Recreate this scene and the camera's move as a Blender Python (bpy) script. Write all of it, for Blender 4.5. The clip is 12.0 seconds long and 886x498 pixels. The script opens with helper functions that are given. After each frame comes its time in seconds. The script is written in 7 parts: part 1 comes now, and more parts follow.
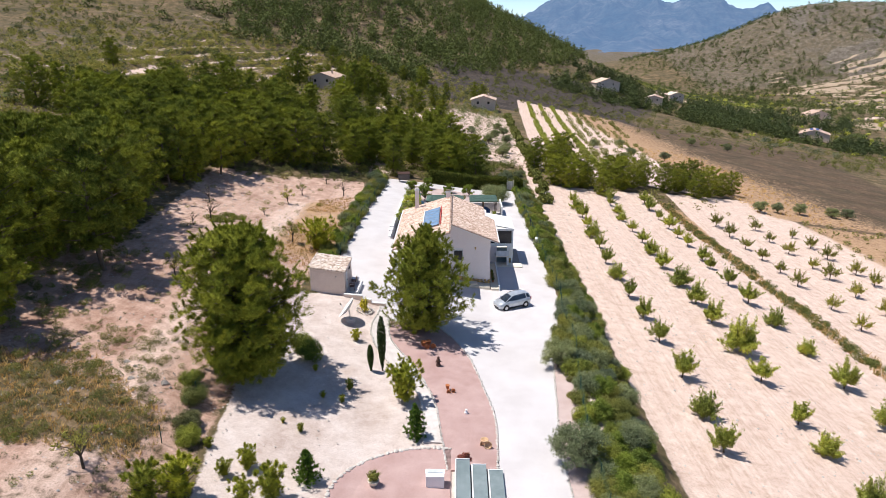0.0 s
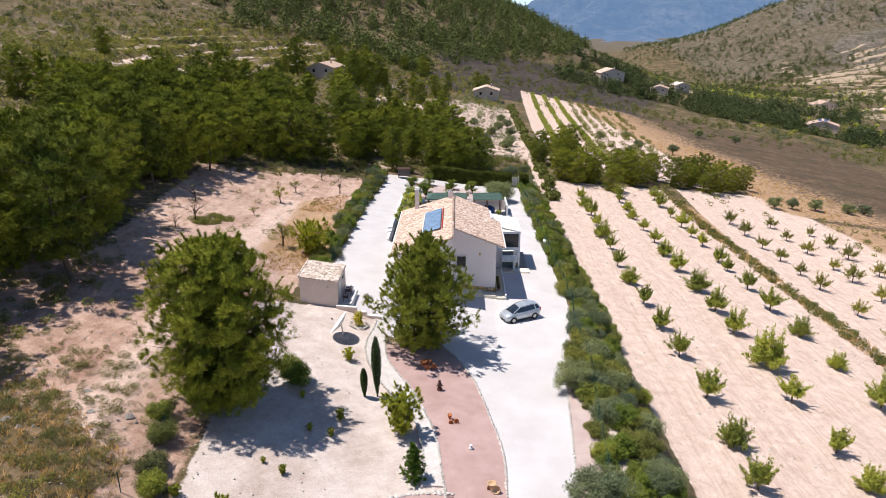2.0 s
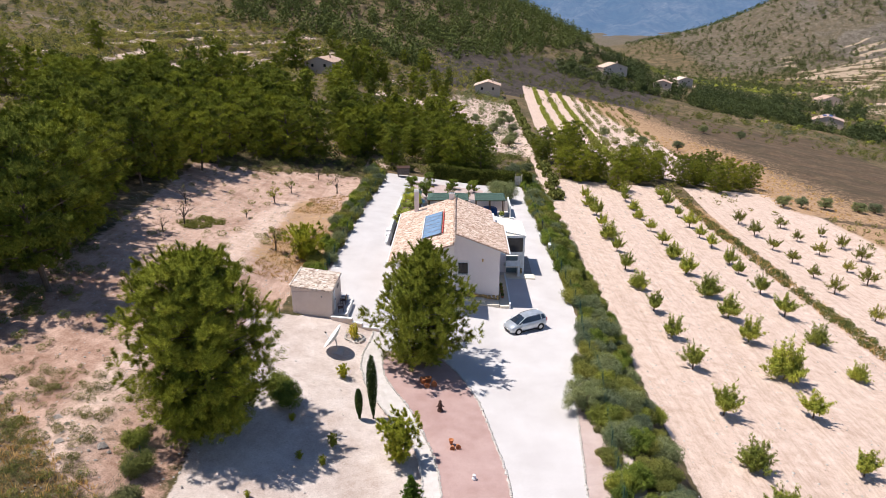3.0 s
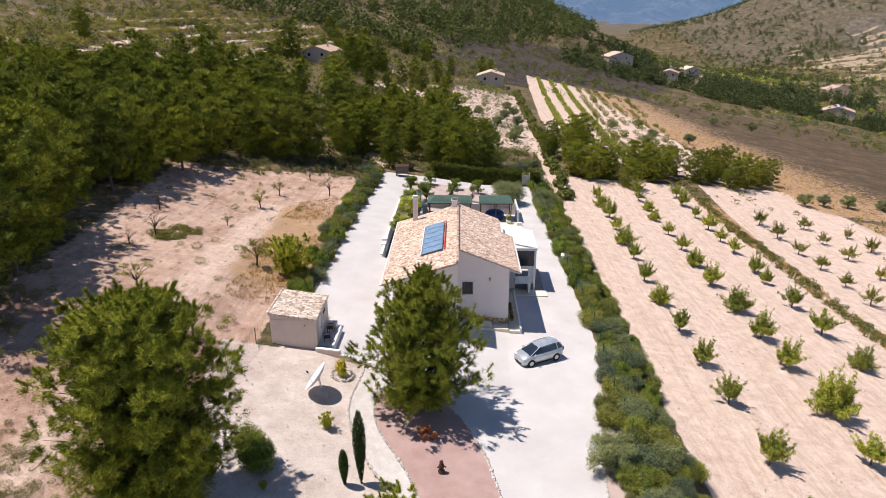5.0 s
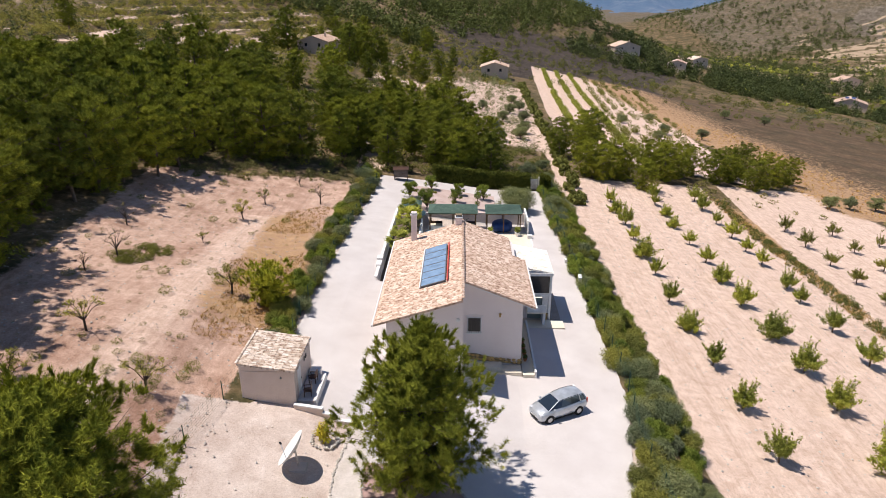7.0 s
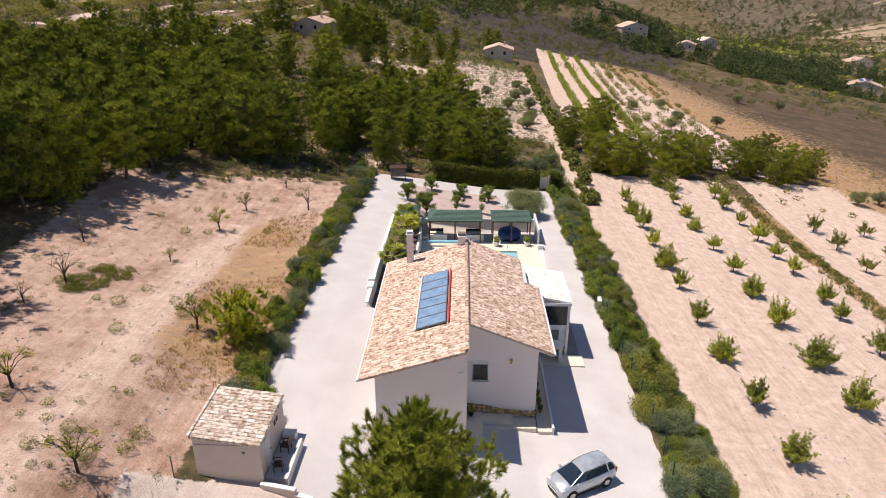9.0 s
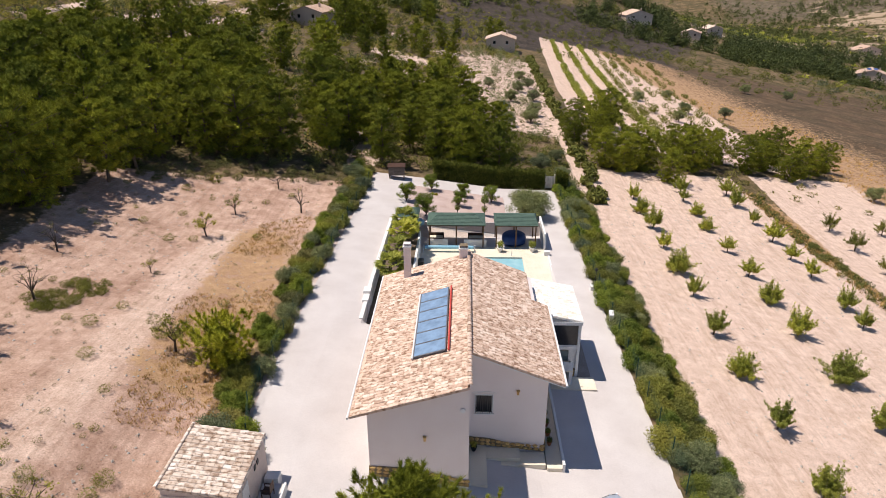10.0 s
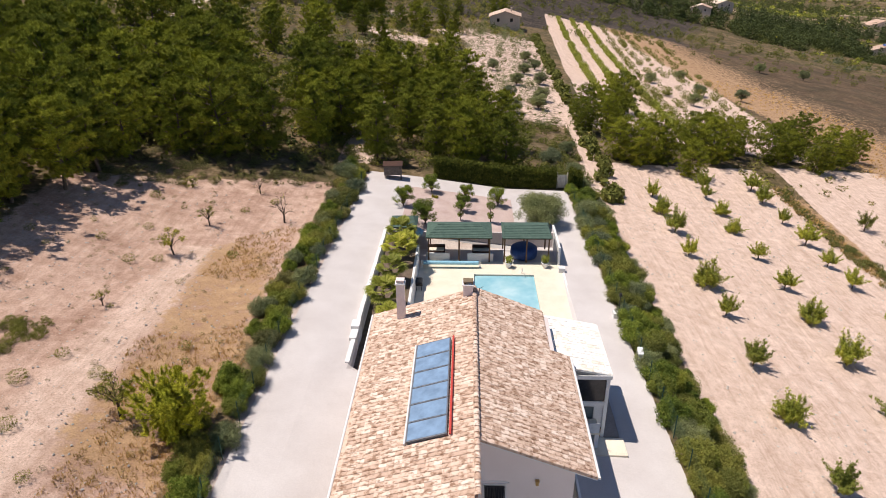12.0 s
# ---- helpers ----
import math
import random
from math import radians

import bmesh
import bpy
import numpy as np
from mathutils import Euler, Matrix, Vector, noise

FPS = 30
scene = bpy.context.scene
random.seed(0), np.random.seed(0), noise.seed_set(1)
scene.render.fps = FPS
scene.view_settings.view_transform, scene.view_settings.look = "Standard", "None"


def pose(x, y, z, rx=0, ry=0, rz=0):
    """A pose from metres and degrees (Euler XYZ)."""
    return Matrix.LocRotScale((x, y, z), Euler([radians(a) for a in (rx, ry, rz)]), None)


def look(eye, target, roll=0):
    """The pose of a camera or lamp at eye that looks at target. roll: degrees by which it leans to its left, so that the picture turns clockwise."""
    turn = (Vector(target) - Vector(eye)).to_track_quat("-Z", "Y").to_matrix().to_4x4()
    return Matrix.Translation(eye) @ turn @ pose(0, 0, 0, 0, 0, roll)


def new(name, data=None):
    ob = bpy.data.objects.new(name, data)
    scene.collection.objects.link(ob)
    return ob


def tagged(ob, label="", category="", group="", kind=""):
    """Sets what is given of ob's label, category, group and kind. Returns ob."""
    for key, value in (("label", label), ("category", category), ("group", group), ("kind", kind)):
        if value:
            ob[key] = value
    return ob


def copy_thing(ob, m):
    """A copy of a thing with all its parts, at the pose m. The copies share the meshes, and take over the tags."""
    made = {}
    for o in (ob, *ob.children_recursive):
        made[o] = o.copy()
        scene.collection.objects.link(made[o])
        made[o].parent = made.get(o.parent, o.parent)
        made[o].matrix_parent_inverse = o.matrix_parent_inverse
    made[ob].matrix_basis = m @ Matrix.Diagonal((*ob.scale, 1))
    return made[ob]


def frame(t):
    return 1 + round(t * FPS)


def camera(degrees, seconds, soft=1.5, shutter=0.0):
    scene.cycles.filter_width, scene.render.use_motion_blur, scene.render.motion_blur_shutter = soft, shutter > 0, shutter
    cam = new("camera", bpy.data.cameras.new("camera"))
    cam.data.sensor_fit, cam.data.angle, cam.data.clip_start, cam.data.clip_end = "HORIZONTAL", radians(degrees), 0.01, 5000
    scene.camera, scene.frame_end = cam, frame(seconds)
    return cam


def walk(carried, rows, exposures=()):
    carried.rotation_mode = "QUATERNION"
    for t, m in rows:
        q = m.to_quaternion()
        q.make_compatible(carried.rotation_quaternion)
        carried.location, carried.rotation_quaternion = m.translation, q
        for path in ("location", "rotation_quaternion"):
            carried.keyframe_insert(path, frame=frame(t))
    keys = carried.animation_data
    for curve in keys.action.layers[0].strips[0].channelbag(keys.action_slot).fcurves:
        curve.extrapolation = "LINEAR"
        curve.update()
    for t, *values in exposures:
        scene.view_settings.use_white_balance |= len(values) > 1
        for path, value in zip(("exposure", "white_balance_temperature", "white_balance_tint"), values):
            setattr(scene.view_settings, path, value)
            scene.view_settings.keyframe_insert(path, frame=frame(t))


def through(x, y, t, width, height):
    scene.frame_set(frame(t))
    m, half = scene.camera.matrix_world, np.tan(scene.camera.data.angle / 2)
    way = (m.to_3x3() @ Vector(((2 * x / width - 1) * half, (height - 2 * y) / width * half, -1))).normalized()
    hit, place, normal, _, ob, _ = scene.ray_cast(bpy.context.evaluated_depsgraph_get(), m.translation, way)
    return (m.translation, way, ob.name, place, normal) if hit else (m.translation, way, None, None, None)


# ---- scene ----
cam = camera(68.0, 12.0, soft=0.6)
PATH = [
    (0, (0.525, -72.974, 30.479), (0.489, -71.077, 29.847), -0.1),
    (0.5, (0.486, -71.546, 30.329), (0.449, -69.65, 29.694), -0.1),
    (1, (0.469, -70.043, 30.318), (0.43, -68.149, 29.675), -0.1),
    (1.5, (0.448, -68.371, 30.24), (0.408, -66.48, 29.589), -0.1),
    (2, (0.389, -66.55, 30.188), (0.348, -64.662, 29.528), -0.1),
    (2.5, (0.335, -64.582, 30.127), (0.294, -62.697, 29.46), -0.1),
    (3, (0.287, -62.52, 30.082), (0.244, -60.638, 29.407), -0.1),
    (5, (0.05, -53.674, 29.707), (0.003, -51.803, 29.002), -0.1),
    (5.5, (-0.046, -51.369, 29.621), (-0.094, -49.5, 28.909), -0.1),
    (6, (-0.14, -48.985, 29.598), (-0.189, -47.12, 28.879), -0.0),
    (6.5, (-0.233, -46.61, 29.627), (-0.283, -44.747, 28.901), -0.1),
    (7, (-0.297, -44.155, 29.705), (-0.348, -42.296, 28.97), -0.0),
    (9, (-0.419, -34.703, 29.815), (-0.476, -32.866, 29.028), -0.1),
    (9.5, (-0.482, -32.315, 29.895), (-0.54, -30.484, 29.092), -0.2),
    (10, (-0.461, -29.99, 29.852), (-0.522, -28.166, 29.034), -0.2),
    (10.5, (-0.551, -27.656, 29.841), (-0.613, -25.84, 29.006), -0.2),
    (11, (-0.513, -25.324, 29.825), (-0.578, -23.514, 28.975), -0.3),
    (11.5, (-0.575, -22.976, 29.846), (-0.642, -21.174, 28.981), -0.3),
    (12, (-0.647, -20.607, 29.843), (-0.714, -18.813, 28.962), -0.4),
]
walk(cam, [(t, look(eye, target, roll)) for t, eye, target, roll in PATH],
     ((0, 0.3, 6150, 11), (5.5, 0.16, 6450, 13), (9.5, 0.07, 6700, 14), (12, 0.04, 6700, 14)))

# ---- sky and sun ----
SUN_WAY = Vector((-0.42, 0.06, 1.0)).normalized()
world = bpy.data.worlds.new("sky")
scene.world = world
world.use_nodes = True
wn, wl = world.node_tree.nodes, world.node_tree.links
sky = wn.new("ShaderNodeTexSky")
sky.sky_type, sky.sun_disc = "NISHITA", False
sky.air_density, sky.dust_density, sky.ozone_density, sky.altitude = 0.6, 0.0, 1.2, 600
sky.sun_elevation = math.asin(SUN_WAY.z)
sky.sun_rotation = math.atan2(SUN_WAY.x, SUN_WAY.y)
wl.new(sky.outputs[0], wn["Background"].inputs[0])
wn["Background"].inputs[1].default_value = 0.125
sun = new("sun", bpy.data.lights.new("sun", "SUN"))
sun.data.energy, sun.data.angle, sun.data.color = 4.85, radians(0.53), (1.0, 0.945, 0.865)
sun.matrix_world = look(SUN_WAY * 50, (0, 0, 0))


# ---- materials ----
def nodes_of(name, rough=0.8, metal=0.0, spec=0.3):
    m = bpy.data.materials.new(name)
    m.use_nodes = True
    b = m.node_tree.nodes["Principled BSDF"]
    b.inputs["Roughness"].default_value = rough
    b.inputs["Metallic"].default_value = metal
    b.inputs["Specular IOR Level"].default_value = spec
    return m, m.node_tree.nodes, m.node_tree.links, b


def noise_node(N, L, scale, detail=4, rough=0.6, space="Object", stretch=None):
    tc = N.new("ShaderNodeTexCoord") if space == "Object" else N.new("ShaderNodeNewGeometry")
    n = N.new("ShaderNodeTexNoise")
    n.inputs["Scale"].default_value, n.inputs["Detail"].default_value = scale, detail
    n.inputs["Roughness"].default_value = rough
    src = tc.outputs["Object"] if space == "Object" else tc.outputs["Position"]
    if stretch:
        mp = N.new("ShaderNodeMapping")
        mp.inputs["Scale"].default_value = stretch
        L.new(src, mp.inputs[0])
        src = mp.outputs[0]
    L.new(src, n.inputs["Vector"])
    return n


def ramp(N, L, fac, stops):
    r = N.new("ShaderNodeValToRGB")
    e = r.color_ramp.elements
    while len(e) < len(stops):
        e.new(0.5)
    for k, (p, c) in enumerate(stops):
        e[k].position, e[k].color = p, (*c, 1) if len(c) == 3 else c
    L.new(fac, r.inputs[0])
    return r


def mixc(N, L, fac, a, b, mode="MIX"):
    m = N.new("ShaderNodeMix")
    m.data_type, m.blend_type = "RGBA", mode
    for sock, v in ((m.inputs[0], fac), (m.inputs[6], a), (m.inputs[7], b)):
        if isinstance(v, (int, float)):
            sock.default_value = v
        elif isinstance(v, tuple):
            sock.default_value = (*v, 1)
        else:
            L.new(v, sock)
    return m.outputs[2]


def bump(N, L, b, height, strength, distance):
    bp = N.new("ShaderNodeBump")
    bp.inputs["Strength"].default_value, bp.inputs["Distance"].default_value = strength, distance
    L.new(height, bp.inputs["Height"])
    L.new(bp.outputs[0], b.inputs["Normal"])


def plain(name, c1, c2, scale=2.0, fine=30.0, rough=0.8, metal=0.0, relief=0.3, depth=0.01, rnd=0.0, spec=0.3, space="Object", amp=1.0):
    """Two-scale mottled surface between c1 and c2."""
    m, N, L, b = nodes_of(name, rough, metal, spec)
    n1, n2 = noise_node(N, L, scale, space=space), noise_node(N, L, fine, 6, 0.7, space=space)
    r1 = ramp(N, L, n1.outputs[0], [(0.3, c1), (0.7, c2)])
    r2 = ramp(N, L, n2.outputs[0], [(0.25, (1 - 0.28 * amp,) * 3), (0.75, (1 + 0.2 * amp,) * 3)])
    col = mixc(N, L, 1.0, r1.outputs[0], r2.outputs[0], "MULTIPLY")
    if rnd:
        oi = N.new("ShaderNodeObjectInfo")
        rr = ramp(N, L, oi.outputs["Random"], [(0, (1 - rnd,) * 3), (1, (1 + rnd,) * 3)])
        col = mixc(N, L, 1.0, col, rr.outputs[0], "MULTIPLY")
    L.new(col, b.inputs["Base Color"])
    if relief:
        bump(N, L, b, n2.outputs[0], relief, depth)
    return m


def leafy(name, dark, mid, light, through=0.25):
    """Foliage: each blade has its own shade, each plant its own tint."""
    m, N, L, b = nodes_of(name, 0.75, 0, 0.08)
    g = N.new("ShaderNodeNewGeometry")
    r = ramp(N, L, g.outputs["Random Per Island"], [(0.0, dark), (0.55, mid), (1.0, light)])
    oi = N.new("ShaderNodeObjectInfo")
    rr = ramp(N, L, oi.outputs["Random"], [(0, (0.68, 0.72, 0.8)), (1, (1.3, 1.25, 1.0))])
    n = noise_node(N, L, 0.5, 2, space="Position")
    rn = ramp(N, L, n.outputs[0], [(0.3, (0.75, 0.8, 0.8)), (0.7, (1.2, 1.15, 1.1))])
    col = mixc(N, L, 1.0, mixc(N, L, 1.0, r.outputs[0], rr.outputs[0], "MULTIPLY"), rn.outputs[0], "MULTIPLY")
    L.new(col, b.inputs["Base Color"])
    tr = N.new("ShaderNodeBsdfTranslucent")
    L.new(col, tr.inputs[0])
    mx = N.new("ShaderNodeMixShader")
    mx.inputs[0].default_value = through
    L.new(b.outputs[0], mx.inputs[1])
    L.new(tr.outputs[0], mx.inputs[2])
    L.new(mx.outputs[0], N["Material Output"].inputs[0])
    return m


M_PINE = leafy("pine_needles", (0.115, 0.131, 0.018), (0.204, 0.226, 0.028), (0.35, 0.367, 0.047), 0.02)
# pine needles again, darker and bluer: shade between far crowns put into colour
M_FOREST_SHADED = leafy("forest_needles", (0.066, 0.082, 0.03), (0.105, 0.126, 0.043), (0.165, 0.19, 0.062), 0.03)
M_PINE_YOUNG = leafy("young_pine_needles", (0.22, 0.235, 0.027), (0.36, 0.372, 0.041), (0.54, 0.53, 0.068), 0.12)
M_ALMOND = leafy("almond_leaves", (0.23, 0.255, 0.05), (0.35, 0.38, 0.07), (0.50, 0.50, 0.12), 0.38)
M_ALMOND_DRY = leafy("dry_almond_leaves", (0.21, 0.20, 0.04), (0.32, 0.31, 0.07), (0.44, 0.41, 0.11), 0.38)
M_OLIVE = leafy("olive_leaves", (0.13, 0.15, 0.075), (0.19, 0.215, 0.11), (0.27, 0.295, 0.165), 0.15)
M_SHRUB = leafy("shrub_leaves", (0.135, 0.14, 0.036), (0.19, 0.195, 0.048), (0.27, 0.26, 0.07), 0.12)
M_SCRUB = leafy("scrub_leaves", (0.11, 0.11, 0.04), (0.22, 0.21, 0.075), (0.38, 0.34, 0.14))
M_CYPRESS = leafy("cypress_leaves", (0.025, 0.04, 0.014), (0.045, 0.07, 0.022), (0.08, 0.11, 0.035), 0.1)
M_HILLBUSH = leafy("hill_bush_leaves", (0.17, 0.165, 0.04), (0.28, 0.265, 0.065), (0.42, 0.38, 0.10), 0.15)
M_HEDGEBRIGHT = leafy("bright_shrub_leaves", (0.14, 0.16, 0.03), (0.22, 0.245, 0.045), (0.33, 0.34, 0.075), 0.2)
M_HEDGE = leafy("hedge_leaves", (0.04, 0.05, 0.01), (0.085, 0.1, 0.018), (0.17, 0.18, 0.035), 0.15)
M_FIR = leafy("fir_leaves", (0.05, 0.09, 0.015), (0.10, 0.17, 0.025), (0.18, 0.26, 0.05))
M_PALM = leafy("palm_leaves", (0.22, 0.24, 0.04), (0.40, 0.42, 0.08), (0.60, 0.58, 0.16), 0.4)
M_CITRUS = leafy("citrus_leaves", (0.08, 0.115, 0.022), (0.17, 0.225, 0.04), (0.32, 0.36, 0.07), 0.3)
M_GRASS = leafy("dry_grass", (0.40, 0.23, 0.08), (0.56, 0.36, 0.14), (0.70, 0.50, 0.23), 0.3)
M_YUCCA = leafy("yellow_leaves", (0.25, 0.22, 0.03), (0.42, 0.38, 0.05), (0.6, 0.52, 0.08), 0.35)
M_FLOWER = leafy("pink_flowers", (0.25, 0.10, 0.05), (0.45, 0.14, 0.10), (0.6, 0.3, 0.25), 0.3)
M_BARK = plain("bark", (0.10, 0.07, 0.05), (0.2, 0.15, 0.11), 3, 40, 0.9, relief=0.6, depth=0.03)
M_BARK_DARK = plain("dark_bark", (0.05, 0.04, 0.03), (0.11, 0.085, 0.065), 3, 40, 0.9, relief=0.6, depth=0.03)


def ground_material():
    m, N, L, b = nodes_of("earth", 0.95, 0, 0.15)
    big = noise_node(N, L, 0.09, 5, 0.6, "Position")
    mid = noise_node(N, L, 0.9, 6, 0.7, "Position")
    fine = noise_node(N, L, 9.0, 6, 0.8, "Position")
    furrow = noise_node(N, L, 1.0, 4, 0.6, "Position", (2.6, 0.12, 1))
    att = lambda n: [setattr(a, "attribute_name", n) or a for a in [N.new("ShaderNodeAttribute")]][0]
    soil = ramp(N, L, mid.outputs[0], [(0.32, (0.54, 0.39, 0.305)), (0.68, (0.75, 0.585, 0.485))])
    fur = ramp(N, L, furrow.outputs[0], [(0.35, (0.88, 0.86, 0.84)), (0.52, (1.0, 1.0, 1.0)), (0.68, (1.06, 1.06, 1.07))])
    soil_c = mixc(N, L, 1.0, soil.outputs[0], fur.outputs[0], "MULTIPLY")
    stones = ramp(N, L, fine.outputs[0], [(0.33, (0.50, 0.45, 0.42)), (0.45, (0.93, 0.92, 0.91)), (0.55, (1.03, 1.03, 1.03)), (0.68, (1.36, 1.36, 1.38))])
    soil_c = mixc(N, L, 1.0, soil_c, stones.outputs[0], "MULTIPLY")
    patch = noise_node(N, L, 0.16, 9, 0.78, "Position")
    both = N.new("ShaderNodeMath")
    both.operation = "MULTIPLY_ADD"
    both.inputs[1].default_value = 0.45
    L.new(mid.outputs[0], both.inputs[0])
    half = N.new("ShaderNodeMath")
    half.operation = "MULTIPLY"
    half.inputs[1].default_value = 0.55
    L.new(patch.outputs[0], half.inputs[0])
    L.new(half.outputs[0], both.inputs[2])
    scr = ramp(N, L, both.outputs[0], [(0.33, (0.028, 0.032, 0.014)), (0.44, (0.078, 0.066, 0.033)), (0.53, (0.155, 0.112, 0.068)), (0.61, (0.27, 0.195, 0.14)), (0.7, (0.43, 0.36, 0.30))])
    scr_b = ramp(N, L, big.outputs[0], [(0.35, (0.75, 0.8, 0.7)), (0.65, (1.2, 1.12, 1.0))])
    scr_c = mixc(N, L, 1.0, scr.outputs[0], scr_b.outputs[0], "MULTIPLY")
    # brown fallow, darkened further: the cloud shadow over it is put into the colour
    dry = ramp(N, L, both.outputs[0], [(0.36, (0.058, 0.042, 0.03)), (0.5, (0.105, 0.073, 0.05)), (0.62, (0.175, 0.122, 0.08))])
    dry_shade_c = mixc(N, L, 1.0, dry.outputs[0], scr_b.outputs[0], "MULTIPLY")
    a_soil, a_dry, a_pale = att("soil"), att("dry"), att("pale")

    def soften(a):
        add = N.new("ShaderNodeMath")
        add.operation = "MULTIPLY_ADD"
        add.inputs[1].default_value, add.inputs[2].default_value = 0.9, -0.45
        L.new(mid.outputs[0], add.inputs[0])
        s = N.new("ShaderNodeMath")
        L.new(a.outputs["Fac"], s.inputs[0])
        L.new(add.outputs[0], s.inputs[1])
        return ramp(N, L, s.outputs[0], [(0.42, (0, 0, 0)), (0.58, (1, 1, 1))]).outputs[0]

    col = mixc(N, L, soften(a_dry), scr_c, dry_shade_c)
    a_rust, a_straw, a_heath, a_rocky, a_ochre = att("rust"), att("straw"), att("heath"), att("rocky"), att("ochre")
    heath = ramp(N, L, both.outputs[0], [(0.38, (0.022, 0.02, 0.015)), (0.5, (0.06, 0.047, 0.038)), (0.62, (0.12, 0.092, 0.076))])
    col = mixc(N, L, soften(a_heath), col, heath.outputs[0])
    rock = ramp(N, L, both.outputs[0], [(0.4, (0.06, 0.052, 0.036)), (0.52, (0.15, 0.122, 0.093)), (0.64, (0.27, 0.235, 0.20))])
    col = mixc(N, L, soften(a_rocky), col, rock.outputs[0])
    ochre = ramp(N, L, mid.outputs[0], [(0.32, (0.30, 0.215, 0.14)), (0.68, (0.50, 0.385, 0.275))])
    col = mixc(N, L, soften(a_ochre), col, ochre.outputs[0])
    soil_c = mixc(N, L, a_rust.outputs["Fac"], soil_c, mixc(N, L, 1.0, soil_c, (0.76, 0.665, 0.625), "MULTIPLY"))
    dirt = ramp(N, L, patch.outputs[0], [(0.40, (0.66, 0.59, 0.55)), (0.53, (1.0, 1.0, 1.0))])
    soil_c = mixc(N, L, a_rust.outputs["Fac"], soil_c, mixc(N, L, 1.0, soil_c, dirt.outputs[0], "MULTIPLY"))
    col = mixc(N, L, soften(a_soil), col, soil_c)
    straw = ramp(N, L, mid.outputs[0], [(0.3, (0.30, 0.175, 0.10)), (0.7, (0.50, 0.33, 0.19))])
    col = mixc(N, L, soften(a_straw), col, mixc(N, L, 1.0, straw.outputs[0], stones.outputs[0], "MULTIPLY"))
    pale = ramp(N, L, mid.outputs[0], [(0.3, (0.53, 0.445, 0.395)), (0.7, (0.65, 0.57, 0.52))])
    pale_p = ramp(N, L, patch.outputs[0], [(0.36, (0.78, 0.71, 0.67)), (0.5, (1.0, 0.97, 0.95)), (0.62, (1.1, 1.1, 1.1))])
    pale_c = mixc(N, L, 0.6, mixc(N, L, 1.0, pale.outputs[0], pale_p.outputs[0], "MULTIPLY"), stones.outputs[0], "MULTIPLY")
    col = mixc(N, L, soften(a_pale), col, pale_c)
    L.new(col, b.inputs["Base Color"])
    rough = N.new("ShaderNodeMath")
    rough.operation = "MULTIPLY_ADD"
    rough.inputs[1].default_value = 1.5
    L.new(mid.outputs[0], rough.inputs[0])
    L.new(fine.outputs[0], rough.inputs[2])
    bump(N, L, b, rough.outputs[0], 0.7, 0.07)
    return m


M_GROUND = ground_material()
M_DRIVE = plain("pale_gravel_drive", (0.52, 0.475, 0.455), (0.62, 0.58, 0.56), 0.25, 11, 0.9, relief=0.12, depth=0.01, amp=0.4)
M_PAVEBROWN = plain("brown_paving", (0.30, 0.24, 0.20), (0.40, 0.33, 0.28), 1, 12, 0.8)
M_GREYTIMBER = plain("weathered_timber", (0.10, 0.08, 0.07), (0.2, 0.165, 0.14), 3, 30, 0.85, relief=0.3, depth=0.008)
M_RED = plain("red_gravel", (0.40, 0.255, 0.225), (0.50, 0.345, 0.31), 0.6, 14, 0.95, relief=0.7, depth=0.04)
M_WHITEGRAVEL = plain("white_gravel", (0.54, 0.48, 0.43), (0.68, 0.62, 0.58), 1.2, 12, 0.95, relief=0.7, depth=0.04)
M_PINKGRAVEL = plain("pink_gravel", (0.46, 0.34, 0.30), (0.56, 0.44, 0.40), 0.6, 14, 0.95, relief=0.6, depth=0.03)
M_WALL = plain("cream_render", (0.80, 0.70, 0.66), (0.85, 0.765, 0.73), 0.5, 40, 0.85, relief=0.15, depth=0.005)
M_SHEDWALL = plain("pinkish_render", (0.66, 0.55, 0.48), (0.77, 0.66, 0.59), 0.7, 20, 0.9, relief=0.2, depth=0.006)
M_WHITE = plain("white_paint", (0.74, 0.73, 0.71), (0.82, 0.81, 0.80), 1.0, 30, 0.6, relief=0.08, depth=0.004)
M_CREAMTILE = plain("cream_paving", (0.72, 0.64, 0.50), (0.80, 0.73, 0.60), 0.8, 20, 0.7, relief=0.1, depth=0.004)
M_STONE = plain("honey_stone", (0.42, 0.25, 0.085), (0.64, 0.43, 0.18), 2.5, 25, 0.85, relief=0.5, depth=0.02, rnd=0.35)
M_MORTAR = plain("brown_mortar", (0.16, 0.12, 0.075), (0.24, 0.185, 0.12), 4, 40, 0.95)
M_EDGESTONE = plain("pale_edging_stone", (0.48, 0.43, 0.38), (0.70, 0.66, 0.60), 2, 20, 0.9, relief=0.5, depth=0.02, rnd=0.2)
M_ROCK = plain("weathered_rock", (0.26, 0.22, 0.19), (0.42, 0.37, 0.32), 1.5, 12, 0.95, relief=0.5, depth=0.03)
M_IRON = plain("black_iron", (0.02, 0.02, 0.022), (0.05, 0.05, 0.05), 5, 60, 0.5, 0.4)
M_DARKGLASS = plain("dark_glass", (0.015, 0.015, 0.017), (0.03, 0.03, 0.034), 1, 5, 0.12, 0.0, 0, spec=0.4)
M_GREENFELT = plain("green_shingle_felt", (0.06, 0.105, 0.085), (0.095, 0.15, 0.12), 2, 40, 0.9, relief=0.2, depth=0.006)
M_TIMBER = plain("brown_timber", (0.10, 0.055, 0.03), (0.2, 0.12, 0.065), 3, 30, 0.75, relief=0.3, depth=0.008)
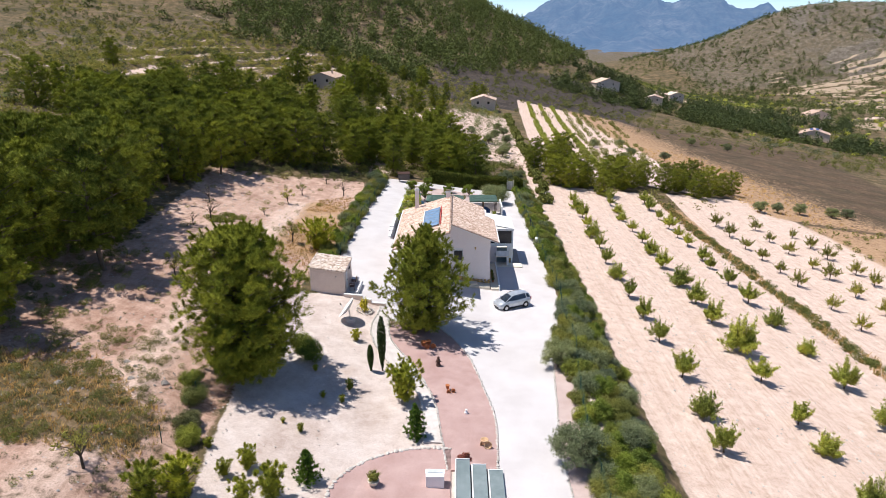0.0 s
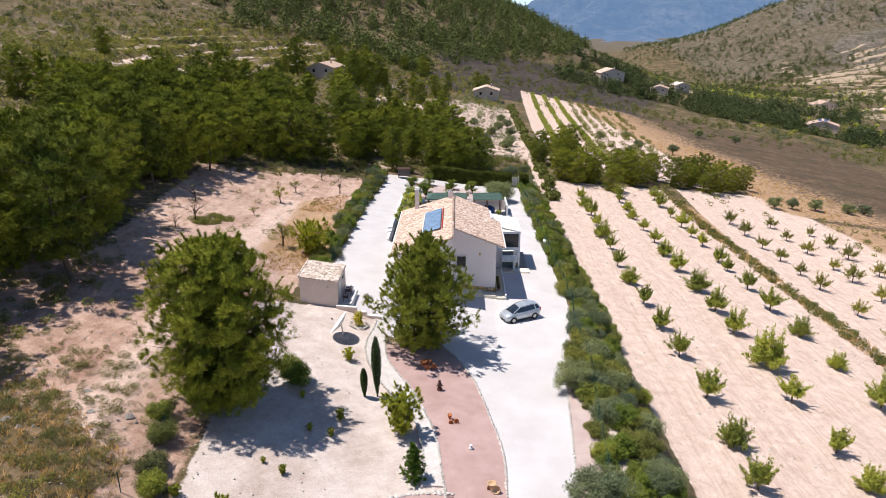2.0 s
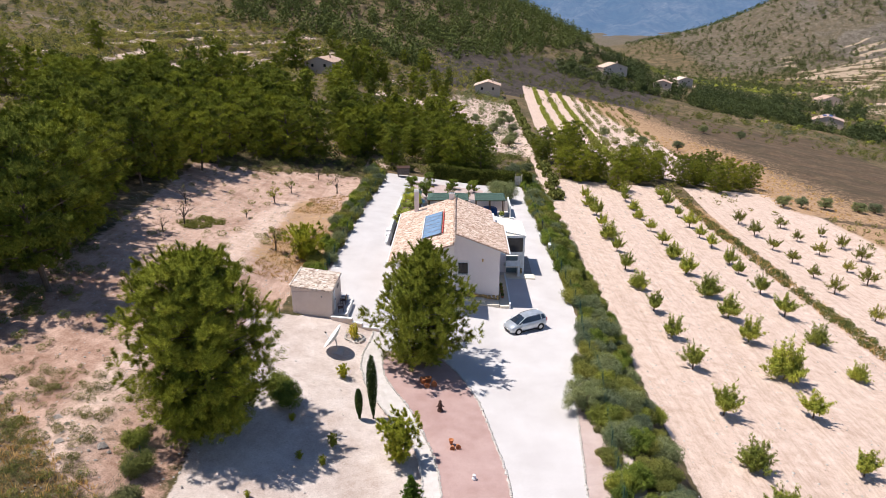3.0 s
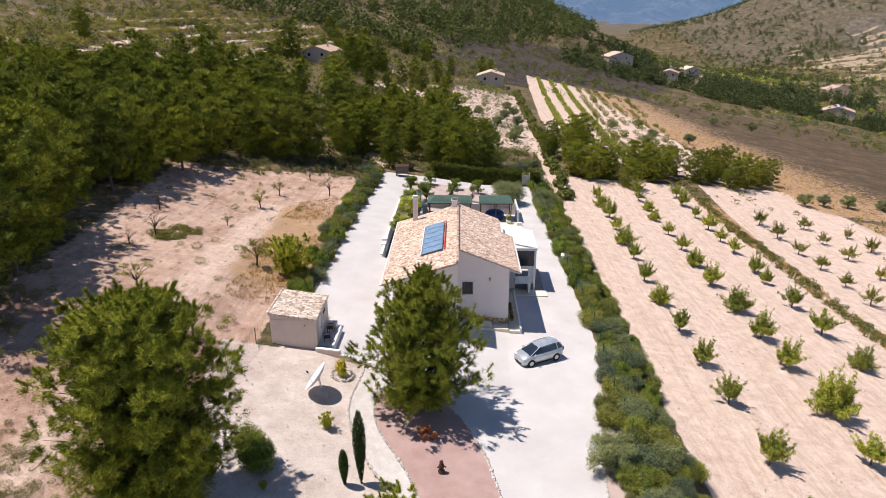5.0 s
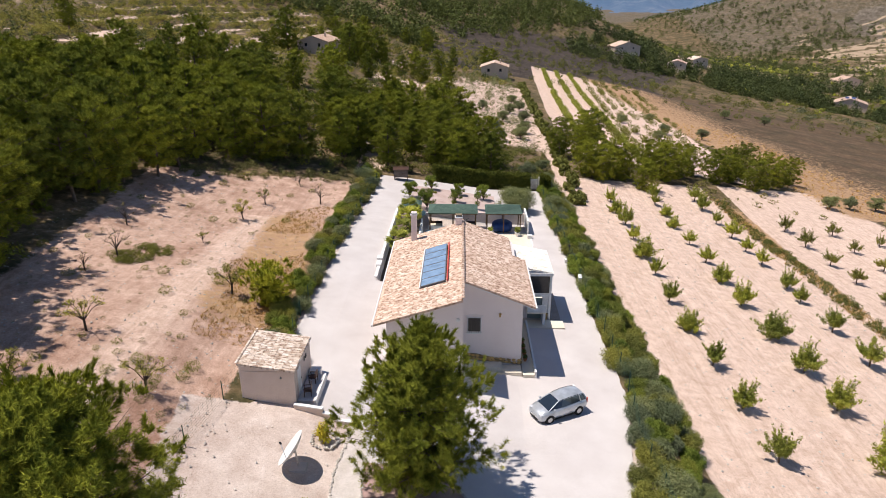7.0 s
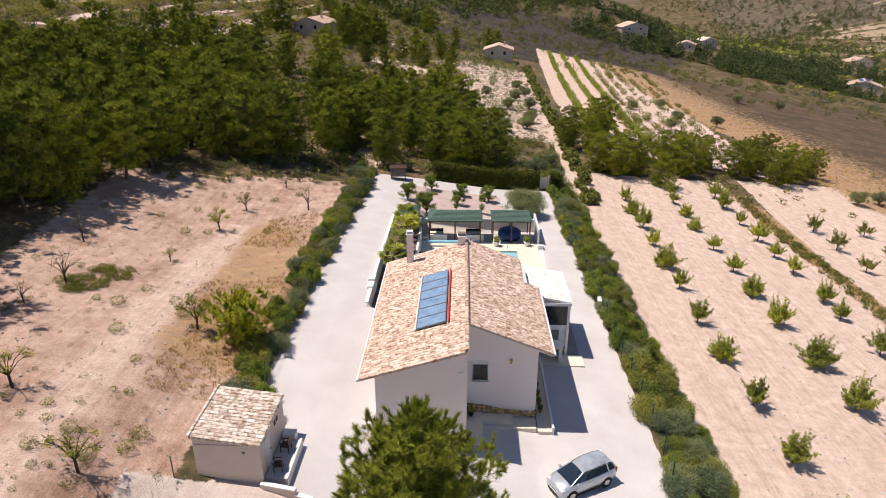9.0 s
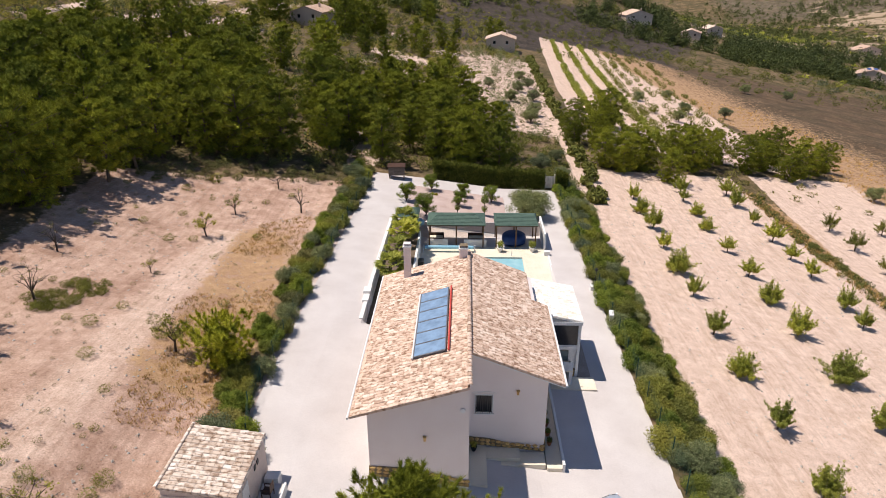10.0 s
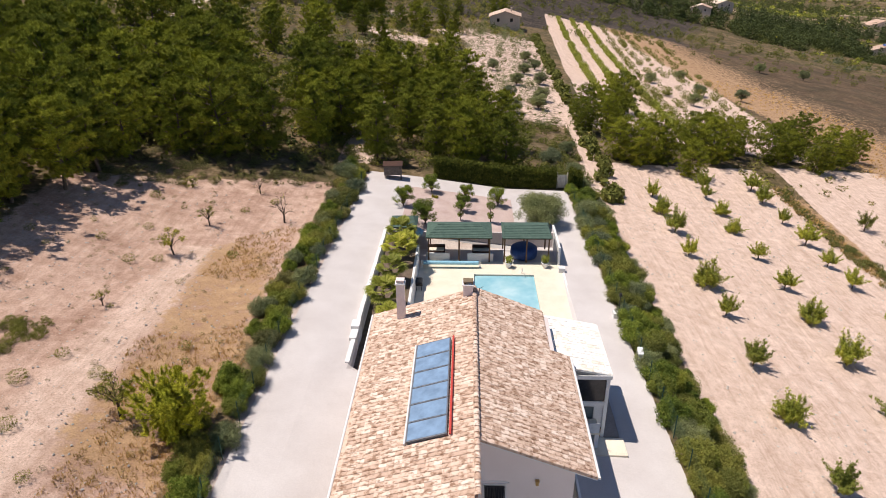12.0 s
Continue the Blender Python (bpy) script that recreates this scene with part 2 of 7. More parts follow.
M_DARKTIMBER = plain("dark_timber", (0.05, 0.025, 0.018), (0.10, 0.05, 0.035), 3, 30, 0.6)
M_TERRACOTTA = plain("terracotta", (0.42, 0.15, 0.06), (0.58, 0.24, 0.10), 4, 30, 0.8)
M_TERRACOTTA_PALE = plain("pale_terracotta", (0.52, 0.33, 0.18), (0.66, 0.45, 0.28), 4, 30, 0.8)
M_STEEL = plain("galvanised_steel", (0.42, 0.43, 0.44), (0.6, 0.6, 0.61), 3, 40, 0.4, 0.8)
M_GREENMETAL = plain("green_coated_wire", (0.012, 0.05, 0.035), (0.02, 0.08, 0.055), 3, 40, 0.5)
M_BLUETARP = plain("blue_tarpaulin", (0.015, 0.045, 0.16), (0.03, 0.08, 0.26), 1.5, 10, 0.5, relief=0.5, depth=0.05)
M_LIGHTBLUE = plain("light_blue_plastic", (0.22, 0.48, 0.62), (0.32, 0.58, 0.70), 2, 10, 0.5)
M_SLATE = plain("grey_blue_steps", (0.16, 0.20, 0.20), (0.24, 0.28, 0.28), 1, 25, 0.8)
M_RUBBER = plain("tyre_rubber", (0.015, 0.015, 0.015), (0.03, 0.03, 0.03), 5, 60, 0.85)
M_RED_PAINT = plain("red_pipe_paint", (0.5, 0.05, 0.04), (0.62, 0.09, 0.07), 2, 20, 0.5)
M_FARWALL = plain("tan_render", (0.58, 0.46, 0.37), (0.68, 0.55, 0.45), 0.3, 8, 0.9)
M_GREY_UNIT = plain("white_enamel", (0.68, 0.69, 0.70), (0.76, 0.77, 0.78), 2, 30, 0.4)


def tile_material(name, stops, flame=1.0):
    """Clay roof tiles: every tile has its own tone, with flamed patches."""
    m, N, L, b = nodes_of(name, 0.85, 0, 0.2)
    g = N.new("ShaderNodeNewGeometry")
    oi = N.new("ShaderNodeObjectInfo")
    both = N.new("ShaderNodeMath")
    L.new(g.outputs["Random Per Island"], both.inputs[0])
    L.new(oi.outputs["Random"], both.inputs[1])
    fr = N.new("ShaderNodeMath")
    fr.operation = "FRACT"
    L.new(both.outputs[0], fr.inputs[0])
    r = ramp(N, L, fr.outputs[0], stops)
    n = noise_node(N, L, 4.4, 3, 0.55, "Position", (0.85, 1.1, 0.85))
    rn = ramp(N, L, n.outputs[0], [(0.37, (0.52, 0.43, 0.37)), (0.47, (0.90, 0.86, 0.83)), (0.56, (1.06, 1.05, 1.05))])
    col = mixc(N, L, flame, r.outputs[0], rn.outputs[0], "MULTIPLY")
    L.new(col, b.inputs["Base Color"])
    bump(N, L, b, n.outputs[0], 0.2, 0.01)
    return m


M_TILE = tile_material("flamed_roof_tile", [(0.0, (0.50, 0.355, 0.27)), (0.3, (0.62, 0.46, 0.36)), (0.7, (0.70, 0.54, 0.435)), (1.0, (0.78, 0.645, 0.545))])
M_TILE_PALE = tile_material("pale_roof_tile", [(0.0, (0.44, 0.34, 0.27)), (0.2, (0.60, 0.49, 0.40)), (0.6, (0.70, 0.60, 0.51)), (1.0, (0.78, 0.70, 0.63))])
M_TILE_WHITE = tile_material("white_roof_tile", [(0.0, (0.78, 0.72, 0.60)), (0.25, (0.88, 0.85, 0.78)), (1.0, (0.92, 0.91, 0.87))], 0.35)


def glassy(name, colour, rough, metal=0.0):
    m, N, L, b = nodes_of(name, rough, metal, 0.7)
    n = noise_node(N, L, 1.3, 3)
    r = ramp(N, L, n.outputs[0], [(0.3, tuple(c * 0.8 for c in colour)), (0.7, tuple(min(1, c * 1.25) for c in colour))])
    L.new(r.outputs[0], b.inputs["Base Color"])
    return m


M_SOLAR = glassy("solar_glass", (0.20, 0.30, 0.43), 0.22)
M_FRAME = plain("dark_grey_aluminium", (0.13, 0.15, 0.18), (0.2, 0.22, 0.25), 3, 30, 0.45, 0.3)
M_CARPAINT = glassy("silver_car_paint", (0.50, 0.53, 0.56), 0.28, 0.45)
M_CARGLASS = glassy("tinted_car_glass", (0.02, 0.03, 0.045), 0.05)
M_LAMP = glassy("headlamp_glass", (0.6, 0.62, 0.64), 0.1)
M_PV = glassy("blue_panel_glass", (0.05, 0.12, 0.40), 0.15)
def water_material():
    m, N, L, b = nodes_of("pool_water", 0.06, 0, 0.5)
    n = noise_node(N, L, 0.35, 3)
    r = ramp(N, L, n.outputs[0], [(0.35, (0.22, 0.47, 0.55)), (0.6, (0.36, 0.58, 0.63)), (0.75, (0.48, 0.66, 0.69))])
    L.new(r.outputs[0], b.inputs["Base Color"])
    n2 = noise_node(N, L, 3.0, 3)
    bump(N, L, b, n2.outputs[0], 0.15, 0.03)
    return m


M_WATER = water_material()


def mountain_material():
    """Far wooded range; kilometres of bright air are put in as blue glow."""
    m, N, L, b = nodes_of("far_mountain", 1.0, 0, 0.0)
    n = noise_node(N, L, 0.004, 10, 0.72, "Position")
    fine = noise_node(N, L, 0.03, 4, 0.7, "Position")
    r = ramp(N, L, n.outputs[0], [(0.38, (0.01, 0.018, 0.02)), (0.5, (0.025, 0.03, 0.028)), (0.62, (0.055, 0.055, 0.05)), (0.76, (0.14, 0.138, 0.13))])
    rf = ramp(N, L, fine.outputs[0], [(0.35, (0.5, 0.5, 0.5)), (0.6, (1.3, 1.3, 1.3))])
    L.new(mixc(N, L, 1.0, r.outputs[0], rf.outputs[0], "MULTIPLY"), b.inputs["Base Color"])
    # haze painted in: the slopes themselves glow blue over a dark base
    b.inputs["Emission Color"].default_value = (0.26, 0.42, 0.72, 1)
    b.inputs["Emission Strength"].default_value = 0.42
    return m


M_MOUNTAIN = mountain_material()


# ---- mesh helpers ----
def mesh_of(name, verts, faces, mats, smooth=False):
    me = bpy.data.meshes.new(name)
    me.from_pydata([tuple(v) for v in verts], [], [tuple(f) for f in faces])
    for mt in (mats if isinstance(mats, (list, tuple)) else [mats]):
        me.materials.append(mt)
    if smooth:
        me.polygons.foreach_set("use_smooth", [True] * len(me.polygons))
    me.update()
    return me


def part(name, bm, material, parent=None, label="", smooth=False):
    """Links a bmesh (or a mesh) as one mesh object, under a thing or a part."""
    if isinstance(bm, bmesh.types.BMesh):
        me = bpy.data.meshes.new(name)
        bmesh.ops.recalc_face_normals(bm, faces=bm.faces[:])
        bm.to_mesh(me)
        bm.free()
        me.materials.append(material)
        if smooth:
            me.polygons.foreach_set("use_smooth", [True] * len(me.polygons))
    else:
        me = bm
    ob = new(name, me)
    if parent is not None:
        ob.parent = parent
    if label:
        ob["label"] = label
    return ob


def thing(name, x, y, z, turn=0.0, label="", category="", group="", kind=""):
    ob = new(name)
    ob.empty_display_size = 0.2
    ob.matrix_basis = pose(x, y, z, 0, 0, turn)
    return tagged(ob, label, category, group, kind)


def box(bm, x0, x1, y0, y1, z0, z1, bevel=0.0, m=None):
    r = bmesh.ops.create_cube(bm, size=1.0)
    vs = r["verts"]
    for v in vs:
        v.co = Vector((x0 + (v.co.x + 0.5) * (x1 - x0), y0 + (v.co.y + 0.5) * (y1 - y0), z0 + (v.co.z + 0.5) * (z1 - z0)))
    if bevel:
        es = list({e for v in vs for e in v.link_edges})
        r2 = bmesh.ops.bevel(bm, geom=es, offset=bevel, segments=2, profile=0.5, affect="EDGES")
        vs = list({v for f in r2["faces"] for v in f.verts} | {v for v in vs if v.is_valid})
    if m is not None:
        bmesh.ops.transform(bm, matrix=m, verts=[v for v in vs if v.is_valid])
    return bm


def boxed(x0, x1, y0, y1, z0, z1, bevel=0.0, m=None):
    return box(bmesh.new(), x0, x1, y0, y1, z0, z1, bevel, m)


def rod(bm, a, b, r0, r1=None, n=8):
    a, b = Vector(a), Vector(b)
    r1 = r0 if r1 is None else r1
    q = (b - a).to_track_quat("Z", "Y").to_matrix()
    rings = []
    for p, r in ((a, r0), (b, r1)):
        rings.append([bm.verts.new(p + q @ Vector((r * math.cos(k * 2 * math.pi / n), r * math.sin(k * 2 * math.pi / n), 0))) for k in range(n)])
    for k in range(n):
        bm.faces.new((rings[0][k], rings[0][(k + 1) % n], rings[1][(k + 1) % n], rings[1][k]))
    bm.faces.new(rings[0][::-1])
    bm.faces.new(rings[1])
    return bm


def lathe(profile, n=16, bm=None):
    bm = bm or bmesh.new()
    rings = [[bm.verts.new((r * math.cos(k * 2 * math.pi / n), r * math.sin(k * 2 * math.pi / n), z)) for k in range(n)] for r, z in profile]
    for a, b in zip(rings, rings[1:]):
        for k in range(n):
            bm.faces.new((a[k], a[(k + 1) % n], b[(k + 1) % n], b[k]))
    bm.faces.new(rings[0][::-1])
    bm.faces.new(rings[-1])
    return bm


# ---- the lie of the land ----
def ease(a, b, x):
    t = np.clip((x - a) / (b - a), 0, 1)
    return t * t * (3 - 2 * t)


def height(x, y):
    """Ground height: a hillside falling to the east, a levelled plot, an orchard below it, hills behind."""
    x, y = np.asarray(x, float), np.asarray(y, float)
    base = 1.5 - 0.17 * x - 0.025 * y
    base = base - 1.0 * (1 - ease(-20, 0, y)) * (1 - ease(-18, -14, x))
    base = -55 + np.logaddexp(0, (base + 55) / 8) * 8
    base = base + 150 * np.exp(-((x + 260) / 330) ** 2 - ((y - 620) / 205) ** 2)
    base = base + 115 * np.exp(-((x - 720) / 200) ** 2 - ((y - 1050) / 200) ** 2) + 42 * np.exp(-((x - 400) / 190) ** 2 - ((y - 1150) / 220) ** 2)
    base = base + 44 * np.exp(-((x - 560) / 110) ** 2 - ((y - 1130) / 150) ** 2)
    base = base - 2 * np.exp(-((x + 27) / 14) ** 2 - ((y - 34) / 22) ** 2)
    xs = [-16, -11, -6, 4.5, 13]
    front = np.interp(x, xs, [3.0, 2.2, 1.35, 0.85, 0.5])
    mid = np.interp(x, xs, [3.2, 2.6, 1.7, 0.05, -0.3])
    back = np.interp(x, xs, [1.8, 1.2, 0.6, -0.9, -1.2])
    a, b = ease(-26, -4, y), ease(14, 60, y)
    lot = front * (1 - a) + mid * (a - b) + back * b
    deck = ease(-8.7, -8.2, x) * (1 - ease(8.4, 8.9, x)) * ease(17.0, 17.6, y) * (1 - ease(41.8, 42.6, y))
    lot = lot * (1 - deck) - 0.85 * deck
    orch = -5 - 0.18 * (x - 25) - 0.02 * y
    wo = ease(10, 19, x) * (1 - ease(60, 100, x)) * (1 - ease(62, 110, y))
    wl = ease(-24, -15.5, x) * (1 - ease(12.8, 18.5, x)) * (1 - ease(62, 78, y))
    g = base * (1 - wo) + orch * wo
    return g * (1 - wl) + lot * wl


def gz(x, y):
    return float(height(x, y))


def wobble(x, y, s):
    """Smooth pseudo-noise from a few sines, about -1 to 1."""
    return (np.sin(x / s + 1.7 * np.sin(y / s * 0.7)) + np.sin(y / s * 1.3 + 1.3 * np.sin(x / s * 0.9 + 2))) * 0.5


def stations(*runs):
    out = []
    for a, b, step in runs:
        out.extend(np.arange(a, b, step))
    return np.array(out + [runs[-1][1]])


def build_ground():
    xs = stations((-1800, -400, 60), (-400, -160, 10), (-160, -50, 1.6), (-50, 80, 0.8), (80, 200, 3), (200, 900, 7), (900, 2600, 100))
    ys = stations((-400, -60, 20), (-60, -40, 2), (-40, 90, 0.8), (90, 280, 2.2), (280, 1000, 6), (1000, 1500, 20), (1500, 4900, 170))
    X, Y = np.meshgrid(xs, ys, indexing="ij")
    Z = height(X, Y)
    far = ease(60, 160, np.hypot(X, Y - 20))
    Z = Z + far * (wobble(X, Y, 9) * 0.5 + wobble(X, Y, 31) * 2.0 * ease(200, 500, Y))
    # terraces cut into the slopes
    tl = ease(-150, -128, X + 6 * wobble(X, Y, 15)) * (1 - ease(-74, -60, X)) * ease(132, 146, Y) * (1 - ease(285, 310, Y))
    rung = (height(X, Y) + 0.35 * wobble(X, Y, 23)) / 2.95 + 0.5
    bench_at = rung % 1.0
    step_far = ease(430, 480, X) * ease(560, 620, Y) * (1 - ease(900, 960, Y))
    Z = Z + step_far * 3.0 * ease(0.55, 1.0, ((Y - 0.12 * X + 5 * wobble(X, Y, 50)) % 26) / 26)
    Z = Z + tl * 2.2 * (ease(0.66, 0.92, bench_at) - bench_at)
    orch = ease(17.5, 19, X) * (1 - ease(51, 52.5, X + 0.05 * (Y - 40) - 2)) * (1 - ease(87, 90, Y - 0.35 * (X - 35)))
    orch2 = ease(54.2, 55.4, X - 0.02 * (Y - 40)) * (1 - ease(86, 96, X + 0.15 * (Y - 60))) * (1 - ease(88, 92, Y - 0.35 * (X - 35)))
    leftf = ease(-42, -38, X + 0.12 * (Y - 20)) * (1 - ease(-17.5, -15.8, X)) * ease(-36, -26, Y - 0.6 * (X + 28)) * (1 - ease(51, 54, Y - 0.45 * (X + 22)))
    strips = ease(23, 25, X - 0.055 * (Y - 110)) * (1 - ease(74, 78, X - 0.08 * (Y - 197))) * ease(100, 108, Y) * (1 - ease(290, 302, Y + 0.1 * (X - 40)))
    plot2 = 0.56 * ease(-6, 0, X + 3 * wobble(X, Y, 8)) * (1 - ease(19, 21, X - 0.05 * (Y - 110))) * ease(92, 104, Y) * (1 - ease(215, 235, Y))
    plot2 = np.maximum(plot2, 0.58 * ease(0.0, 0.5, wobble(X, Y, 7)) * ease(-34, -28, X) * (1 - ease(-2, 2, X)) * ease(128, 140, Y) * (1 - ease(225, 240, Y)))
    lane = (1 - ease(1.2, 1.8, np.abs(X - 19.5 - 0.03 * (Y - 80)))) * ease(60, 66, Y) * (1 - ease(125, 135, Y))
    frontlot = ease(-18.6, -17.2, np.where(Y < -6, X + 0.1 * (Y + 20), X - 3.6)) * (1 - ease(12.5, 13.2, X)) * (1 - ease(59, 60.5, Y))
    gully = (1 - ease(1.5, 3, np.abs(X + 17.5 + 2 * np.sin(Y / 6)))) * ease(60, 64, Y) * (1 - ease(150, 160, Y))
    terr_soil = 0.85 * tl * (1 - ease(0.14, 0.24, np.abs(bench_at - 0.5) + 0.06 * wobble(X, Y, 6))) * ease(-0.9, -0.6, wobble(X, Y, 21))
    leftsoil = 0.42 * ease(0.35, 0.8, wobble(X * 0.6, Y * 1.6, 9)) * (1 - ease(-60, -40, X)) * ease(90, 120, Y) * (1 - ease(380, 420, Y))
    farsoil = 0.55 * ease(0.3, 0.7, wobble(X * 0.6, Y * 1.9, 34)) * ease(230, 300, X) * ease(330, 420, Y) * (1 - ease(800, 900, Y))
    bench = (Y - 0.16 * (X - 480) + 7 * wobble(X, Y, 70) + 2 * wobble(X, Y, 18)) / np.where(Y > 820, 17.0, 13.0)
    terr_far = ease(415, 470, X + 8 * wobble(X, Y, 20)) * ease(590, 620, Y) * (1 - ease(895, 925, Y)) * 0.9 * (1 - ease(0.38, 0.54, np.abs((bench % 1.0) - 0.5) * 2)) * ease(-0.7, -0.3, wobble(X, Y, 31))
    heath = ease(-25, 5, X - 0.1 * (Y - 330) + 6 * wobble(X, Y, 12)) * (1 - ease(85, 150, X - 0.3 * (Y - 330) + 14 * wobble(X, Y, 16))) * ease(262, 275, Y - 0.35 * (X - 60)) * (1 - ease(360, 395, Y - 0.5 * X))
    rocky = (0.5 + 0.5 * ease(0.0, 0.6, wobble(X, Y, 26) + 0.5 * wobble(X, Y, 7)) * ease(500, 600, X)) * ease(300, 360, X) * ease(760, 860, Y)
    lane_far = (1 - ease(3, 5, np.abs(Y - 520 - 0.25 * (X - 200) - 12 * np.sin(X / 60)))) * ease(150, 190, X)
    plots = 0.6 * ease(0.1, 0.35, wobble(X * 0.45, Y * 1.5, 15)) * ease(190, 240, X) * ease(430, 480, Y) * (1 - ease(660, 720, Y))
    ochre = np.clip(terr_far + plots + farsoil, 0, 1)
    soil = np.clip(lane_far + orch + orch2 + leftf + strips + plot2 + lane + gully + terr_soil + leftsoil, 0, 1)
    soil = np.maximum(soil, (0.70 - 0.1 * (1 - ease(-30, -18, Y))) * (1 - ease(-17.5, -16, X)) * (1 - ease(-6, 8, Y)) * ease(-60, -42, X))
    patchy = ((X + 30) / 8.5) ** 2 + ((Y + 33.5) / 5.5) ** 2 + 0.5 * wobble(X, Y, 2.3)
    soil = soil * (1 - 0.62 * (1 - ease(0.2, 1.5, patchy)))
    track = (1 - ease(0.8, 2.4, np.abs(X + 24.9 + 0.02 * (Y - 15) + 0.5 * wobble(X, Y, 6)))) * (Y < 34)
    rust = (0.75 + 0.25 * (1 - ease(-12, 4, Y))) * (1 - 0.7 * track) * (1 - ease(-17, -15, X)) * ease(-80, -60, X) * (1 - ease(60, 80, Y))
    # fallow field, whose brown also carries the painted cloud shadow
    dry = ease(74, 84, X + 0.1 * (Y - 100)) * (1 - ease(170, 190, X - 0.25 * (Y - 200))) * ease(84, 92, Y) * (1 - ease(290, 310, Y))
    bank = (1 - ease(2.2, 6.0, np.abs(X + 20.0 + 0.06 * (Y - 20) + 0.9 * wobble(X, Y, 5)))) * ease(0, 6, Y) * (1 - ease(32, 42, Y))
    dry = np.maximum(dry, 0.6 * bank)
    dry = np.maximum(dry, ease(84, 88, X) * (1 - ease(170, 190, X)) * ease(30, 50, Y) * (1 - ease(84, 92, Y)))
    straw = np.where(X < 0, dry, 0)
    dry = np.where(X < 0, 0, dry)
    straw = np.maximum(straw, dry * (1 - ease(0, 100, X - 78 + 0.1 * (Y - 100))) * 0.66)
    straw = np.maximum(straw, dry * (1 - ease(0, 30, Y - 88)) * 0.62)
    straw = np.maximum(straw, 0.55 * ease(51, 52, X + 0.05 * (Y - 40) - 2) * (1 - ease(54.6, 56.2, X - 0.02 * (Y - 40) + 0.5 * wobble(X, Y, 5))) * (1 - ease(80, 92, Y)))
    pale = np.clip(frontlot, 0, 1)
    # clods and rough tilth close by
    near = (1 - ease(60, 120, np.hypot(X, Y - 20)))
    rng = np.random.default_rng(3)
    Z = Z + near * (1 - pale) * (rng.random(X.shape) - 0.5) * 0.16
    Z = Z - 0.10 * pale
    nx, ny = X.shape
    verts = np.stack([X, Y, Z], -1).reshape(-1, 3)
    i = np.arange(nx * ny).reshape(nx, ny)
    faces = np.stack([i[:-1, :-1], i[1:, :-1], i[1:, 1:], i[:-1, 1:]], -1).reshape(-1, 4)
    me = bpy.data.meshes.new("ground")
    me.vertices.add(len(verts))
    me.vertices.foreach_set("co", verts.ravel())
    me.loops.add(faces.size)
    me.loops.foreach_set("vertex_index", faces.ravel().astype(np.int32))
    me.polygons.add(len(faces))
    me.polygons.foreach_set("loop_start", np.arange(0, faces.size, 4, dtype=np.int32))
    me.polygons.foreach_set("use_smooth", np.ones(len(faces), dtype=bool))
    me.update(calc_edges=True)
    for nm, val in (("soil", soil), ("dry", dry), ("pale", pale), ("rust", rust), ("straw", straw), ("heath", heath), ("rocky", rocky), ("ochre", ochre)):
        at = me.attributes.new(nm, "FLOAT", "POINT")
        at.data.foreach_set("value", np.clip(val, 0, 1).ravel().astype(np.float32))
    me.materials.append(M_GROUND)
    return tagged(new("ground", me), "pale stony earth, ploughed fields and scrub hillside", "ground", kind="structure")


build_ground()


def strip(name, left, right, y0, y1, material, lift, label, category, step=0.6, across=10, kind="structure", parent=None):
    """A thin sheet laid on the ground between two edge curves x(y)."""
    n = max(2, int((y1 - y0) / step))
    verts, faces = [], []
    for k in range(n + 1):
        y = y0 + (y1 - y0) * k / n
        a, b = left(y), right(y)
        for j in range(across + 1):
            x = a + (b - a) * j / across
            verts.append((x, y, gz(x, y) + lift))
    w = across + 1
    for k in range(n):
        for j in range(across):
            p = k * w + j
            faces.append((p, p + 1, p + w + 1, p + w))
    # skirt round the rim gives it thickness
    rim = [j for j in range(w)] + [k * w + w - 1 for k in range(1, n + 1)] + [n * w + j for j in range(w - 2, -1, -1)] + [k * w for k in range(n - 1, 0, -1)]
    base = len(verts)
    for p in rim:
        v = verts[p]
        verts.append((v[0], v[1], v[2] - 0.25))
    m = len(rim)
    for k in range(m):
        faces.append((rim[k], base + k, base + (k + 1) % m, rim[(k + 1) % m]))
    ob = new(name, mesh_of(name, verts, faces, material))
    return tagged(ob, label, category, kind=kind)


def curve(pts):
    """x as a smooth function of y through a few (y, x) points."""
    ys, xs = [p[0] for p in pts], [p[1] for p in pts]
    return lambda y: sum(float(np.interp(y + d, ys, xs)) for d in (-1.2, -0.6, 0, 0.6, 1.2)) / 5


DRIVE_R = curve([(-45, 8.4), (-30, 8.6), (-18, 9.8), (-6, 11.9), (0, 13.1), (20, 12.7), (45, 12.6), (60, 12.4)])
BED_R = curve([(-36, 3.5), (-31, 3.8), (-27, 3.9), (-21.7, 2.95), (-17, 2.1), (-12.5, 0.4), (-10.5, -1.2)])
BED_L = curve([(-36, 0.2), (-31.7, -0.2), (-24.8, -1.1), (-18.8, -3.3), (-15.4, -5.4), (-13.2, -6.1), (-10, -6.2)])
PATH_L = curve([(-31, -1.8), (-27, -1.9), (-23.5, -2.6), (-19.5, -5.2), (-16, -7.2), (-13, -8.0), (-11, -7.9), (-8.5, -7.5), (-6.2, -7.6)])
LOT_L = curve([(-6.5, -8.5), (-5.5, -11.0), (4, -14.0), (18, -13.8), (30, -13.6), (45, -13.4), (60, -13.0)])
strip("drive", lambda y: BED_R(y) + 0.1, DRIVE_R, -60, -10.6, M_DRIVE, 0.02, "pale grey-white gravel drive beside a stone-edged bed", "drive")
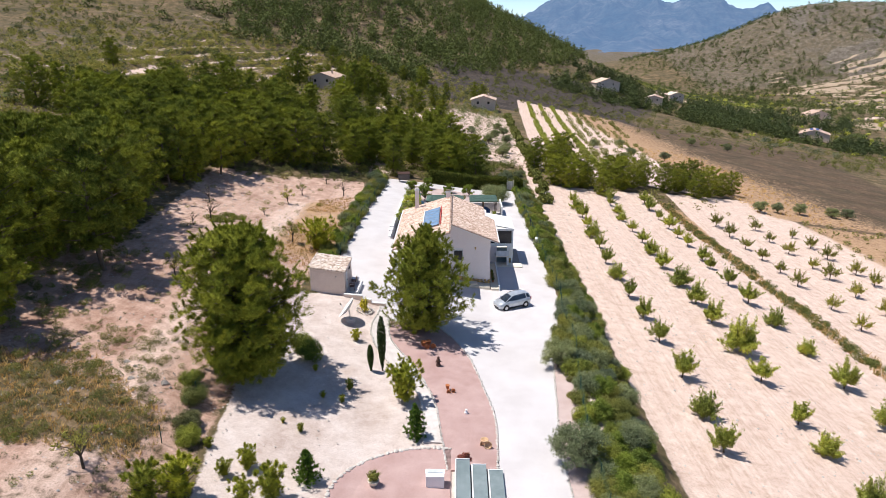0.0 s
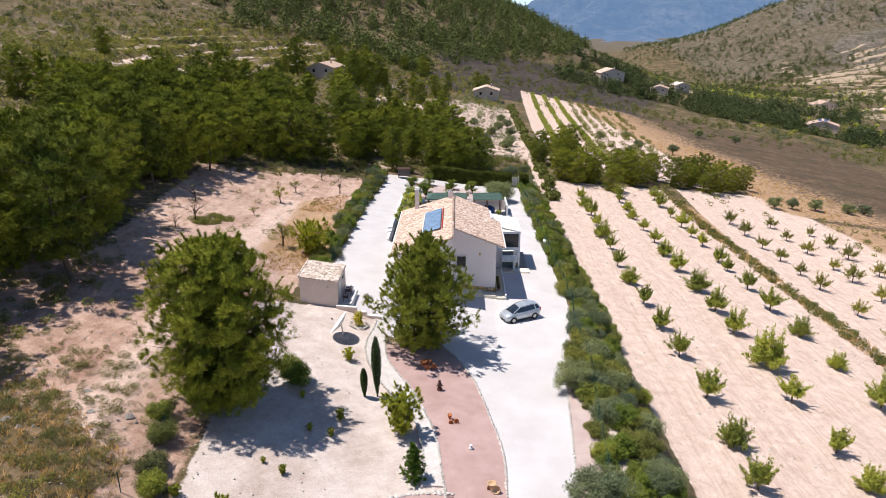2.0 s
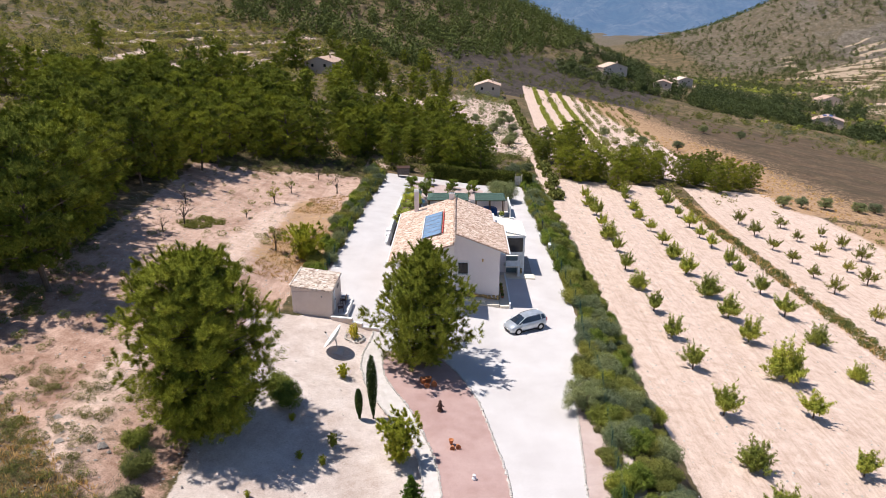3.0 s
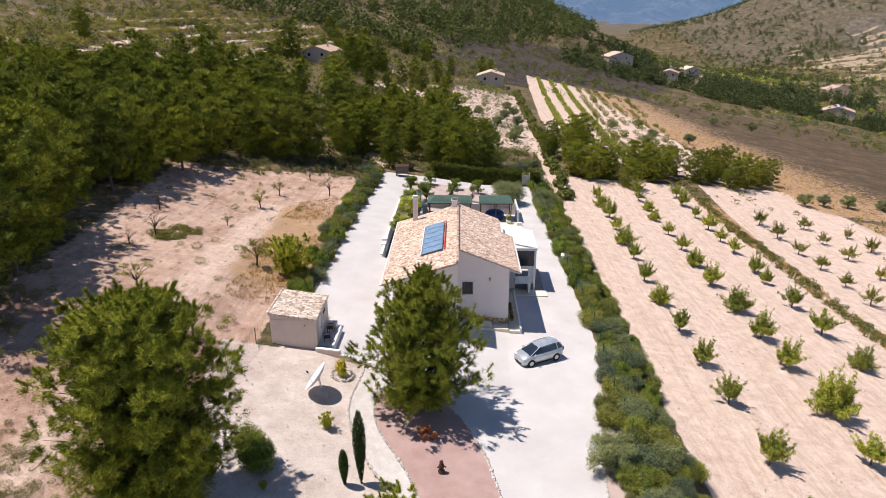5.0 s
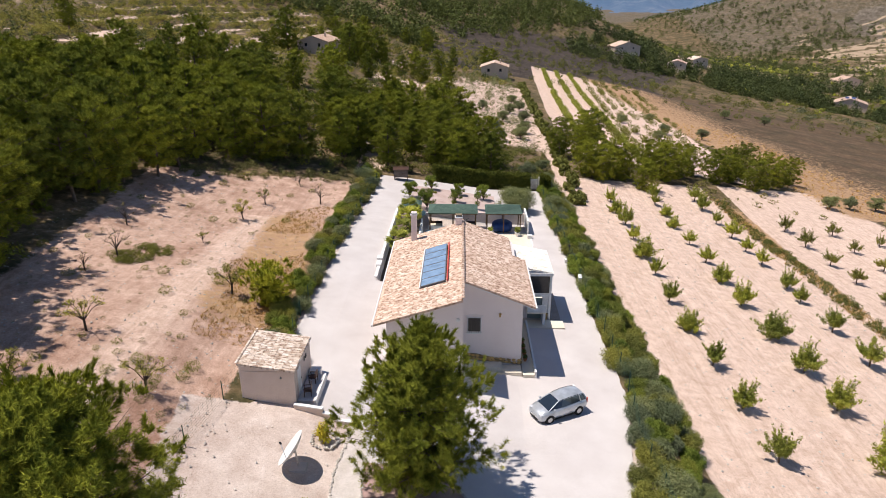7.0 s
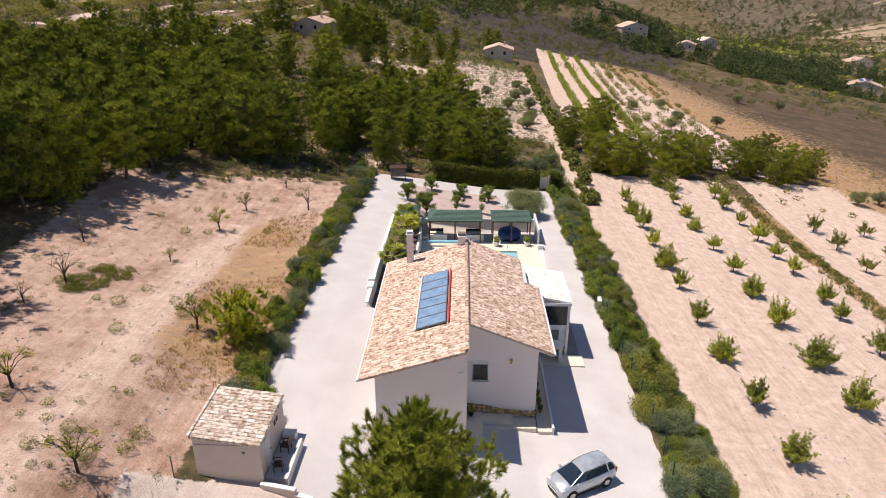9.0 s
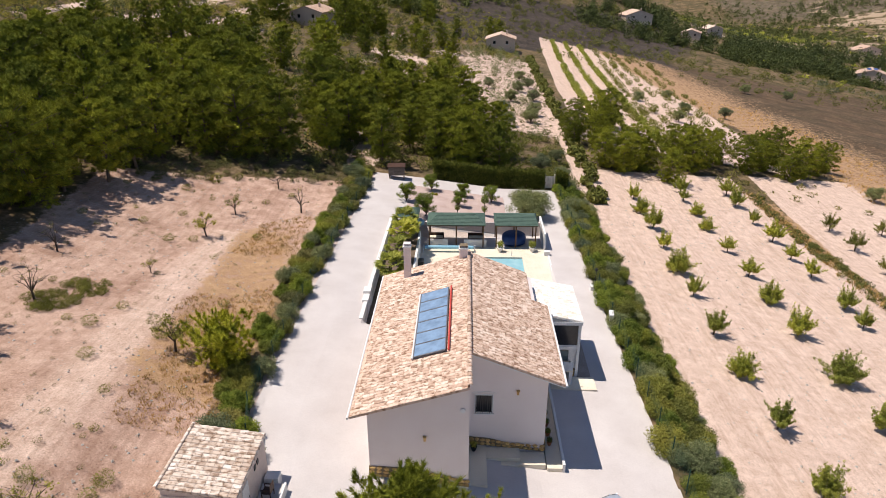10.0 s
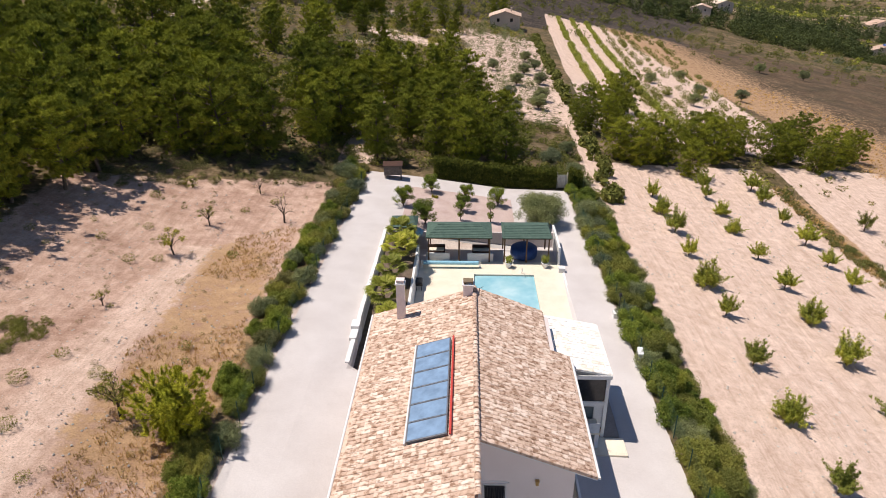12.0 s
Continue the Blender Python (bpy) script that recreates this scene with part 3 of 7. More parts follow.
strip("yard", lambda y: LOT_L(y) if y > -6.5 else -7.4, DRIVE_R, -10.6, 60, M_DRIVE, 0.02, "pale grey gravel yard all round the house", "yard", across=64)
strip("gravel_bed", BED_L, BED_R, -34, -10.4, M_RED, 0.05, "curving red gravel bed edged with white stones", "gravel bed")
strip("gravel_path", PATH_L, lambda y: BED_L(y) - 0.05, -30.8, -6.4, M_WHITEGRAVEL, 0.03, "narrow white gravel path with stone edging", "path", across=5)
strip("gravel_verge", lambda y: DRIVE_R(y) + 0.05, lambda y: DRIVE_R(y) + 2.0, -50, -14, M_PINKGRAVEL, 0.03, "pink gravel verge below the fence", "verge", across=5)
strip("gravel_circle", lambda y: -0.6 - 7.2 * math.sqrt(max(0.0004, 1 - ((y + 38.0) / 6.4) ** 2)), lambda y: 0.3, -44, -31.5, M_RED, 0.05, "rounded red gravel bed ringed with stones", "gravel bed")
strip("back_garden", lambda y: -7.6, lambda y: 5.0, 43.0, 56.0, M_PINKGRAVEL, 0.06, "pink gravel garden planted with young fruit trees", "gravel bed")


# ---- plants ----
def triangles(name, v, material):
    n = len(v)
    me = bpy.data.meshes.new(name)
    me.vertices.add(n)
    me.vertices.foreach_set("co", v.ravel())
    me.loops.add(n)
    me.loops.foreach_set("vertex_index", np.arange(n, dtype=np.int32))
    me.polygons.add(n // 3)
    me.polygons.foreach_set("loop_start", np.arange(0, n, 3, dtype=np.int32))
    me.update(calc_edges=True)
    me.materials.append(material)
    return me


def blades(name, blobs, count, length, width, seed, material, shell=0.55, lift=0.35, droop=0.0, face=0.8, cut=-1.0, jitter=0.36):
    """Foliage made of many small pointed blades spread through ellipsoid tufts (cx, cy, cz, rx, ry, rz)."""
    rng = np.random.default_rng(seed)
    B = np.array(blobs, float)
    vol = (B[:, 3] * B[:, 4] + B[:, 4] * B[:, 5] + B[:, 3] * B[:, 5])
    pick = rng.choice(len(B), size=count, p=vol / vol.sum())
    d = rng.normal(size=(count, 3))
    d /= np.linalg.norm(d, axis=1, keepdims=True)
    d[:, 2] = np.where(d[:, 2] < cut, -d[:, 2], d[:, 2])
    r = shell + (1 - shell) * rng.random(count) ** 0.6
    P = B[pick, :3] + d * r[:, None] * B[pick, 3:6]
    way = d + rng.normal(size=(count, 3)) * 0.55
    way[:, 2] += lift - droop
    way /= np.linalg.norm(way, axis=1, keepdims=True)
    out = d * 0.8 * face + rng.normal(size=(count, 3)) * jitter
    out[:, 2] += 0.42 * face
    out /= np.linalg.norm(out, axis=1, keepdims=True)
    way -= 0.8 * (way * out).sum(1, keepdims=True) * out
    way /= np.linalg.norm(way, axis=1, keepdims=True)
    side = np.cross(way, out)
    side /= np.linalg.norm(side, axis=1, keepdims=True) + 1e-9
    ln = length * (0.6 + 0.8 * rng.random(count))[:, None]
    wd = width * (0.6 + 0.8 * rng.random(count))[:, None]
    v = np.stack([P - way * ln * 0.45 - side * wd * 0.5, P - way * ln * 0.45 + side * wd * 0.5, P + way * ln * 0.55], 1).reshape(-1, 3)
    return triangles(name, v, material)


def limbs(name, segs, material):
    bm = bmesh.new()
    for a, b, r0, r1 in segs:
        rod(bm, a, b, r0, r1, 7)
    me = bpy.data.meshes.new(name)
    bm.to_mesh(me)
    bm.free()
    me.materials.append(material)
    return me


def brushes(name, starts, ways, sizes, facing, per, length, width, seed, material, spread=0.6):
    """Needle brushes: short blades fanning out of each shoot, their broad sides turned to the outside of the crown."""
    rng = np.random.default_rng(seed)
    C, D, S, N = np.array(starts, float), np.array(ways, float), np.array(sizes, float), np.array(facing, float)
    k = np.repeat(np.arange(len(C)), per)
    m = len(k)
    P = C[k] + D[k] * (S[k] * (rng.random(m) - 0.3))[:, None] + rng.normal(size=(m, 3)) * (0.3 * S[k])[:, None]
    way = D[k] * 0.5 + rng.normal(size=(m, 3)) * spread + np.array([0, 0, 0.25])
    way /= np.linalg.norm(way, axis=1, keepdims=True)
    out = N[k] + rng.normal(size=(m, 3)) * 0.2
    out -= (out * way).sum(1, keepdims=True) * way
    out /= np.linalg.norm(out, axis=1, keepdims=True) + 1e-9
    side = np.cross(way, out)
    side /= np.linalg.norm(side, axis=1, keepdims=True) + 1e-9
    ln = length * (0.6 + 0.8 * rng.random(m))[:, None]
    wd = width * (0.6 + 0.8 * rng.random(m))[:, None]
    v = np.stack([P - side * wd * 0.5, P + side * wd * 0.5, P + way * ln], 1).reshape(-1, 3)
    return triangles(name, v, material)


ROUND_TOP = ((0, 0.5), (0.25, 0.86), (0.5, 1.0), (0.66, 0.95), (0.82, 0.7), (0.94, 0.38), (1, 0.14))
DOME = ((0, 0.6), (0.3, 0.95), (0.55, 1.0), (0.75, 0.9), (0.9, 0.62), (1, 0.25))
BROAD_CONE = ((0, 0.62), (0.2, 0.98), (0.34, 1.0), (0.55, 0.74), (0.8, 0.4), (1, 0.08))
SPIRE = ((0, 0.85), (0.1, 1.0), (0.5, 0.62), (0.8, 0.28), (1, 0.03))


def bough_pine(seed, h, w, low, boughs, pads, tufts, per, length, width, material, shape=ROUND_TOP, pad=0.085, rise=0.25, lean=0.0, plume=0.0, ragged=0.16, spread=0.6, inner=0.35):
    """Pine: a trunk, boughs spiralling up it, and cushions of needle brushes along every bough with dark gaps between them."""
    rg = random.Random(seed)
    sway = lambda z: Vector((lean * z + 0.012 * h * math.sin(z * 0.8 + seed), 0.012 * h * math.sin(z * 0.6 + seed * 2), z))
    segs = [(sway(h * 0.95 * k / 6 - (0.25 if k == 0 else 0)), sway(h * 0.95 * (k + 1) / 6), 0.02 * h * (1 - 0.15 * k), 0.02 * h * (1 - 0.15 * (k + 1))) for k in range(6)]
    us, rs = [p[0] for p in shape], [p[1] for p in shape]
    C, D, S, N = [], [], [], []
    for k in range(boughs):
        u = (k + 0.5) / boughs
        R = w * 0.5 * float(np.interp(u, us, rs)) * rg.uniform(1 - ragged * 1.5, 1 + ragged)
        a = k * 2.399 + rg.uniform(-0.35, 0.35)
        base = sway(h * (low + (0.95 - low) * u) - 0.12 * R)
        tip = base + Vector((math.cos(a), math.sin(a), rise + 0.5 * u * u + rg.uniform(-0.1, 0.12))) * R
        across = Vector((-math.sin(a), math.cos(a), 0))
        flare = (float(np.interp(u + 0.07, us, rs)) - float(np.interp(u - 0.07, us, rs))) * w * 0.5 / (0.14 * h * (0.95 - low))
        skin = Vector((math.cos(a), math.sin(a), -1.2 * flare + 0.7 * max(0, u - 0.8) - 0.1)).normalized()
        segs.append((base, base.lerp(tip, 0.9), 0.006 * h * (1 - 0.6 * u) + 0.008, 0.008))
        for q in range(pads):
            pr = w * pad * rg.uniform(0.6, 1.25) * (1 - 0.35 * u)
            f = 1.0 - (q / max(1, pads - 1)) * (1 - inner) * rg.uniform(0.7, 1.0) if q else 1.0
            c = base.lerp(tip, f) - Vector((math.cos(a), math.sin(a), 0)) * pr * 0.7 + across * (0.30 * R * rg.uniform(-1, 1) * (q > 0)) + Vector((0, 0, rg.uniform(-0.4, 0.5) * pr))
            for j in range(tufts):
                b, e = rg.uniform(0, 6.2832), rg.uniform(-0.3, 1.0)
                o = Vector((math.cos(b) * math.sqrt(max(0, 1 - e * e)), math.sin(b) * math.sqrt(max(0, 1 - e * e)), e))
                o = (o + skin * 0.45).normalized()
                C.append(c + Vector((o.x * pr, o.y * pr, o.z * pr * 0.75)) * rg.uniform(0.75, 1.05))
                D.append((o + Vector((0, 0, 0.25))).normalized())
                S.append(pr * rg.uniform(0.28, 0.5))
                N.append(skin + o * 0.42)
            # leading shoots stand clear of the crown
            for j in range(round(plume * (2 if q == 0 else 1))):
                d = Vector((math.cos(a) * 0.5 + rg.gauss(0, 0.3), math.sin(a) * 0.5 + rg.gauss(0, 0.3), 1.0)).normalized()
                p = c + Vector((rg.gauss(0, 0.45), rg.gauss(0, 0.45), 0.4)) * pr
                ln = pr * rg.uniform(1.1, 2.0)
                segs.append((p, p + d * ln, 0.012, 0.005))
                for g in range(4):
                    C.append(p + d * ln * (0.25 + 0.22 * g))
                    D.append(d)
                    S.append(pr * 0.17)
                    N.append(skin + Vector((0, 0, 0.2)))
    # the thick of the crown, close to the trunk
    heart = []
    for k in range(boughs):
        u = (k + 0.5) / boughs
        R = w * 0.5 * float(np.interp(u, us, rs))
        a, f, r = k * 2.399, rg.uniform(0.15, 0.6), w * rg.uniform(0.05, 0.08)
        heart.append((*(sway(h * (low + (0.9 - low) * u)) + Vector((math.cos(a) * f * R, math.sin(a) * f * R, rise * f * R * 0.6))), r, r, r * 0.8))
    crown = brushes("crown", C, D, S, N, per, length, width, seed, material, spread)
    n = len(crown.vertices)
    co = np.empty(n * 3)
    crown.vertices.foreach_get("co", co)
    thick = blades("thick", heart, boughs * 60, length * 1.2, length * 0.5, seed + 7, material, 0.1, 0.0)
    co2 = np.empty(len(thick.vertices) * 3)
    thick.vertices.foreach_get("co", co2)
    bpy.data.meshes.remove(crown)
    bpy.data.meshes.remove(thick)
    return limbs("trunk", segs, M_BARK), triangles("crown", np.concatenate([co, co2]).reshape(-1, 3), material)


def broadleaf(seed, h, w, stem, count, length, width, material, tufts=16, bark=None, flat=0.75, open_=0.9, twigs=0, lift=0.25, vase=0.0, lump=1.0):
    """Small round-headed tree: short trunk, forking limbs, clumps of leaves."""
    rng = random.Random(seed)
    segs, blobs = [], []
    segs.append(((0, 0, -0.15), (0.05 * h * rng.uniform(-1, 1), 0.05 * h * rng.uniform(-1, 1), stem), 0.035 * h, 0.028 * h))
    base = Vector(segs[0][1])
    for k in range(tufts):
        a = k * 2.399 + rng.uniform(-0.4, 0.4)
        u = rng.random() ** 0.7
        zz = stem + (h - stem) * (0.25 + 0.7 * rng.random())
        env = math.sqrt(max(0.1, 1 - ((zz - stem - (h - stem) * 0.45) / ((h - stem) * 0.65)) ** 2))
        rr = w * 0.5 * u * env * open_
        rr = rr * (1 - vase) + vase * w * 0.5 * (0.2 + 0.8 * (zz - stem) / (h - stem)) * (0.35 + 0.65 * u)
        c = Vector((rr * math.cos(a), rr * math.sin(a), zz))
        s = w * rng.uniform(0.10, 0.2) * (1 - 0.35 * vase) * lump
        blobs.append((*c, s, s, s * flat))
        mid_ = base.lerp(c, 0.5) + Vector((0, 0, 0.08 * h))
        segs.append((base, mid_, 0.014 * h, 0.008 * h))
        segs.append((mid_, c, 0.008 * h, 0.003 * h))
        for q in range(twigs):
            o = Vector((rng.uniform(-1, 1), rng.uniform(-1, 1), rng.uniform(-0.2, 0.8))) * s * 1.3
            segs.append((mid_.lerp(c, rng.uniform(0.3, 1.0)), c + o, 0.005 * h, 0.002 * h))
    return limbs("trunk", segs, bark or M_BARK), blades("crown", blobs, count, length, width, seed, material, 0.2, lift)


def almond(seed, h, w, stem, shoots, count, length, width, material, upright=0.5):
    """Young almond: a low fork of limbs that end in feathery, upward leafy shoots of uneven length."""
    rng = random.Random(seed)
    top = Vector((rng.uniform(-0.08, 0.08), rng.uniform(-0.08, 0.08), stem))
    segs, blobs = [((0, 0, -0.15), top, 0.085, 0.07)], []
    for k in range(shoots):
        a = k * 2.399 + rng.uniform(-0.5, 0.5)
        tilt = rng.random() ** (0.5 + 0.5 * upright)
        reach = rng.uniform(0.62, 1.0) if k % 4 else rng.uniform(0.95, 1.15)
        out = w * 0.5 * reach * (0.15 + 0.85 * tilt)
        rise = (h - stem) * reach * (1.0 - 0.72 * tilt ** 1.6)
        end = top + Vector((out * math.cos(a), out * math.sin(a), rise))
        knee = top.lerp(end, 0.4) + Vector((0.05 * w * math.cos(a), 0.05 * w * math.sin(a), -0.06 * rise))
        segs += [(top, knee, 0.035, 0.02), (knee, end, 0.02, 0.006)]
        for j in range(7):
            f = 0.36 + 0.68 * j / 6
            c = top.lerp(knee, f / 0.4) if f < 0.4 else knee.lerp(end, (f - 0.4) / 0.6)
            r = w * rng.uniform(0.075, 0.125) * (1.25 - 0.85 * f)
            blobs.append((c.x + rng.uniform(-0.1, 0.1), c.y + rng.uniform(-0.1, 0.1), c.z + rng.uniform(-0.06, 0.1), r, r, r * 1.3))
    return limbs("trunk", segs, M_BARK), blades("crown", blobs, count, length, width, seed, material, 0.1, 0.7, face=1.1)


def bush(seed, h, w, count, length, width, material, tufts=12):
    rng = random.Random(seed)
    blobs, segs = [], []
    for k in range(tufts):
        a, u = k * 2.399, rng.random() ** 0.6
        rr = w * 0.36 * u
        zz = h * (0.22 + 0.5 * rng.random() * (1 - 0.5 * u))
        s = w * rng.uniform(0.13, 0.22)
        c = (rr * math.cos(a), rr * math.sin(a), zz)
        blobs.append((*c, s, s, min(s, h * 0.3)))
        segs.append(((0, 0, -0.1), c, 0.03, 0.008))
    return limbs("stem", segs, M_BARK), blades("foliage", blobs, count, length, width, seed, material, 0.3, 0.35)


def plant(name, meshes, x, y, scale, turn, label, category, group="", z=None):
    ob = thing(name, x, y, gz(x, y) - 0.12 if z is None else z, turn, label, category, group)
    ob.scale = (scale,) * 3
    for me in meshes:
        part(me.name.split(".")[0], me, None, ob)
    return ob


def plant_at(proto, x, y, scale, turn, label="", z=None):
    ob = copy_thing(proto, pose(x, y, gz(x, y) - 0.12 if z is None else z, 0, 0, turn))
    ob.scale = (scale * random.uniform(0.93, 1.07), scale * random.uniform(0.93, 1.07), scale)
    return tagged(ob, label)


# the two big pines of the front garden
plant("pine_tree", bough_pine(11, 12.9, 9.7, 0.03, 150, 4, 12, 42, 0.25, 0.04, M_PINE, ((0, 0.62), (0.25, 0.92), (0.45, 1.0), (0.6, 0.93), (0.8, 0.64), (0.93, 0.36), (1, 0.12)), 0.075, 0.3, plume=0.5), -16.6, -24.3, 1, 0,
      "broad dark green pine with branches down to the ground", "tree")
plant("pine_tree", bough_pine(12, 10.9, 9.3, 0.03, 130, 3, 10, 38, 0.26, 0.034, M_PINE_YOUNG, BROAD_CONE, 0.066, 0.4, plume=1.0, ragged=0.22, spread=0.45), -2.6, -11.4, 1, 40,
      "bright green open pine with upswept shoots in the red gravel bed", "tree")

# pine woods
pine_kinds = [plant("pine_tree", bough_pine(20 + k, 9.8, (7.4, 6.6, 8.0, 7.4, 6.8, 10.2)[k], (0.10, 0.16, 0.05, 0.05, 0.04, 0.02)[k], (36, 32, 38, 26, 26, 46)[k], 3, (9, 9, 9, 7, 7, 9)[k], (40, 40, 40, 12, 12, 40)[k], (0.27, 0.27, 0.27, 0.42, 0.42, 0.27)[k], (0.055, 0.055, 0.055, 0.17, 0.17, 0.055)[k], M_PINE, (ROUND_TOP, ROUND_TOP, ROUND_TOP, DOME, ROUND_TOP, DOME)[k], (0.10, 0.115, 0.095, 0.13, 0.12, 0.085)[k], 0.2, lean), -60 - 6 * k, 70, 1, 0,
              "dark green Aleppo pine in the hillside wood", "tree", "pine wood") for k, lean in enumerate((0.03, -0.04, 0.05, 0.0, -0.03, 0.02))]
rng = random.Random(5)
spots = []


def scatter(n, xr, yr, keep, gap):
    tries = 0
    got = []
    while len(got) < n and tries < n * 60:
        tries += 1
        x, y = rng.uniform(*xr), rng.uniform(*yr)
        if keep(x, y) and all((x - a) ** 2 + (y - b) ** 2 > gap * gap for a, b in spots):
            spots.append((x, y))
            got.append((x, y))
    return got


edge_x = lambda y: float(np.interp(y, [20, 29, 35, 40, 45, 50, 53, 56, 62, 96], [-42, -40.5, -40, -37.5, -37, -36, -30, -23, -20, -18])) - 2.2
rim = [(-44.5, 15), (-45, 20), (-43.2, 24.5), (-42.8, 29.5), (-42.3, 34.3), (-40.2, 39.2), (-39.7, 44.6), (-39, 50), (-35, 55.2), (-30.5, 56.5), (-26, 59.2)]
spots.extend(rim)
left_wood = rim + scatter(100, (-76, -17), (-14, 100), lambda x, y: x < edge_x(y) and x > -54 - 0.33 * max(0, y - 8) and y < 92 + 0.3 * (x + 30) and abs(x + 25 + 0.19 * (y - 60)) > 4.2, 4.7)
back_wood = scatter(34, (-21, 9), (63, 120), lambda x, y: x < 8 - 0.22 * (y - 65) and x > -21 + 0.05 * (y - 65) and abs(x + 25 + 0.19 * (y - 60)) > 4.2, 4.1)
mid_wood = scatter(14, (-78, -34), (108, 150), lambda x, y: abs(x + 25 + 0.19 * (y - 60)) > 3.5, 6.5)
right_wood = [(65, 99), (69.5, 103.5), (74.5, 108), (80, 113.5), (25.2, 87.5), (28.4, 86.2), (31.5, 90), (33.6, 89.2), (36.8, 84.6), (40.6, 97), (44.5, 101), (48, 99), (43.5, 94.5), (52, 104), (56.5, 100), (63, 108), (67.5, 112), (61, 103.5)]
edge_wood = [(22.8, 108.5), (21.5, 100), (30.5, 120), (33.5, 124), (29, 112.5), (26, 103)]
for x, y in left_wood + back_wood + mid_wood + right_wood + edge_wood:
    s = rng.uniform(0.85, 1.25) * (0.66 if x > 19 else 1) * (0.82 if -21 < x < 10 else 1)
    plant_at(pine_kinds[5 if x > 19 else rng.randrange(3) if y < 100 else 3 + rng.randrange(2)], x, y, s, rng.uniform(0, 360))
for x, y, s in ((-41, 0, 1.35), (-43.5, 8, 1.2), (-42, -9, 1.2), (-46, -4, 1.3), (-44, -15, 1.15), (-48, 3, 1.2), (-47, 13, 1.15), (-37.6, -3, 1.3), (-35.6, -10.4, 1.45), (-40.5, -16.5, 1.25), (-36.6, -25.5, 1.05), (-42, -22.5, 1.25), (-40, 5, 1.25)):
    plant_at(pine_kinds[rng.randrange(3)], x, y, s, rng.uniform(0, 360), "tall dark pine at the edge of the bare field")
for x, y in scatter(30, (-70, 18), (150, 300), lambda x, y: not (-64 < x < -40 and 150 < y < 228) and not (x > -3 and y < 250), 8):
    plant_at(pine_kinds[3 + rng.randrange(2)], x, y, rng.uniform(0.6, 1.0), rng.uniform(0, 360))
for x, y in ((-42, 208), (-38, 214), (-35, 203), (-64, 205), (-40, 196), (-33, 219)):
    plant_at(pine_kinds[3 + rng.randrange(2)], x, y, rng.uniform(1.2, 1.5), rng.uniform(0, 360))
plant_at(pine_kinds[1], -116, 157, 1.05, 0, "lone dark pine on a stony terrace")

# almond orchard
almond_kinds = [plant("almond_tree", almond(40 + k, (3.1, 3.4, 2.7, 3.1)[k], (3.3, 2.9, 3.6, 3.3)[k], (0.7, 0.8, 0.45, 0.75)[k], (24, 19, 34, 21)[k], (5000, 4200, 6600, 4600)[k], 0.18, 0.07, M_ALMOND, (0.5, 0.9, 0.3, 0.6)[k]), 25.11, 5.9 + 7.5 * k, 1, 60 * k,
                "young almond tree in ploughed stony soil", "tree", "almond orchard") for k in range(4)]
sparse_kinds = [plant("almond_tree", almond(50 + k, 2.8, 3.4, 0.9, 15, 2100, 0.18, 0.075, M_ALMOND_DRY, 0.4), 60.5, 8 + 8.2 * k, 1, 0,
                "thin yellowing almond tree in bare soil", "tree", "upper almond rows") for k in range(3)]


def row(kinds, x_of, ys, scales=(0.85, 1.3)):
    for y in ys:
        x = x_of(y) + rng.uniform(-0.35, 0.35)
        plant_at(rng.choice(kinds), x, y + rng.uniform(-0.5, 0.5), rng.uniform(*scales), rng.uniform(0, 360))


row(almond_kinds, lambda y: 24.5 + 0.035 * (y + 10), [-24, -18.2, -9.9, -1.8, 37.1, 44.3, 52, 59.5, 65.7, 72])
row(almond_kinds, lambda y: 34.6 + 0.025 * (y + 10), [-29, -21.6, -16.5, -8.1, 8.5, 15.8, 23.3, 31.6, 39.5, 46.4, 55, 62.4, 69.4, 75, 79])
row(almond_kinds, lambda y: 44.8 + 0.02 * (y + 10), [-22, -14.7, -6.1, 2.8, 11.7, 19.5, 28.2, 36.2, 41, 49.9, 56.3, 63, 70.8, 77.6, 83])
row(sparse_kinds, lambda y: 60.2 + 0.01 * y, [0, 34.7, 42, 49.4, 56.6, 65.8, 74])
row(sparse_kinds, lambda y: 69.4 + 0.01 * y, [10, 17, 24.7, 33, 41.7, 48.6, 57.5, 66, 75])
row(sparse_kinds, lambda y: 77.4, [22, 31, 40.3, 46.2, 56, 64, 72])
plant_at(almond_kinds[2], 35.3, -0.3, 1.75, 30, "large bushy almond tree in ploughed soil")

# old almonds of the upper field
bare_kinds = [plant("almond_tree", (broadleaf(60 + k, 2.9, 3.2, 1.0, (20, 420, 700)[k], 0.2, 0.08, M_ALMOND_DRY, 11, twigs=5, bark=M_BARK_DARK)), *[(-32.6, 12.5), (-21.2, -7.2), (-20.9, 9.2)][k], 1, 0,
              ["leafless gnarled almond tree in bare soil", "old almond tree with thin yellow leaves", "almond tree with light green leaves in dry grass"][k], "tree", "old almonds") for k in range(3)]
for k, x, y, s in ((0, -33.4, 8.3, 0.65), (0, -36.1, 21.5, 0.9), (0, -19.4, 41.2, 1.0), (1, -27.9, 21.1, 0.5), (2, -26.9, 31.6, 0.9), (1, -26.2, 38.6, 0.75), (1, -28.0, -1.7, 0.95), (2, -28.6, -9.3, 0.95), (1, -22.2, -39.4, 1.0), (0, -23.6, 47.5, 0.7)):
    plant_at(bare_kinds[k], x, y, s, rng.uniform(0, 360))

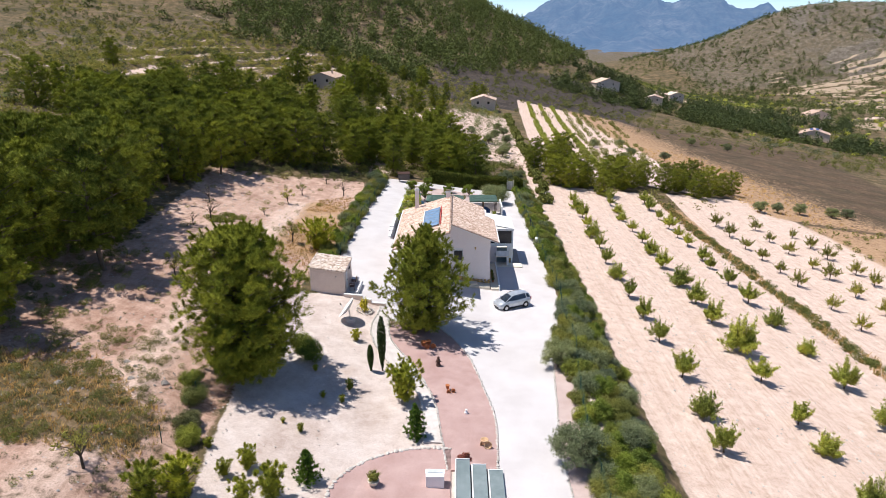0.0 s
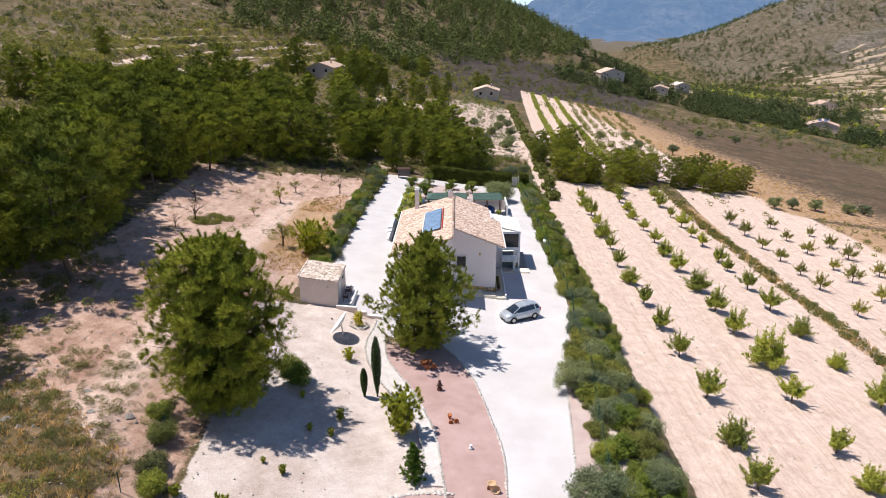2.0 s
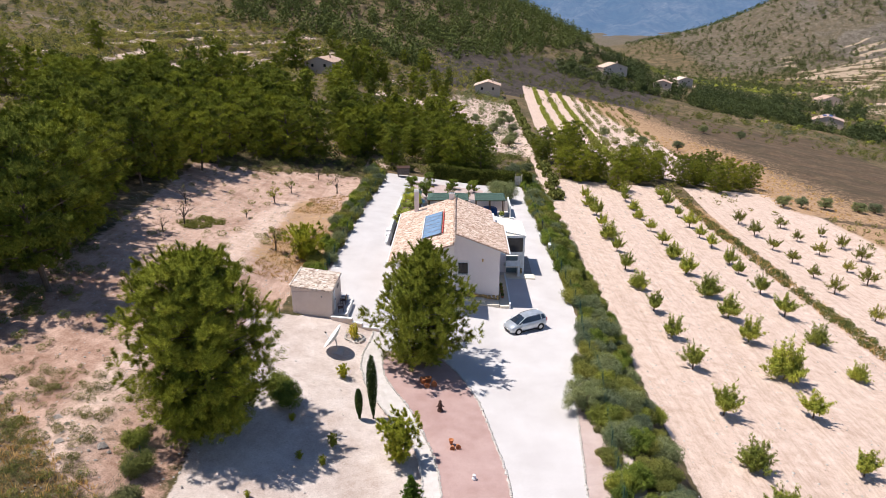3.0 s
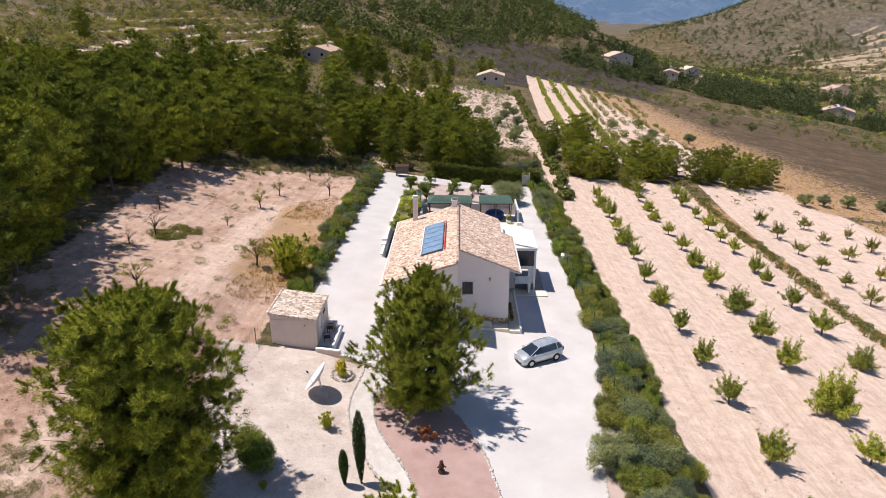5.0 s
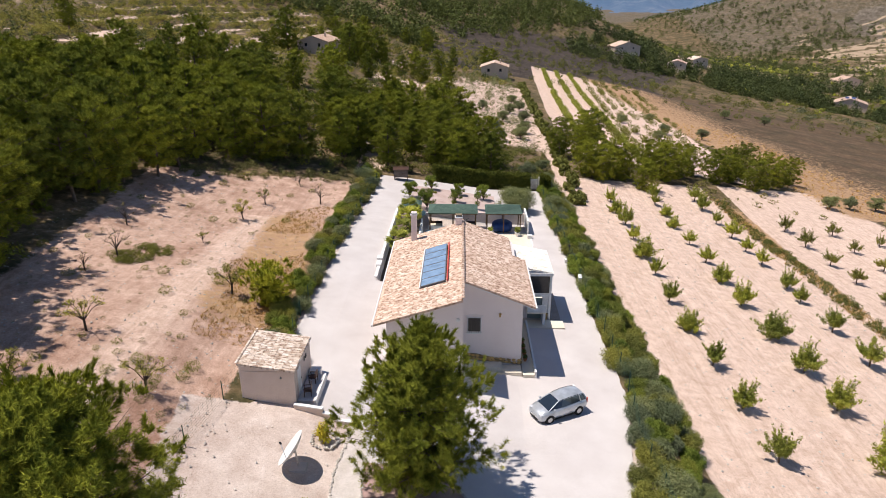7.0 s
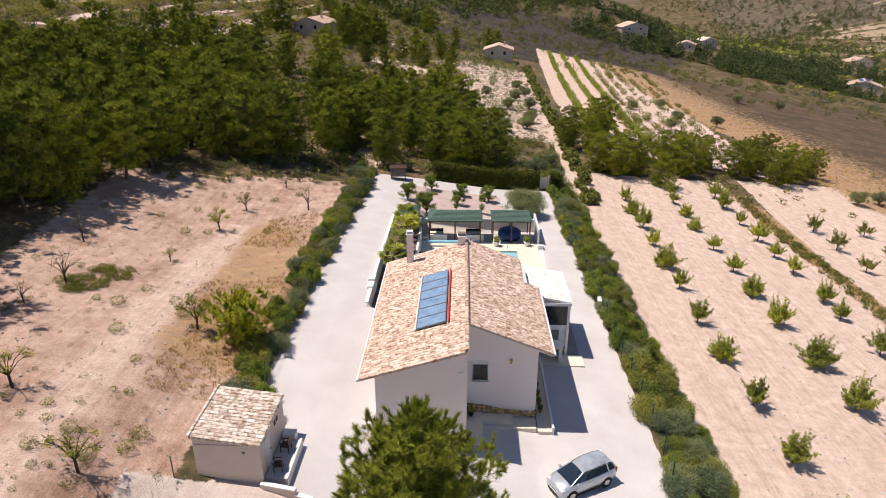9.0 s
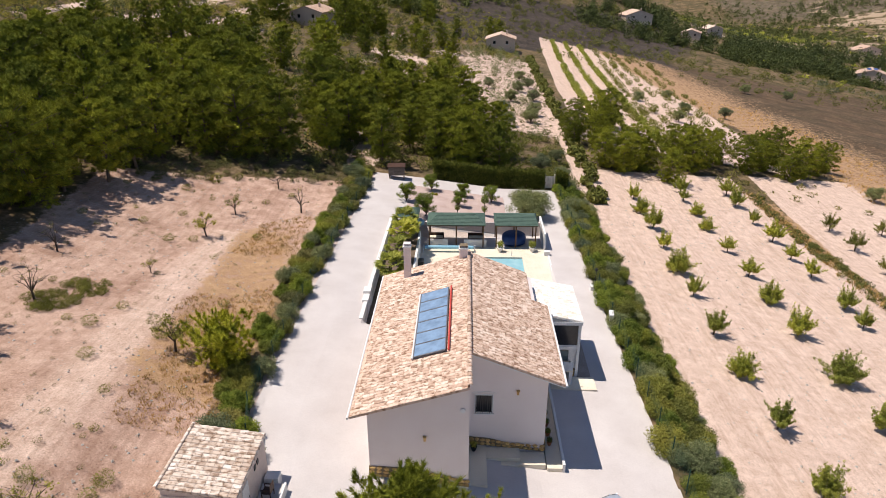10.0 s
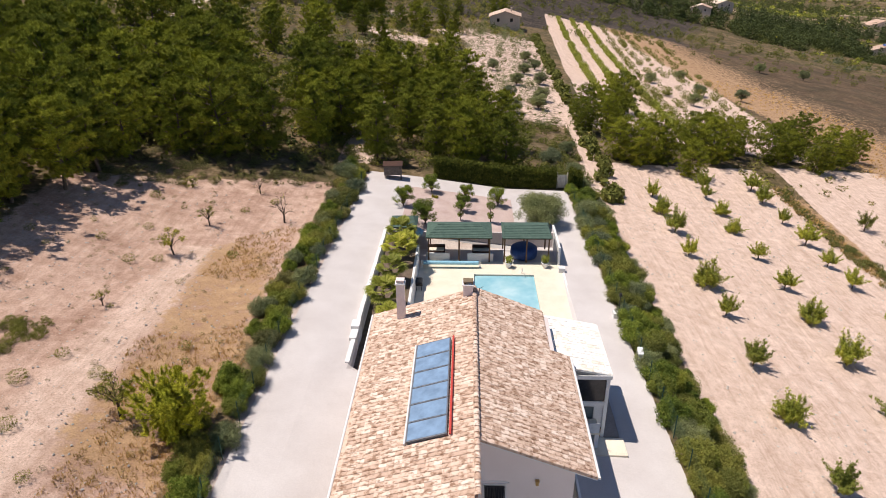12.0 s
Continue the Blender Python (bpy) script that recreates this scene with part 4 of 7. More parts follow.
# olives
olive_kinds = [plant("olive_tree", broadleaf(70 + k, 3.0, 3.4, 0.4, 12000, 0.15, 0.05, M_OLIVE, 60, open_=1.05), *[(10.2, -17.6), (9.4, -33.0)][k], [0.95, 1.15][k], 0,
               "round silver-green olive tree", "tree") for k in range(2)]
plant("olive_tree", broadleaf(75, 3.5, 4.8, 0.3, 34000, 0.15, 0.06, M_OLIVE, 120, open_=1.08), 8.0, 48.6, 1.0, 0, "large dense silver-green olive tree beside the back gravel", "tree")
for x, y, s in ((12.0, 73, 0.9), (16, 84, 0.8), (8.5, 105, 1), (14, 112, 1), (8.3, 118, 0.9), (15.5, 121, 1), (11, 134, 1), (17, 140, 1), (14, 150, 1), (17.5, 160, 1), (16, 172, 1),
                (6, 150, 0.9), (80, 94, 1), (86, 97, 0.9), (93, 99, 1), (103, 101, 1), (109, 104, 1), (78, 170, 1.1), (114, 245, 1.2), (132, 246, 1.3), (58, 150, 1), (64, 165, 1.1), (52, 172, 1), (66, 190, 1), (15, 70, 0.8)):
    plant_at(olive_kinds[rng.randrange(2)], x, y, s, rng.uniform(0, 360))

# hedge of shrubs along both sides of the plot
shrub_kinds = []
for k, (mt, h, w) in enumerate(((M_SHRUB, 2.0, 2.6), (M_OLIVE, 2.2, 2.8), (M_HEDGEBRIGHT, 2.0, 2.4), (M_SCRUB, 1.5, 2.2), (M_CITRUS, 1.9, 2.3))):
    shrub_kinds.append(plant("shrub", bush(80 + k, h, w, 6500, 0.13, 0.05, mt, 30), 14.6 + 0.1 * k, -40 - 3 * k, 1, 0,
                       ["dark green boundary shrub", "silver-green shrub in the boundary hedge", "bright green boundary shrub", "dull brownish boundary shrub", "glossy green boundary shrub"][k], "shrub", "boundary shrubs"))
y = -38.0
while y < 64:
    for dx in (0.8, 2.1, 3.4, 4.6):
        x = DRIVE_R(y) + dx + (1.6 if y < -12 else 0) + rng.uniform(-0.5, 0.5)
        k = rng.choice((0, 0, 0, 1, 1, 2, 4, 4))
        plant_at(shrub_kinds[k], x, y + rng.uniform(-0.8, 0.8), rng.uniform(0.75, 1.3) * (0.85 if dx > 3 else 1), rng.uniform(0, 360))
    y += 1.9
y = -1.0
while y < 60:
    for dx in (0.8, 2.2):
        if rng.random() < (0.9 if y > 4 else 0.5):
            k = rng.choice((0, 1, 1, 2, 3, 4))
            plant_at(shrub_kinds[k], LOT_L(y) - dx + rng.uniform(-0.4, 0.4), y + rng.uniform(-0.8, 0.8), rng.uniform(0.65, 1.15), rng.uniform(0, 360))
    y += 1.9
for x, y, k, s in ((-12.4, -20.2, 4, 1.2), (-13.4, -18.8, 2, 1.1), (-19.3, -29.6, 0, 1.0), (-20.2, -27.4, 2, 0.9), (-18.6, -32.4, 3, 1.1), (-17.9, -34.2, 2, 0.9)):
    plant_at(shrub_kinds[k], x, y, s, 40 * x, "green bush growing beside the big pine")
plant("shrub", bough_pine(64, 3.3, 4.6, 0.04, 46, 2, 8, 34, 0.2, 0.04, M_PINE_YOUNG, ROUND_TOP, 0.1, 0.5, plume=1.0), -17.2, 8.4, 1.0, 0, "round bright green bush in dry grass", "shrub")


def tuft_field(name, count, keep, xr, yr, size, material, seed, label, category, per=7, tall=1.0, wide=0.35):
    """Many small plants in one mesh: each a fan of blades."""
    r = np.random.default_rng(seed)
    x, y = r.uniform(*xr, count * 6), r.uniform(*yr, count * 6)
    ok = keep(x, y)
    x, y = x[ok][:count], y[ok][:count]
    n = len(x)
    z = height(x, y)
    s = size * (0.4 + 1.1 * r.random(n) ** 1.5)
    x, y, z, s = (np.repeat(a, per) for a in (x, y, z, s))
    m = len(x)
    a = r.uniform(0, 2 * np.pi, m)
    way = np.stack([np.cos(a) * 0.7, np.sin(a) * 0.7, (0.5 + r.random(m)) * tall], 1)
    way /= np.linalg.norm(way, axis=1, keepdims=True)
    side = np.stack([-np.sin(a), np.cos(a), r.normal(size=m) * 0.3], 1)
    P = np.stack([x + np.cos(a) * s * 0.25, y + np.sin(a) * s * 0.25, z - 0.06 * s], 1)
    ln, wd = (s * (0.6 + 0.6 * r.random(m)))[:, None], (s * wide * (0.6 + 0.8 * r.random(m)))[:, None]
    v = np.stack([P - side * wd * 0.3, P + way * ln * 0.5 - side * wd * 0.5, P + way * ln, P + way * ln * 0.5 + side * wd * 0.5], 1).reshape(-1, 3)
    f = np.arange(m * 4).reshape(-1, 4)
    ob = new(name, mesh_of(name, v, f, material))
    return tagged(ob, label, category, kind="stuff")


def clump_field(name, count, keep, xr, yr, size, tall, material, seed, label, category, per=26, fine=1.0, stack=1):
    """Many far trees in one mesh, each a ragged clump of blades, or a few clumps stacked."""
    r = np.random.default_rng(seed)
    x, y = r.uniform(*xr, count * 8), r.uniform(*yr, count * 8)
    ok = keep(x, y)
    x, y = x[ok][:count], y[ok][:count]
    s = size * (0.5 + 0.9 * r.random(len(x)) ** 1.4)
    z = height(x, y)
    rows = []
    for k in range(stack):
        f = k / max(1, stack - 1)
        q = 0.5 * (1 - 0.62 * f) if stack > 1 else 0.5
        up = tall * (0.42 if stack == 1 else 0.22 + 0.62 * f)
        o = 0.16 * s * (1 - f) if stack > 1 else 0 * s
        rows.append(np.stack([x + o * r.normal(size=len(x)), y + o * r.normal(size=len(x)), z + s * up, s * q, s * q, s * tall * (0.5 if stack == 1 else 0.26)], 1))
    me = blades(name, np.concatenate(rows), per * len(x), size * 0.42 * fine, size * 0.30 * fine, seed, material, 0.6, 0.5)
    return tagged(new(name, me), label, category, kind="stuff")


open_ = lambda x, y: ~((x > -46) & (y < 46)) & ~((x > 17) & (x < 84) & (y < 84)) & ~((x > 22) & (x < 76) & (y > 98) & (y < 305)) & ~((x > 70) & (x < 180) & (y > 86) & (y < 300)) & ~((x > -20) & (x < 20) & (y < 62)) & ~((x > -2) & (x < 21) & (y < 215)) & ~((x > -41) & (x < -15) & (y < 46) & (y > -12))
clump_field("scrub", 4600, lambda x, y: open_(x, y) & (x < 20) & (x > -90 - 0.45 * y) & (wobble(x, y, 13) > -0.6), (-230, 20), (40, 330), 2.0, 0.75, M_HILLBUSH, 41, "yellow-green bushes over the hillside", "scrub", 44, 0.42)
clump_field("scrub", 1100, lambda x, y: open_(x, y) & (x < 10) & (x > -90 - 0.45 * y), (-230, 10), (60, 330), 2.8, 0.85, M_FOREST_SHADED, 42, "dark green bushes over the hillside", "scrub", 60, 0.36)
clump_field("scrub", 4000, open_, (-190, 120), (-60, 330), 1.5, 0.7, M_SCRUB, 1, "grey-green scrub and low bushes over the hillside", "scrub", 28, 0.55)
clump_field("scrub", 4500, lambda x, y: (y > 250), (-330, 330), (250, 620), 2.6, 0.75, M_SHRUB, 21, "bushy scrub over the hill behind", "scrub", 26, 0.5)
clump_field("scrub", 7500, lambda x, y: (x > 60 + 0.28 * (y - 330)) & (wobble(x, y, 33) > -0.45), (60, 950), (430, 1250), 4.6, 0.8, M_FOREST_SHADED, 2, "bushy scrub over the far hills", "scrub", 28, 0.5)
clump_field("scrub", 2600, lambda x, y: (x > 330) & (wobble(x, y, 22) > -0.35), (330, 950), (560, 1250), 7.0, 0.85, M_FOREST_SHADED, 62, "dark juniper and pine bushes on the far hill", "scrub", 44, 0.4, 3)
clump_field("pine_forest", 4200, lambda x, y: (x < 240 - 0.2 * (y - 400)) & (height(x, y) > 4) & ((y > 310) | (wobble(x, y, 30) > 0.35)) & ((x / (y + 73) > -0.33 + 0.13 * wobble(x, y, 34) + 0.07 * wobble(x, y, 9)) | (wobble(x, y, 7) > 0.85)) & (wobble(x, y, 19) > -0.75), (-380, 230), (262, 700), 6.4, 1.35, M_FOREST_SHADED, 3, "pine forest covering the hill", "forest", 72, 0.42, 3)
yards = lambda x, y: ((x - 104) ** 2 + (y - 405) ** 2 > 24 ** 2) & ((x - 139) ** 2 + (y - 403) ** 2 > 20 ** 2) & ((x - 168) ** 2 + (y - 450) ** 2 > 22 ** 2) & ((x - 246) ** 2 + (y - 385) ** 2 > 20 ** 2)
clump_field("pine_forest", 640, lambda x, y: yards(x, y) & (np.abs(y - 440 - 0.15 * (x - 100) - 18 * np.sin(x / 40)) < 34) & (wobble(x, y, 14) > -0.15) | yards(x, y) & (wobble(x, y, 12) > -0.3) & (np.abs(y - 385 + 0.85 * (x - 240)) < 36) & (x > 200), (90, 345), (260, 520), 7.0, 1.1, M_FOREST_SHADED, 4, "belt of dark trees round the valley houses", "forest", 120, 0.34, 3)
clump_field("pine_forest", 420, lambda x, y: yards(x, y) & (y > 352 + 8 * wobble(x, y, 17)) & (y < 420 + 0.3 * (x - 100)) & (wobble(x, y, 11) > -0.15), (62, 245), (335, 470), 6.2, 1.1, M_FOREST_SHADED, 24, "dark trees below the valley houses", "forest", 110, 0.35, 3)
clump_field("vine_rows", 900, lambda x, y: (np.abs(y - 545 - 0.72 * (x - 190)) < 26) & (((y - 0.72 * x) % 9.0) < 4), (165, 390), (500, 720), 3.0, 0.5, M_ALMOND, 25, "green rows of a far valley plot", "vines", 22, 0.6)
clump_field("valley_trees", 800, lambda x, y: (x > 15) & (wobble(x, y, 26) > -0.2) & ~((x > 75) & (x < 200) & (y < 305)) & ~((x < 80) & (y < 305)), (15, 330), (262, 480), 3.2, 0.9, M_SHRUB, 44, "green bushes and small trees over the valley side", "trees", 60, 0.4)
clump_field("valley_trees", 200, lambda x, y: (x > 170) & (wobble(x, y, 19) > -0.1), (170, 420), (300, 560), 4.0, 0.85, M_OLIVE, 45, "silver-green olive trees over the valley side", "trees", 60, 0.42)
clump_field("olive_plot", 70, lambda x, y: (y > 96) & (x > -3 + 0.02 * (y - 100)), (-3, 21), (96, 235), 3.2, 0.85, M_OLIVE, 46, "olive bushes on the pale plot", "trees", 260, 0.16, 3)
clump_field("olive_plot", 260, lambda x, y: y > 92, (-8, 21), (92, 232), 1.5, 0.7, M_SHRUB, 47, "green bushes on the pale plot", "trees", 60, 0.35)
clump_field("pine_forest", 420, lambda x, y: wobble(x, y, 60) > 0.15, (250, 900), (520, 900), 6.0, 1.0, M_FOREST_SHADED, 14, "scattered dark trees across the valley", "forest", 60, 0.42, 3)
clump_field("far_orchard", 900, lambda x, y: (height(x, y) < -30) & (np.abs(((y - 0.3 * x) % 16.0) - 8) < 2.5), (180, 700), (330, 800), 4.0, 0.6, M_ALMOND, 15, "rows of orchard trees along the valley floor", "orchard", 18)
clump_field("weeds", 420, lambda x, y: (x < -17) & (x > -42), (-42, -17), (-14, 50), 0.42, 0.6, M_SCRUB, 5, "small weeds over the bare field", "weeds", 90, 0.22)
clump_field("weeds", 60, lambda x, y: (x < -19) & (x > -40), (-40, -19), (-14, 46), 1.0, 0.6, M_SHRUB, 55, "low green weed clumps on the bare field", "weeds", 240, 0.17)
tuft_field("dry_grass", 4800, lambda x, y: (np.abs(x + 19.4 + 0.06 * (y - 20)) < 3.4 + 1.2 * wobble(x, y, 2.7)) & (wobble(x, y, 3.1) > -0.15), (-24.5, -13.5), (1, 40), 0.2, M_GRASS, 6, "dry orange grass beside the plot", "grass", 7, 1.4, 0.14)
tuft_field("dry_grass", 1300, lambda x, y: np.abs(x - 53.2 + 0.02 * (y - 40)) < 1.6, (49, 60), (-40, 86), 0.55, M_GRASS, 7, "dry grass along the ditch between the orchards", "grass", 7, 1.3, 0.16)
tuft_field("dry_grass", 1500, lambda x, y: (x + 0.1 * (y - 100) > 78) & (x + 0.1 * (y - 100) < 112), (74, 125), (90, 200), 0.5, M_GRASS, 77, "dry straw grass over the fallow field", "grass", 6, 1.2, 0.2)
clump_field("weeds", 430, lambda x, y: np.abs(x - 53.2 + 0.02 * (y - 40)) < 1.5, (49, 60), (-40, 86), 1.2, 0.6, M_SHRUB, 8, "green weeds and bushes in the ditch", "weeds", 110, 0.3)
patchy = lambda x, y: ((x + 30) / 8.5) ** 2 + ((y + 33.5) / 5.5) ** 2 + 0.5 * wobble(x, y, 2.3)
clump_field("scrub", 190, lambda x, y: patchy(x, y) < 1.2, (-40, -19), (-41, -26), 0.8, 0.5, M_SCRUB, 9, "grey-green scrub on the stony slope", "scrub", 260, 0.15)
clump_field("scrub", 70, lambda x, y: (patchy(x, y) < 1.3), (-40, -21), (-42, -26), 1.1, 0.5, M_SHRUB, 49, "green bushes on the stony slope", "scrub", 320, 0.16)
tuft_field("dry_grass", 2800, lambda x, y: patchy(x, y) < 1.35, (-41, -19), (-42, -25), 0.3, M_GRASS, 59, "dry yellow grass on the stony slope", "grass", 7, 1.2, 0.14)
clump_field("scrub", 170, lambda x, y: ((x + 27.5) / 6.5) ** 2 + ((y + 26.5) / 5.5) ** 2 + 0.5 * wobble(x, y, 2.1) < 1, (-36, -19), (-34, -19), 0.8, 0.55, M_SCRUB, 66, "grey-green thyme and scrub among the boulders", "scrub", 220, 0.16)
clump_field("weeds", 420, lambda x, y: (x < -18) & (y < -6) & (wobble(x, y, 5) > -0.3), (-44, -18), (-46, -6), 0.55, 0.6, M_SCRUB, 69, "small weeds on the stony slope", "weeds", 90, 0.26)
clump_field("scrub", 100, lambda x, y: (x < -19) & (y < 0.7 * (x + 17)), (-50, -19), (-48, -4), 0.8, 0.8, M_HEDGEBRIGHT, 19, "small green bushes on the stony slope", "scrub", 320, 0.17)
clump_field("scrub", 110, lambda x, y: ((x + 31.2 - 0.25 * (y - 15)) / 1.9) ** 2 + ((y - 14.6) / 3.4) ** 2 < 1, (-35, -27), (10, 19), 0.8, 0.55, M_SHRUB, 39, "low green weeds round an old tree", "scrub", 300, 0.17)
clump_field("scrub", 160, lambda x, y: (x < -33.5), (-47, -33), (-24, 0), 1.1, 0.7, M_SHRUB, 29, "bushes below the pines at the field edge", "scrub", 200, 0.22)
clump_field("vine_rows", 1500, lambda x, y: (x - 0.055 * (y - 110) > 24.5) & (x - 0.055 * (y - 110) < 44) & (np.abs(((x - 0.055 * (y - 110) - 24.5) % 6.4) - 5.6) < 0.45), (24, 56), (104, 294), 1.9, 0.75, M_ALMOND, 10, "rows of green vines in pale soil", "vines", 40, 0.5)
clump_field("far_orchard", 330, lambda x, y: (x - 0.1 * (y - 157) > 44) & (x - 0.08 * (y - 197) < 76) & (np.abs(((x - 0.08 * (y - 150)) % 4.6) - 2.3) < 0.5), (42, 90), (106, 290), 2.3, 0.8, M_ALMOND_DRY, 11, "rows of far young almond trees", "orchard", 110, 0.3)
clump_field("terrace_almonds", 520, lambda x, y: np.abs(((height(x, y) + 0.35 * wobble(x, y, 23)) / 2.95 + 0.5) % 1.0 - 0.8) < 0.16, (-142, -62), (138, 300), 2.6, 0.8, M_HILLBUSH, 12, "almond bushes on the stony terraces", "orchard", 80, 0.34)
clump_field("field_hedge", 240, lambda x, y: np.abs(x - 20.6 - 0.02 * (y - 70)) < 1.2, (17, 27), (66, 232), 1.7, 0.8, M_SHRUB, 31, "line of bushes between the vines and the olive plot", "hedge", 40)
clump_field("scrub", 700, lambda x, y: (y > 62) & ~((x > -3) & (y > 98)), (-20, 18), (62, 130), 1.5, 0.7, M_SHRUB, 32, "green undergrowth below the pines", "scrub", 80, 0.33)
clump_field("scrub", 330, lambda x, y: (y > 50.5 + 0.45 * (x + 22)) | ((x < -29) & (x > -38) & (y > 46.5 + 0.5 * (x + 29))), (-42, -14), (38, 64), 1.2, 0.6, M_SCRUB, 33, "grey-green undergrowth at the edge of the wood", "scrub", 200, 0.2)


# ---- roofs of barrel tiles ----
def tile_mesh(name, material, w=0.295, ln=0.46, rise=0.06):
    v, f = [], []
    for k, (s, up) in enumerate(((0.0, 0.022), (1.0, 0.0))):
        for j in range(6):
            a = math.pi * j / 5
            wk = w * (1.0 if k == 0 else 0.86) * 0.5
            v.append((s * -ln + 0.03, -wk * math.cos(a), up + rise * math.sin(a)))
    for j in range(5):
        f.append((j, j + 1, 7 + j, 6 + j))
    for j in range(6):
        v.append((0.03, v[j][1] * 0.8, v[j][2] - 0.018 if 0 < j < 5 else v[j][2]))
    for j in range(5):
        f.append((j, 12 + j, 13 + j, j + 1))
    return mesh_of(name, v, f, material)


def tiles_on(parent, origin, down, along, n_down, n_along, material, singles, limit=None, pitch_d=0.40, pitch_a=0.30, seed=1, rise=0.04):
    """Courses of tiles: down is the way down the slope, along the way along the eave, in the parent's space."""
    down, along = Vector(down).normalized(), Vector(along).normalized()
    up = down.cross(along)
    if up.z < 0:
        up = -up
    basis = Matrix((down, along, up)).transposed().to_4x4()
    me = tile_mesh("roof_tile", material, rise=rise)
    rg = random.Random(seed)
    base_v = np.array([v.co[:] for v in me.vertices])
    base_f = [tuple(p.vertices) for p in me.polygons]
    V, F, made = [], [], 0
    for i in range(n_along):
        for k in range(n_down):
            if limit and not limit((k + 1) * pitch_d, (i + 0.5) * pitch_a):
                continue
            p = Vector(origin) + down * ((k + 1) * pitch_d + rg.uniform(-0.012, 0.012)) + along * ((i + 0.5) * pitch_a + rg.uniform(-0.012, 0.012)) + up * rg.uniform(0, 0.012)
            m = Matrix.Translation(p) @ basis @ Matrix.Rotation(rg.uniform(-0.03, 0.03), 4, "Z")
            if made < singles:
                ob = new("roof_tile", me)
                ob.parent = parent
                ob.matrix_basis = m
                made += 1
            else:
                R, t = np.array(m.to_3x3()), np.array(m.translation)
                n0 = len(V) * len(base_v)
                V.append(base_v @ R.T + t)
                F.extend([tuple(n0 + q for q in f) for f in base_f])
    if V:
        ob = part("roof_tiles", mesh_of("roof_tiles", np.concatenate(V), F, material), None, parent)
        ob["kind"] = "stuff"


def ridge_caps(parent, a, b, material, name="ridge_tile"):
    a, b = Vector(a), Vector(b)
    n = int((b - a).length / 0.42)
    v, f = [], []
    for k, r in ((0, 0.17), (1, 0.14)):
        for j in range(6):
            t = math.pi * (j / 5) * 1.1 - 0.157
            v.append((r * math.cos(t), 0.47 * k, r * math.sin(t) * 0.9 + (0.03 if k == 0 else 0)))
    f = [(j, j + 1, 7 + j, 6 + j) for j in range(5)]
    me = mesh_of(name, v, f, material, True)
    turn = math.atan2(-(b - a).x, (b - a).y)
    for k in range(n):
        ob = new(name, me)
        ob.parent = parent
        ob.matrix_basis = Matrix.Translation(a.lerp(b, k / n)) @ Matrix.Rotation(turn, 4, "Z")


def poly_prism(profile, y0, y1):
    """Extrudes an outline in x and z from y0 to y1."""
    bm = bmesh.new()
    a = [bm.verts.new((x, y0, z)) for x, z in profile]
    b = [bm.verts.new((x, y1, z)) for x, z in profile]
    n = len(profile)
    bm.faces.new(a)
    bm.faces.new(b[::-1])
    for k in range(n):
        bm.faces.new((a[k], a[(k + 1) % n], b[(k + 1) % n], b[k]))
    return bm


def stone_mesh(seed, sx, sy, sz, material):
    rg = random.Random(seed)
    bm = bmesh.new()
    bmesh.ops.create_icosphere(bm, subdivisions=1, radius=0.5)
    for v in bm.verts:
        v.co = Vector((v.co.x * sx, v.co.y * sy, v.co.z * sz)) * rg.uniform(0.8, 1.15)
    me = bpy.data.meshes.new("stone")
    bm.to_mesh(me)
    bm.free()
    me.materials.append(material)
    return me


def window_unit(parent, x0, x1, z0, z1, y, name="window", grille=True):
    w = new(name)
    w.parent = parent
    bm = bmesh.new()
    for a, b, c, d in ((x0 - 0.12, x1 + 0.12, z1, z1 + 0.12), (x0 - 0.12, x1 + 0.12, z0 - 0.12, z0), (x0 - 0.12, x0, z0, z1), (x1, x1 + 0.12, z0, z1)):
        box(bm, a, b, y - 0.035, y + 0.1, c, d)
    part("window_frame", bm, M_WHITE, w)
    part("pane", boxed(x0, x1, y - 0.012, y + 0.02, z0, z1), M_DARKGLASS, w)
    part("mullion", boxed((x0 + x1) / 2 - 0.02, (x0 + x1) / 2 + 0.02, y - 0.03, y - 0.013, z0, z1), M_IRON, w)
    part("window_sill", boxed(x0 - 0.15, x1 + 0.15, y - 0.12, y, z0 - 0.18, z0 - 0.121), M_WHITE, w)
    if grille:
        bm = bmesh.new()
        n = 8
        for k in range(n):
            x = x0 - 0.03 + (x1 - x0 + 0.06) * k / (n - 1)
            rod(bm, (x, y - 0.1, z0 - 0.08), (x, y - 0.1, z1 + 0.08), 0.02, n=5)
        for z in (z0 + 0.05, z1 - 0.05):
            rod(bm, (x0 - 0.05, y - 0.1, z), (x1 + 0.05, y - 0.1, z), 0.014, n=5)
        part("grille", bm, M_IRON, w, "black iron bars")
    return w


def wall_lamp(parent, x, y, z):
    bm = boxed(x - 0.07, x + 0.07, y - 0.16, y, z - 0.13, z + 0.13, 0.02)
    box(bm, x - 0.1, x + 0.1, y - 0.2, y, z + 0.13, z + 0.17)
    part("wall_lamp", bm, M_STONE, parent, "small bronze wall lantern")


